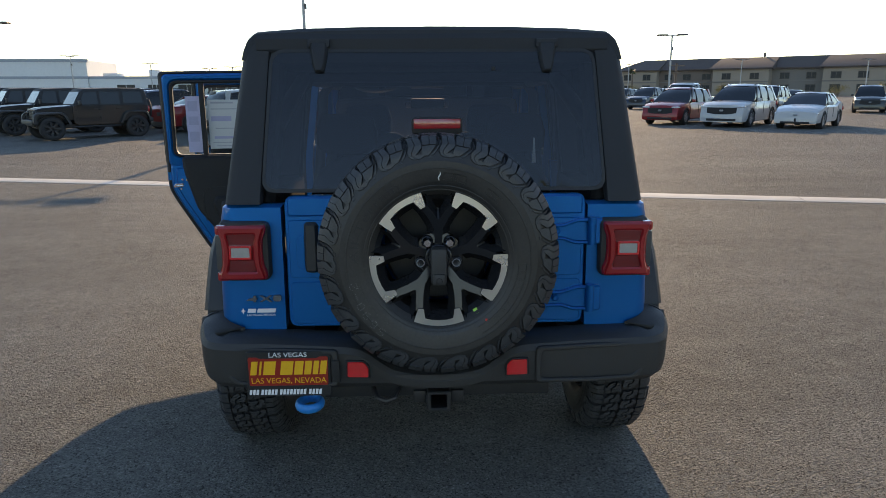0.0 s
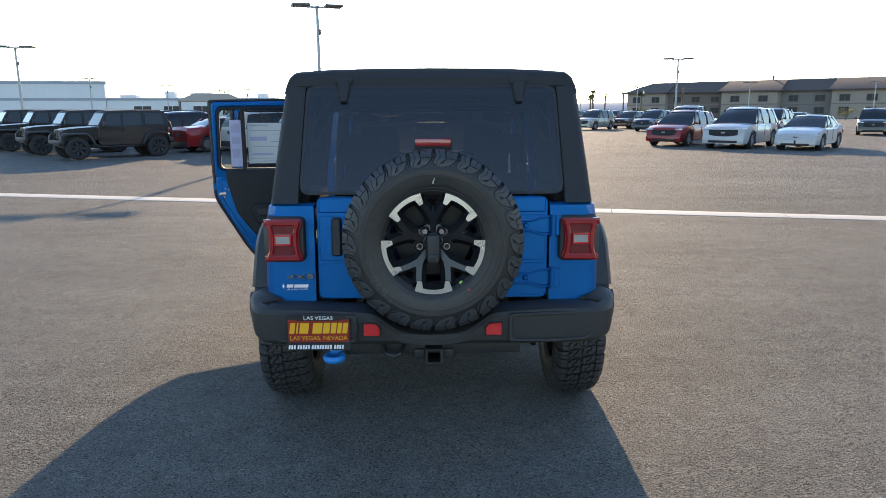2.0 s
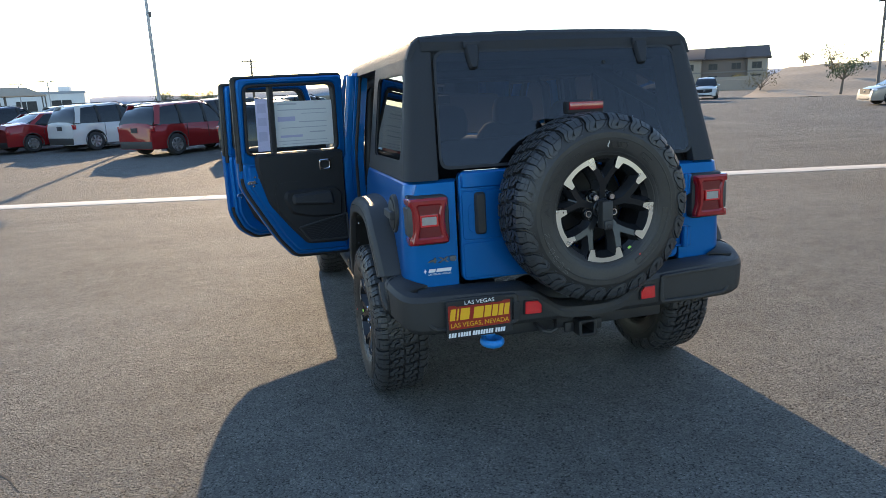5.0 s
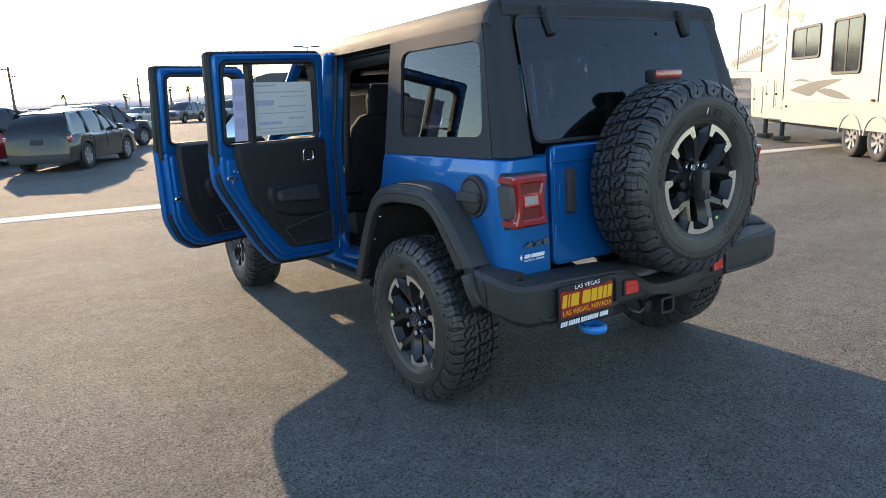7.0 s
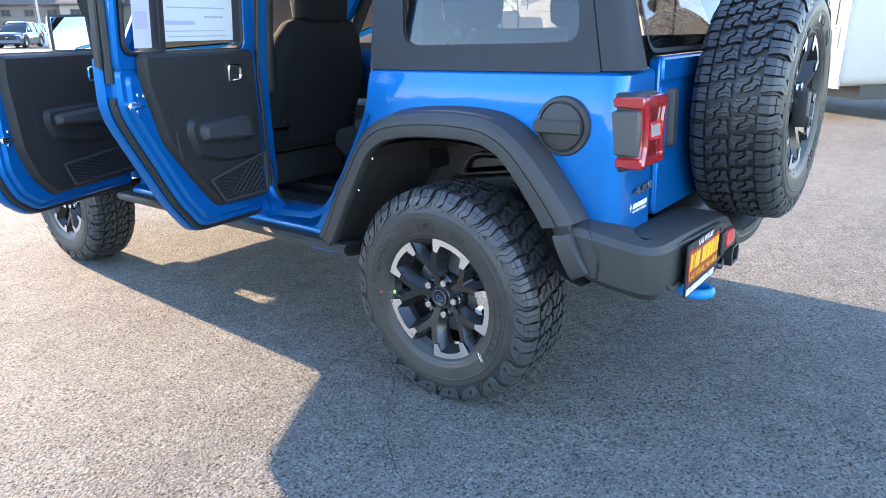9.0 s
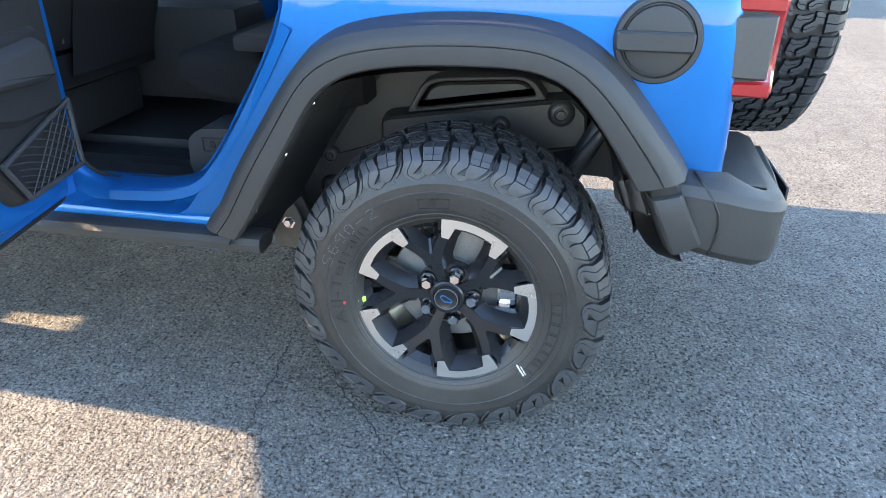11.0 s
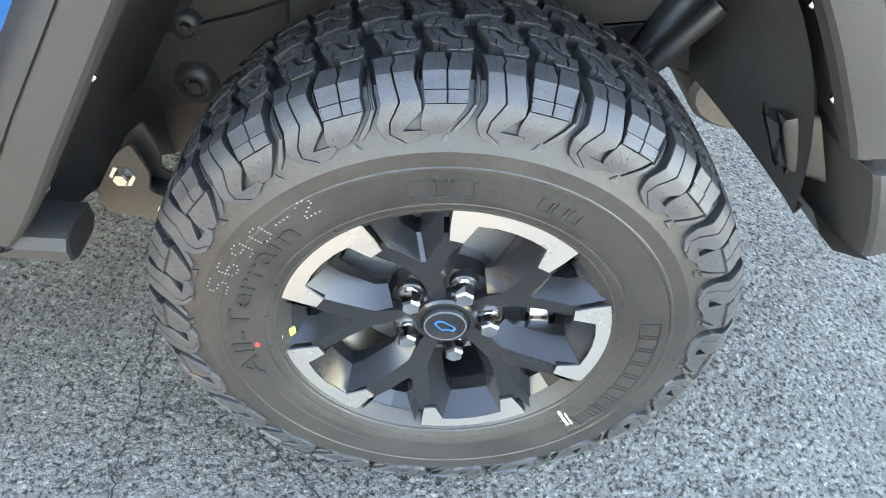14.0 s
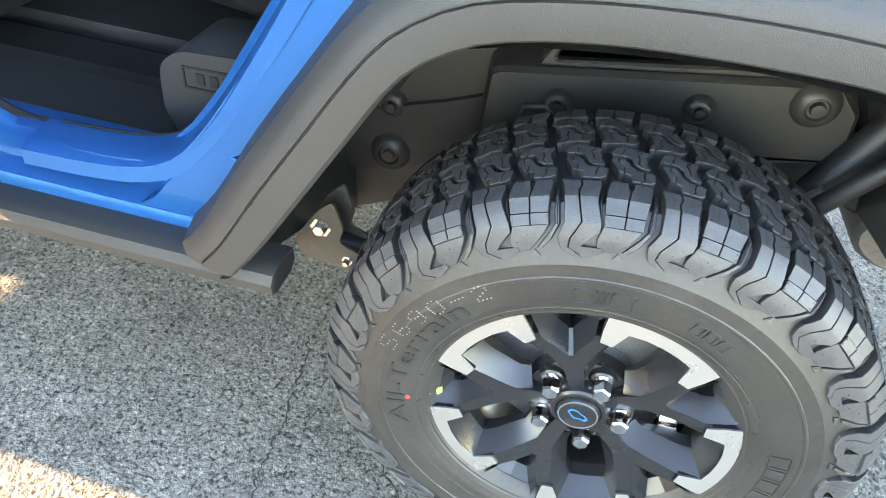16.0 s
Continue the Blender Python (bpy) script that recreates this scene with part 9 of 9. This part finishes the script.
M_BLOCK = surface("tan_block_wall", (0.30, 0.25, 0.20), rough=0.9, vary=0.12, scale=(0.4, 8.0))
M_DARKWIN = surface("dark_house_pane", (0.03, 0.033, 0.036), rough=0.3, vary=0.2, spec=0.25)


def lot_lamp(x, y, h, yaw=0.0, heads=4, dark=False, label="tall lot lamp with flat paired heads on a pale pole"):
    z = ground_z(x, y)
    root = thing("lot_lamp", label, "street lamp", "lot lamps", pose(x, y, z, rz=yaw))
    mt = M_POLEDK if dark else M_POLE
    bm = bmesh.new()
    rows = [[(r * math.cos(a), r * math.sin(a), zz) for a in [2 * math.pi * k / 10 for k in range(10)]] for r, zz in ((0.095, 0.0), (0.085, h * 0.3), (0.065, h))]
    loft(bm, rows)
    part("pole", bm, mt, root)
    bm = bmesh.new()
    rows = [[(r * math.cos(a), r * math.sin(a), zz) for a in [2 * math.pi * k / 14 for k in range(14)]] for r, zz in ((0.28, -0.02), (0.28, 0.55), (0.25, 0.60))]
    loft(bm, rows)
    part("concrete_base", bm, M_CONCRETE, root)
    bm = bmesh.new()
    box(bm, (0, 0, h - 0.05), (1.0, 0.10, 0.08), 0.02)
    box(bm, (0, 0, h - 0.05), (0.10, 0.8, 0.08), 0.02)
    part("cross_arm", bm, mt, root)
    places = [(-0.80, 0.22), (0.80, 0.22), (-0.80, -0.22), (0.80, -0.22)][:heads] if heads > 2 else [(-0.75, 0), (0.75, 0)][:heads]
    for px, py_ in places:
        bm = bmesh.new()
        box(bm, (px, py_, h + 0.02), (0.85, 0.36, 0.10), 0.03)
        part("lamp_head", bm, M_POLEDK, root)
    bm = bmesh.new()
    box(bm, (0.10, 0, h * 0.82), (0.10, 0.16, 0.26), 0.03)
    part("camera_box", bm, M_POLEDK, root)
    return root


lot_lamp(-5.56, 31.1, 6.75, 18)
lot_lamp(21.3, 56.0, 6.0, -10)
lot_lamp(-28.6, 45.0, 6.1, 10)
lot_lamp(-46.5, 92.0, 6.2, 0)
lot_lamp(-44.0, 113.0, 6.0, 0)
lot_lamp(54.0, 113.0, 6.2, 20)
lot_lamp(34.6, 29.5, 5.7, 20, heads=4, dark=True)
lot_lamp(37.0, 120.0, 5.8, 30)
lot_lamp(62.0, 92.0, 5.4, 30)
lot_lamp(29.0, 130.0, 5.6, 10, heads=2)
lot_lamp(-33.0, 108.0, 5.0, 0, heads=2)
lot_lamp(-26.0, 95.0, 4.8, 0, heads=2)


def power_pole(x, y, h, yaw):
    root = thing("power_pole", "weathered wooden power pole with a cross arm", "pole", "power poles", pose(x, y, ground_z(x, y), rz=yaw))
    bm = bmesh.new()
    tube(bm, [(0, 0, 0), (0.05, 0, h)], [0.16, 0.10], 10)
    part("pole", bm, M_WOOD, root)
    for z, w in ((h - 0.25, 2.2), (h - 1.0, 1.2)):
        bm = bmesh.new()
        box(bm, (0.04, 0, z), (w, 0.12, 0.12), 0.01)
        part("cross_arm", bm, M_WOOD, root)


power_pole(-1.0, 81.0, 6.1, 10)
power_pole(13.5, 96.0, 5.2, 40)
power_pole(27.0, 70.0, 4.2, 20)


def windows_on(parent, put, rows_, rim=None):
    """Framed panes with sills, set into a wall."""
    for a, z, w, h in rows_:
        bm = bmesh.new()
        frame_plate(bm, rounded(a, z, a + w, z + h, 0.02, 1), rounded(a + 0.09, z + 0.09, a + w - 0.09, z + h - 0.09, 0.02, 1), put, -0.05, 0.09, 0.01)
        wd = part("window", bm, rim or M_WBLD, parent)
        bm = bmesh.new()
        prism(bm, rounded(a + 0.08, z + 0.08, a + w - 0.08, z + h - 0.08, 0.02, 1), put, -0.03, 0.03)
        prism(bm, [(a + w / 2 - 0.04, z + 0.08), (a + w / 2 + 0.04, z + 0.08), (a + w / 2 + 0.04, z + h - 0.08), (a + w / 2 - 0.04, z + h - 0.08)], put, 0.02, 0.05, mat=1)
        part("pane", bm, [M_DARKWIN, rim or M_WBLD], wd)


# two-storey apartment block
M_WINBROWN = surface("brown_window_frame", (0.10, 0.085, 0.07), rough=0.5, vary=0.1)
A0, A1 = Vector((47.5, 163.0)), Vector((100.0, 116.0))
ad = (A1 - A0).normalized()
an = Vector((ad.y, -ad.x))
an = an if an.y < 0 else -an
apt = thing("apartment_block", "long two-storey tan apartment block with brown tiled hip roofs", "building")
ap = lambda a, z, w: (A0.x + ad.x * a + an.x * w, A0.y + ad.y * a + an.y * w, z)
AL = (A1 - A0).length
secs, a, k = [], 0.0, 0
while a < AL:
    wdt = (9.5, 13.0, 11.5, 10.0, 14.0, 9.0)[k % 6]
    secs.append((a, min(a + wdt, AL), (0.0, -1.6, 0.6, -1.6, 0.4, -1.2)[k % 6], (M_STUCCO, M_STUCCO2, M_STUCCO, M_STUCCO3, M_STUCCO, M_STUCCO2)[k % 6]))
    a += wdt
    k += 1
for i, (a0, a1, off, mt) in enumerate(secs):
    bm = bmesh.new()
    prism(bm, [(a0, 0.0), (a1, 0.0), (a1, 5.6), (a0, 5.6)], ap, -12.0, off, 0.02, bottom=True)
    part("wall", bm, mt, apt)
    bm = bmesh.new()
    e = 0.7
    rows = [[ap(a0 - e, 5.45, off + e), ap(a1 + e, 5.45, off + e), ap(a1 + e, 5.45, -12.7), ap(a0 - e, 5.45, -12.7)], [ap(a0 - e, 5.7, off + e), ap(a1 + e, 5.7, off + e), ap(a1 + e, 5.7, -12.7), ap(a0 - e, 5.7, -12.7)], [ap(a0 + (4.0 if i == 0 else -0.2), 8.05, -5.4), ap(a1 + 0.2, 8.05, -5.4), ap(a1 + 0.2, 8.05, -6.4), ap(a0 + (4.0 if i == 0 else -0.2), 8.05, -6.4)]]
    loft(bm, rows)
    part("roof", bm, M_ROOF, apt, angle=20)
    n = max(1, int((a1 - a0) / 4.2))
    pw = (a1 - a0) / n
    put = lambda u, v, w, off=off: ap(u, v, off + w)
    windows_on(apt, put, [(a0 + pw * (j + 0.5) - 0.95, zz, 1.9, 1.35) for j in range(n) for zz in (3.35, 0.9)], M_WINBROWN)
    bm = bmesh.new()
    prism(bm, [(a0, 2.75), (a1, 2.75), (a1, 3.0), (a0, 3.0)], put, -0.02, 0.10, 0.02)
    part("storey_band", bm, M_STUCCO3, apt)
bm = bmesh.new()
tube(bm, [ap(31, 8.0, -6), ap(31, 9.0, -6)], 0.22, 10)
part("vent_pipe", bm, M_POLEDK, apt)

# long low white dealership building
wb = thing("dealership_building", "long low white dealership building with roof units", "building")
D0, D1 = Vector((-90.0, 118.0)), Vector((-30.0, 128.0))
dd = (D1 - D0).normalized()
dn = Vector((dd.y, -dd.x))
dp = lambda a, z, w: (D0.x + dd.x * a + dn.x * w, D0.y + dd.y * a + dn.y * w, z)
bm = bmesh.new()
prism(bm, [(0, 0), (31.5, 0), (31.5, 7.0), (0, 7.0)], dp, -20, 0.4, 0.03, bottom=True)
part("tall_hall", bm, M_WBLD, wb)
bm = bmesh.new()
prism(bm, [(31.5, 0), (62, 0), (62, 4.1), (31.5, 4.1)], dp, -20, 0, 0.03, bottom=True)
part("low_wing", bm, M_WBLD, wb)
for a0, a1, z0, z1, o in ((-0.2, 31.7, 6.6, 7.15, 0.5), (31.5, 62.2, 3.75, 4.2, 0.12), (0, 31.6, 3.75, 4.2, 0.5)):
    bm = bmesh.new()
    prism(bm, [(a0, z0), (a1, z0), (a1, z1), (a0, z1)], dp, -0.3, o, 0.02)
    part("wall_band", bm, M_WBLD2, wb)
for a0, w, h in ((33, 3.0, 0.7), (41, 1.7, 1.3), (45.5, 4.0, 1.1), (58, 1.8, 1.0), (6, 5, 0.8)):
    bm = bmesh.new()
    z = 4.1 if a0 > 30 else 7.0
    box(bm, dp(a0 + w / 2, z + h / 2, -5), (w, 2.2, h), 0.08)
    part("roof_unit", bm, M_WBLD, wb)
windows_on(wb, lambda u, v, w: dp(u, v, w), [(36 + 5.2 * k, 0.9, 3.2, 1.9) for k in range(5)])

# shade canopy
cn = thing("shade_canopy", "tan cloth shade canopy on slim posts", "canopy", m=pose(-32.0, 98.0, 0, rz=18))
bm = bmesh.new()
rows = [[(-4.6, -3, 3.1), (4.6, -3, 3.1), (4.6, 3, 3.1), (-4.6, 3, 3.1)], [(-4.6, -3, 3.2), (4.6, -3, 3.2), (4.6, 3, 3.2), (-4.6, 3, 3.2)], [(-2.4, -0.3, 4.3), (2.4, -0.3, 4.3), (2.4, 0.3, 4.3), (-2.4, 0.3, 4.3)]]
loft(bm, rows)
part("cloth", bm, M_CANOPY, cn, angle=20)
for x_ in (-4.4, 0, 4.4):
    for y_ in (-2.8, 2.8):
        bm = bmesh.new()
        tube(bm, [(x_, y_, 0), (x_, y_, 3.15)], 0.08, 8)
        part("post", bm, M_POLEDK, cn)

# block wall along the far edge and to the right
for p, q, h in (((-28, 135), (46, 158), 1.6), ((60, 88), (110, 60), 1.8), ((62, 40), (60, 86), 1.4)):
    p, q = Vector(p), Vector(q)
    d = (q - p).normalized()
    n = Vector((-d.y, d.x))
    bm = bmesh.new()
    ln = (q - p).length
    put = lambda u, v, w: (p.x + d.x * u + n.x * w, p.y + d.y * u + n.y * w, v)
    prism(bm, [(0, 0), (ln, 0), (ln, h), (0, h)], put, -0.1, 0.1, 0.02, bottom=True)
    tagged(finish("block_wall", bm, M_BLOCK), "low tan block wall at the edge of the lot", "wall", "block walls")


def palm(x, y, h, seed, fronds=26):
    rnd = random.Random(seed)
    root = thing("palm_tree", "tall fan palm with a shaggy green crown", "palm tree", "palms", pose(x, y, ground_z(x, y)))
    bm = bmesh.new()
    lean = (rnd.random() - 0.5) * 0.5
    tube(bm, [(0, 0, 0), (lean * 0.3, 0, h * 0.4), (lean, 0, h)], [0.24, 0.18, 0.15], 8)
    part("trunk", bm, M_BARK, root)
    bm = bmesh.new()
    for k in range(fronds):
        a, el = rnd.random() * 6.283, -0.5 + 1.75 * rnd.random()
        ln = (0.75 + 0.35 * rnd.random()) * (1.1 if h > 5 else 0.9)
        d = Vector((math.cos(a) * math.cos(el), math.sin(a) * math.cos(el), math.sin(el)))
        base = Vector((lean, 0, h)) + d * 0.1
        tip = base + d * ln + Vector((0, 0, -0.28 * ln))
        side = d.cross(Vector((0, 0, 1))).normalized()
        for j in range(7):
            f = (j - 3) / 3
            e = base + (tip - base) * (1.0 - 0.18 * abs(f)) + side * f * 0.42 * ln + Vector((0, 0, -0.10 * abs(f)))
            m_ = base + (e - base) * 0.55
            w = (e - base).cross(side).normalized() * 0.02 + side * 0.035
            bm.faces.new([bm.verts.new(v) for v in (base, m_ + w, e, m_ - w)])
    part("crown", bm, M_LEAF, root, angle=180)


for k, (x, y, h) in enumerate(((19.0, 118, 3.9), (22.5, 121, 4.3), (25.0, 119, 4.1), (28.5, 117, 4.6), (16.0, 125, 3.4), (43, 150, 5.6), (40, 155, 5.0), (47, 150, 5.2), (36.5, 152, 4.6), (9.0, 150, 4.0), (30.5, 128, 4.0), (-5.4, -30, 12.2), (-3.4, -33, 11.6), (-2.6, -34, 11.4), (-13, -30, 10.0))):
    palm(x, y, h, 40 + k)


def bushy(name, label, x, y, size, seed, leaf, trunk_h=0.4, n=900, flat=0.75, z=None, group="shrubs"):
    """A small tree or shrub: forked limbs and a loose crown of small leaves."""
    rnd = random.Random(seed)
    z = ground_z(x, y) if z is None else z
    root = thing(name, label, "tree" if trunk_h > 1 else "shrub", group, pose(x, y, z, rz=rnd.random() * 360))
    bm = bmesh.new()
    blobs = []
    tube(bm, [(0, 0, -0.1), (0.05 * size, 0, trunk_h)], [0.07 * size ** 0.5, 0.05 * size ** 0.5], 7)
    for k in range(9):
        a, r = k * 2.4, size * (0.25 + 0.45 * rnd.random())
        tip = Vector((math.cos(a) * r, math.sin(a) * r, trunk_h + size * flat * (0.25 + 0.75 * rnd.random())))
        tube(bm, [(0.05 * size, 0, trunk_h * 0.9), tuple(tip * 0.55 + Vector((0, 0, trunk_h * 0.4))), tuple(tip)], [0.035 * size ** 0.5, 0.02 * size ** 0.5, 0.008], 5)
        blobs.append((tip, size * (0.22 + 0.2 * rnd.random())))
    part("limbs", bm, M_BARK, root)
    bm = bmesh.new()
    for i in range(n):
        c, r = blobs[i % 9]
        v = Vector((rnd.gauss(0, 1), rnd.gauss(0, 1), rnd.gauss(0, 0.8)))
        v = v.normalized() * r * rnd.random() ** 0.4
        p = c + v
        q = Euler((rnd.random() * 6, rnd.random() * 6, rnd.random() * 6)).to_matrix()
        l = 0.05 * size ** 0.6 * (0.7 + 0.7 * rnd.random())
        bm.faces.new([bm.verts.new(p + q @ Vector(t) * l) for t in ((-1, 0, 0), (0, -0.45, 0), (1, 0, 0.15), (0, 0.45, 0))])
    tagged(part("crown", bm, leaf, root, angle=180), kind="stuff")
    return root


bushy("shade_tree", "broad dark shade tree beyond the parked cars", -7.5, 92, 3.2, 1, M_LEAF, 1.2, 1800, 0.45, group="far trees")
bushy("shade_tree", "broad dark shade tree beyond the parked cars", -11.5, 96, 3.4, 2, M_LEAF, 1.2, 1800, 0.45, group="far trees")
for k, (x, y, s) in enumerate(((55, 122, 2.0), (74, 104, 2.2), (80, 98, 2.4), (68, 108, 1.8), (44, 140, 2.0), (90, 90, 2.4))):
    bushy("yellow_shrub", "dry yellow shrub in front of the building", x, y, s, 10 + k, M_LEAFY, 0.4, 900)

# scrubby bank on the right
bank = bmesh.new()
rows = []
for i in range(40):
    s = i / 39
    bx, by = 36 + 30 * s, 44 - 46 * s
    row = []
    for j in range(14):
        t = j / 13
        hgt = 3.1 * (3 * t * t - 2 * t ** 3) * (0.8 + 0.3 * noise.noise(Vector((s * 6, t * 3, 0))))
        row.append((bx + 16 * t, by + 12 * t, -0.05 + hgt + 0.25 * noise.noise(Vector((bx * 0.6, t * 9, 2)))))
    rows.append(row)
grid(bank, rows)
tagged(finish("bank", bank, M_DIRT, angle=60), "tan desert bank with dry scrub", "ground", kind="structure")
rnd = random.Random(77)
for k in range(34):
    s, t = rnd.random(), 0.25 + 0.75 * rnd.random()
    x, y = 36 + 30 * s + 16 * t, 44 - 46 * s + 12 * t
    bushy("scrub_bush", "dry brown scrub bush on the bank", x, y, 0.8 + 1.0 * rnd.random(), 200 + k, (M_SCRUB, M_LEAFY, M_SCRUB, M_LEAF)[k % 4], 0.15, 420, 0.7, z=3.0 * (3 * t * t - 2 * t ** 3) - 0.15, group="scrub bushes")
bushy("mesquite_tree", "thin airy desert tree on the bank", 43.5, 34.5, 2.6, 301, M_LEAFY, 1.6, 1300, 0.7, z=0.6, group="bank trees")
bushy("mesquite_tree", "thin airy desert tree on the bank", 38.5, 36.0, 1.7, 302, M_LEAF, 1.0, 800, 0.7, z=0.3, group="bank trees")
bushy("mesquite_tree", "thin airy desert tree on the bank", 47.0, 29.5, 2.2, 303, M_SCRUB, 1.3, 900, 0.7, z=0.9, group="bank trees")
# trees behind the viewer, which the rear glass mirrors
for k, (x, y, s) in enumerate(((4.4, -16.5, 3.1), (7.5, -17.0, 3.0), (11.5, -18, 3.4), (16, -19, 3.4))):
    bushy("street_tree", "leafy street tree by the road", x, y, s, 400 + k, (M_LEAF, M_LEAFY)[k % 2], 5.2, 3000, 0.8, group="street trees")
# dirt verge behind the trailer
bm = bmesh.new()
grid(bm, [[(20.5, -14, ground_z(20.5, -14) + 0.006), (60, -14, ground_z(60, -14) + 0.03)], [(20.5, 12, ground_z(20.5, 12) + 0.006), (60, 12, ground_z(60, 12) + 0.03)]])
tagged(finish("verge", bm, M_DIRT), "bare tan dirt verge beside the lot", "ground", kind="structure")

# far mountains, with the distance haze painted into their pale bluish colour
bm = bmesh.new()
rows = []
for i in range(90):
    a = radians(-75 + 150 * i / 89)
    r = 1150
    hgt = 8 + 16 * max(0, noise.fractal(Vector((i * 0.16, 3.0, 0)), 1.0, 2.0, 5) + 0.35) * (1.4 if 55 < i < 62 else 0.8)
    rows.append([(r * math.sin(a), r * math.cos(a), -5), ((r + 40) * math.sin(a), (r + 40) * math.cos(a), hgt * 0.6), ((r + 90) * math.sin(a), (r + 90) * math.cos(a), hgt)])
grid(bm, rows)
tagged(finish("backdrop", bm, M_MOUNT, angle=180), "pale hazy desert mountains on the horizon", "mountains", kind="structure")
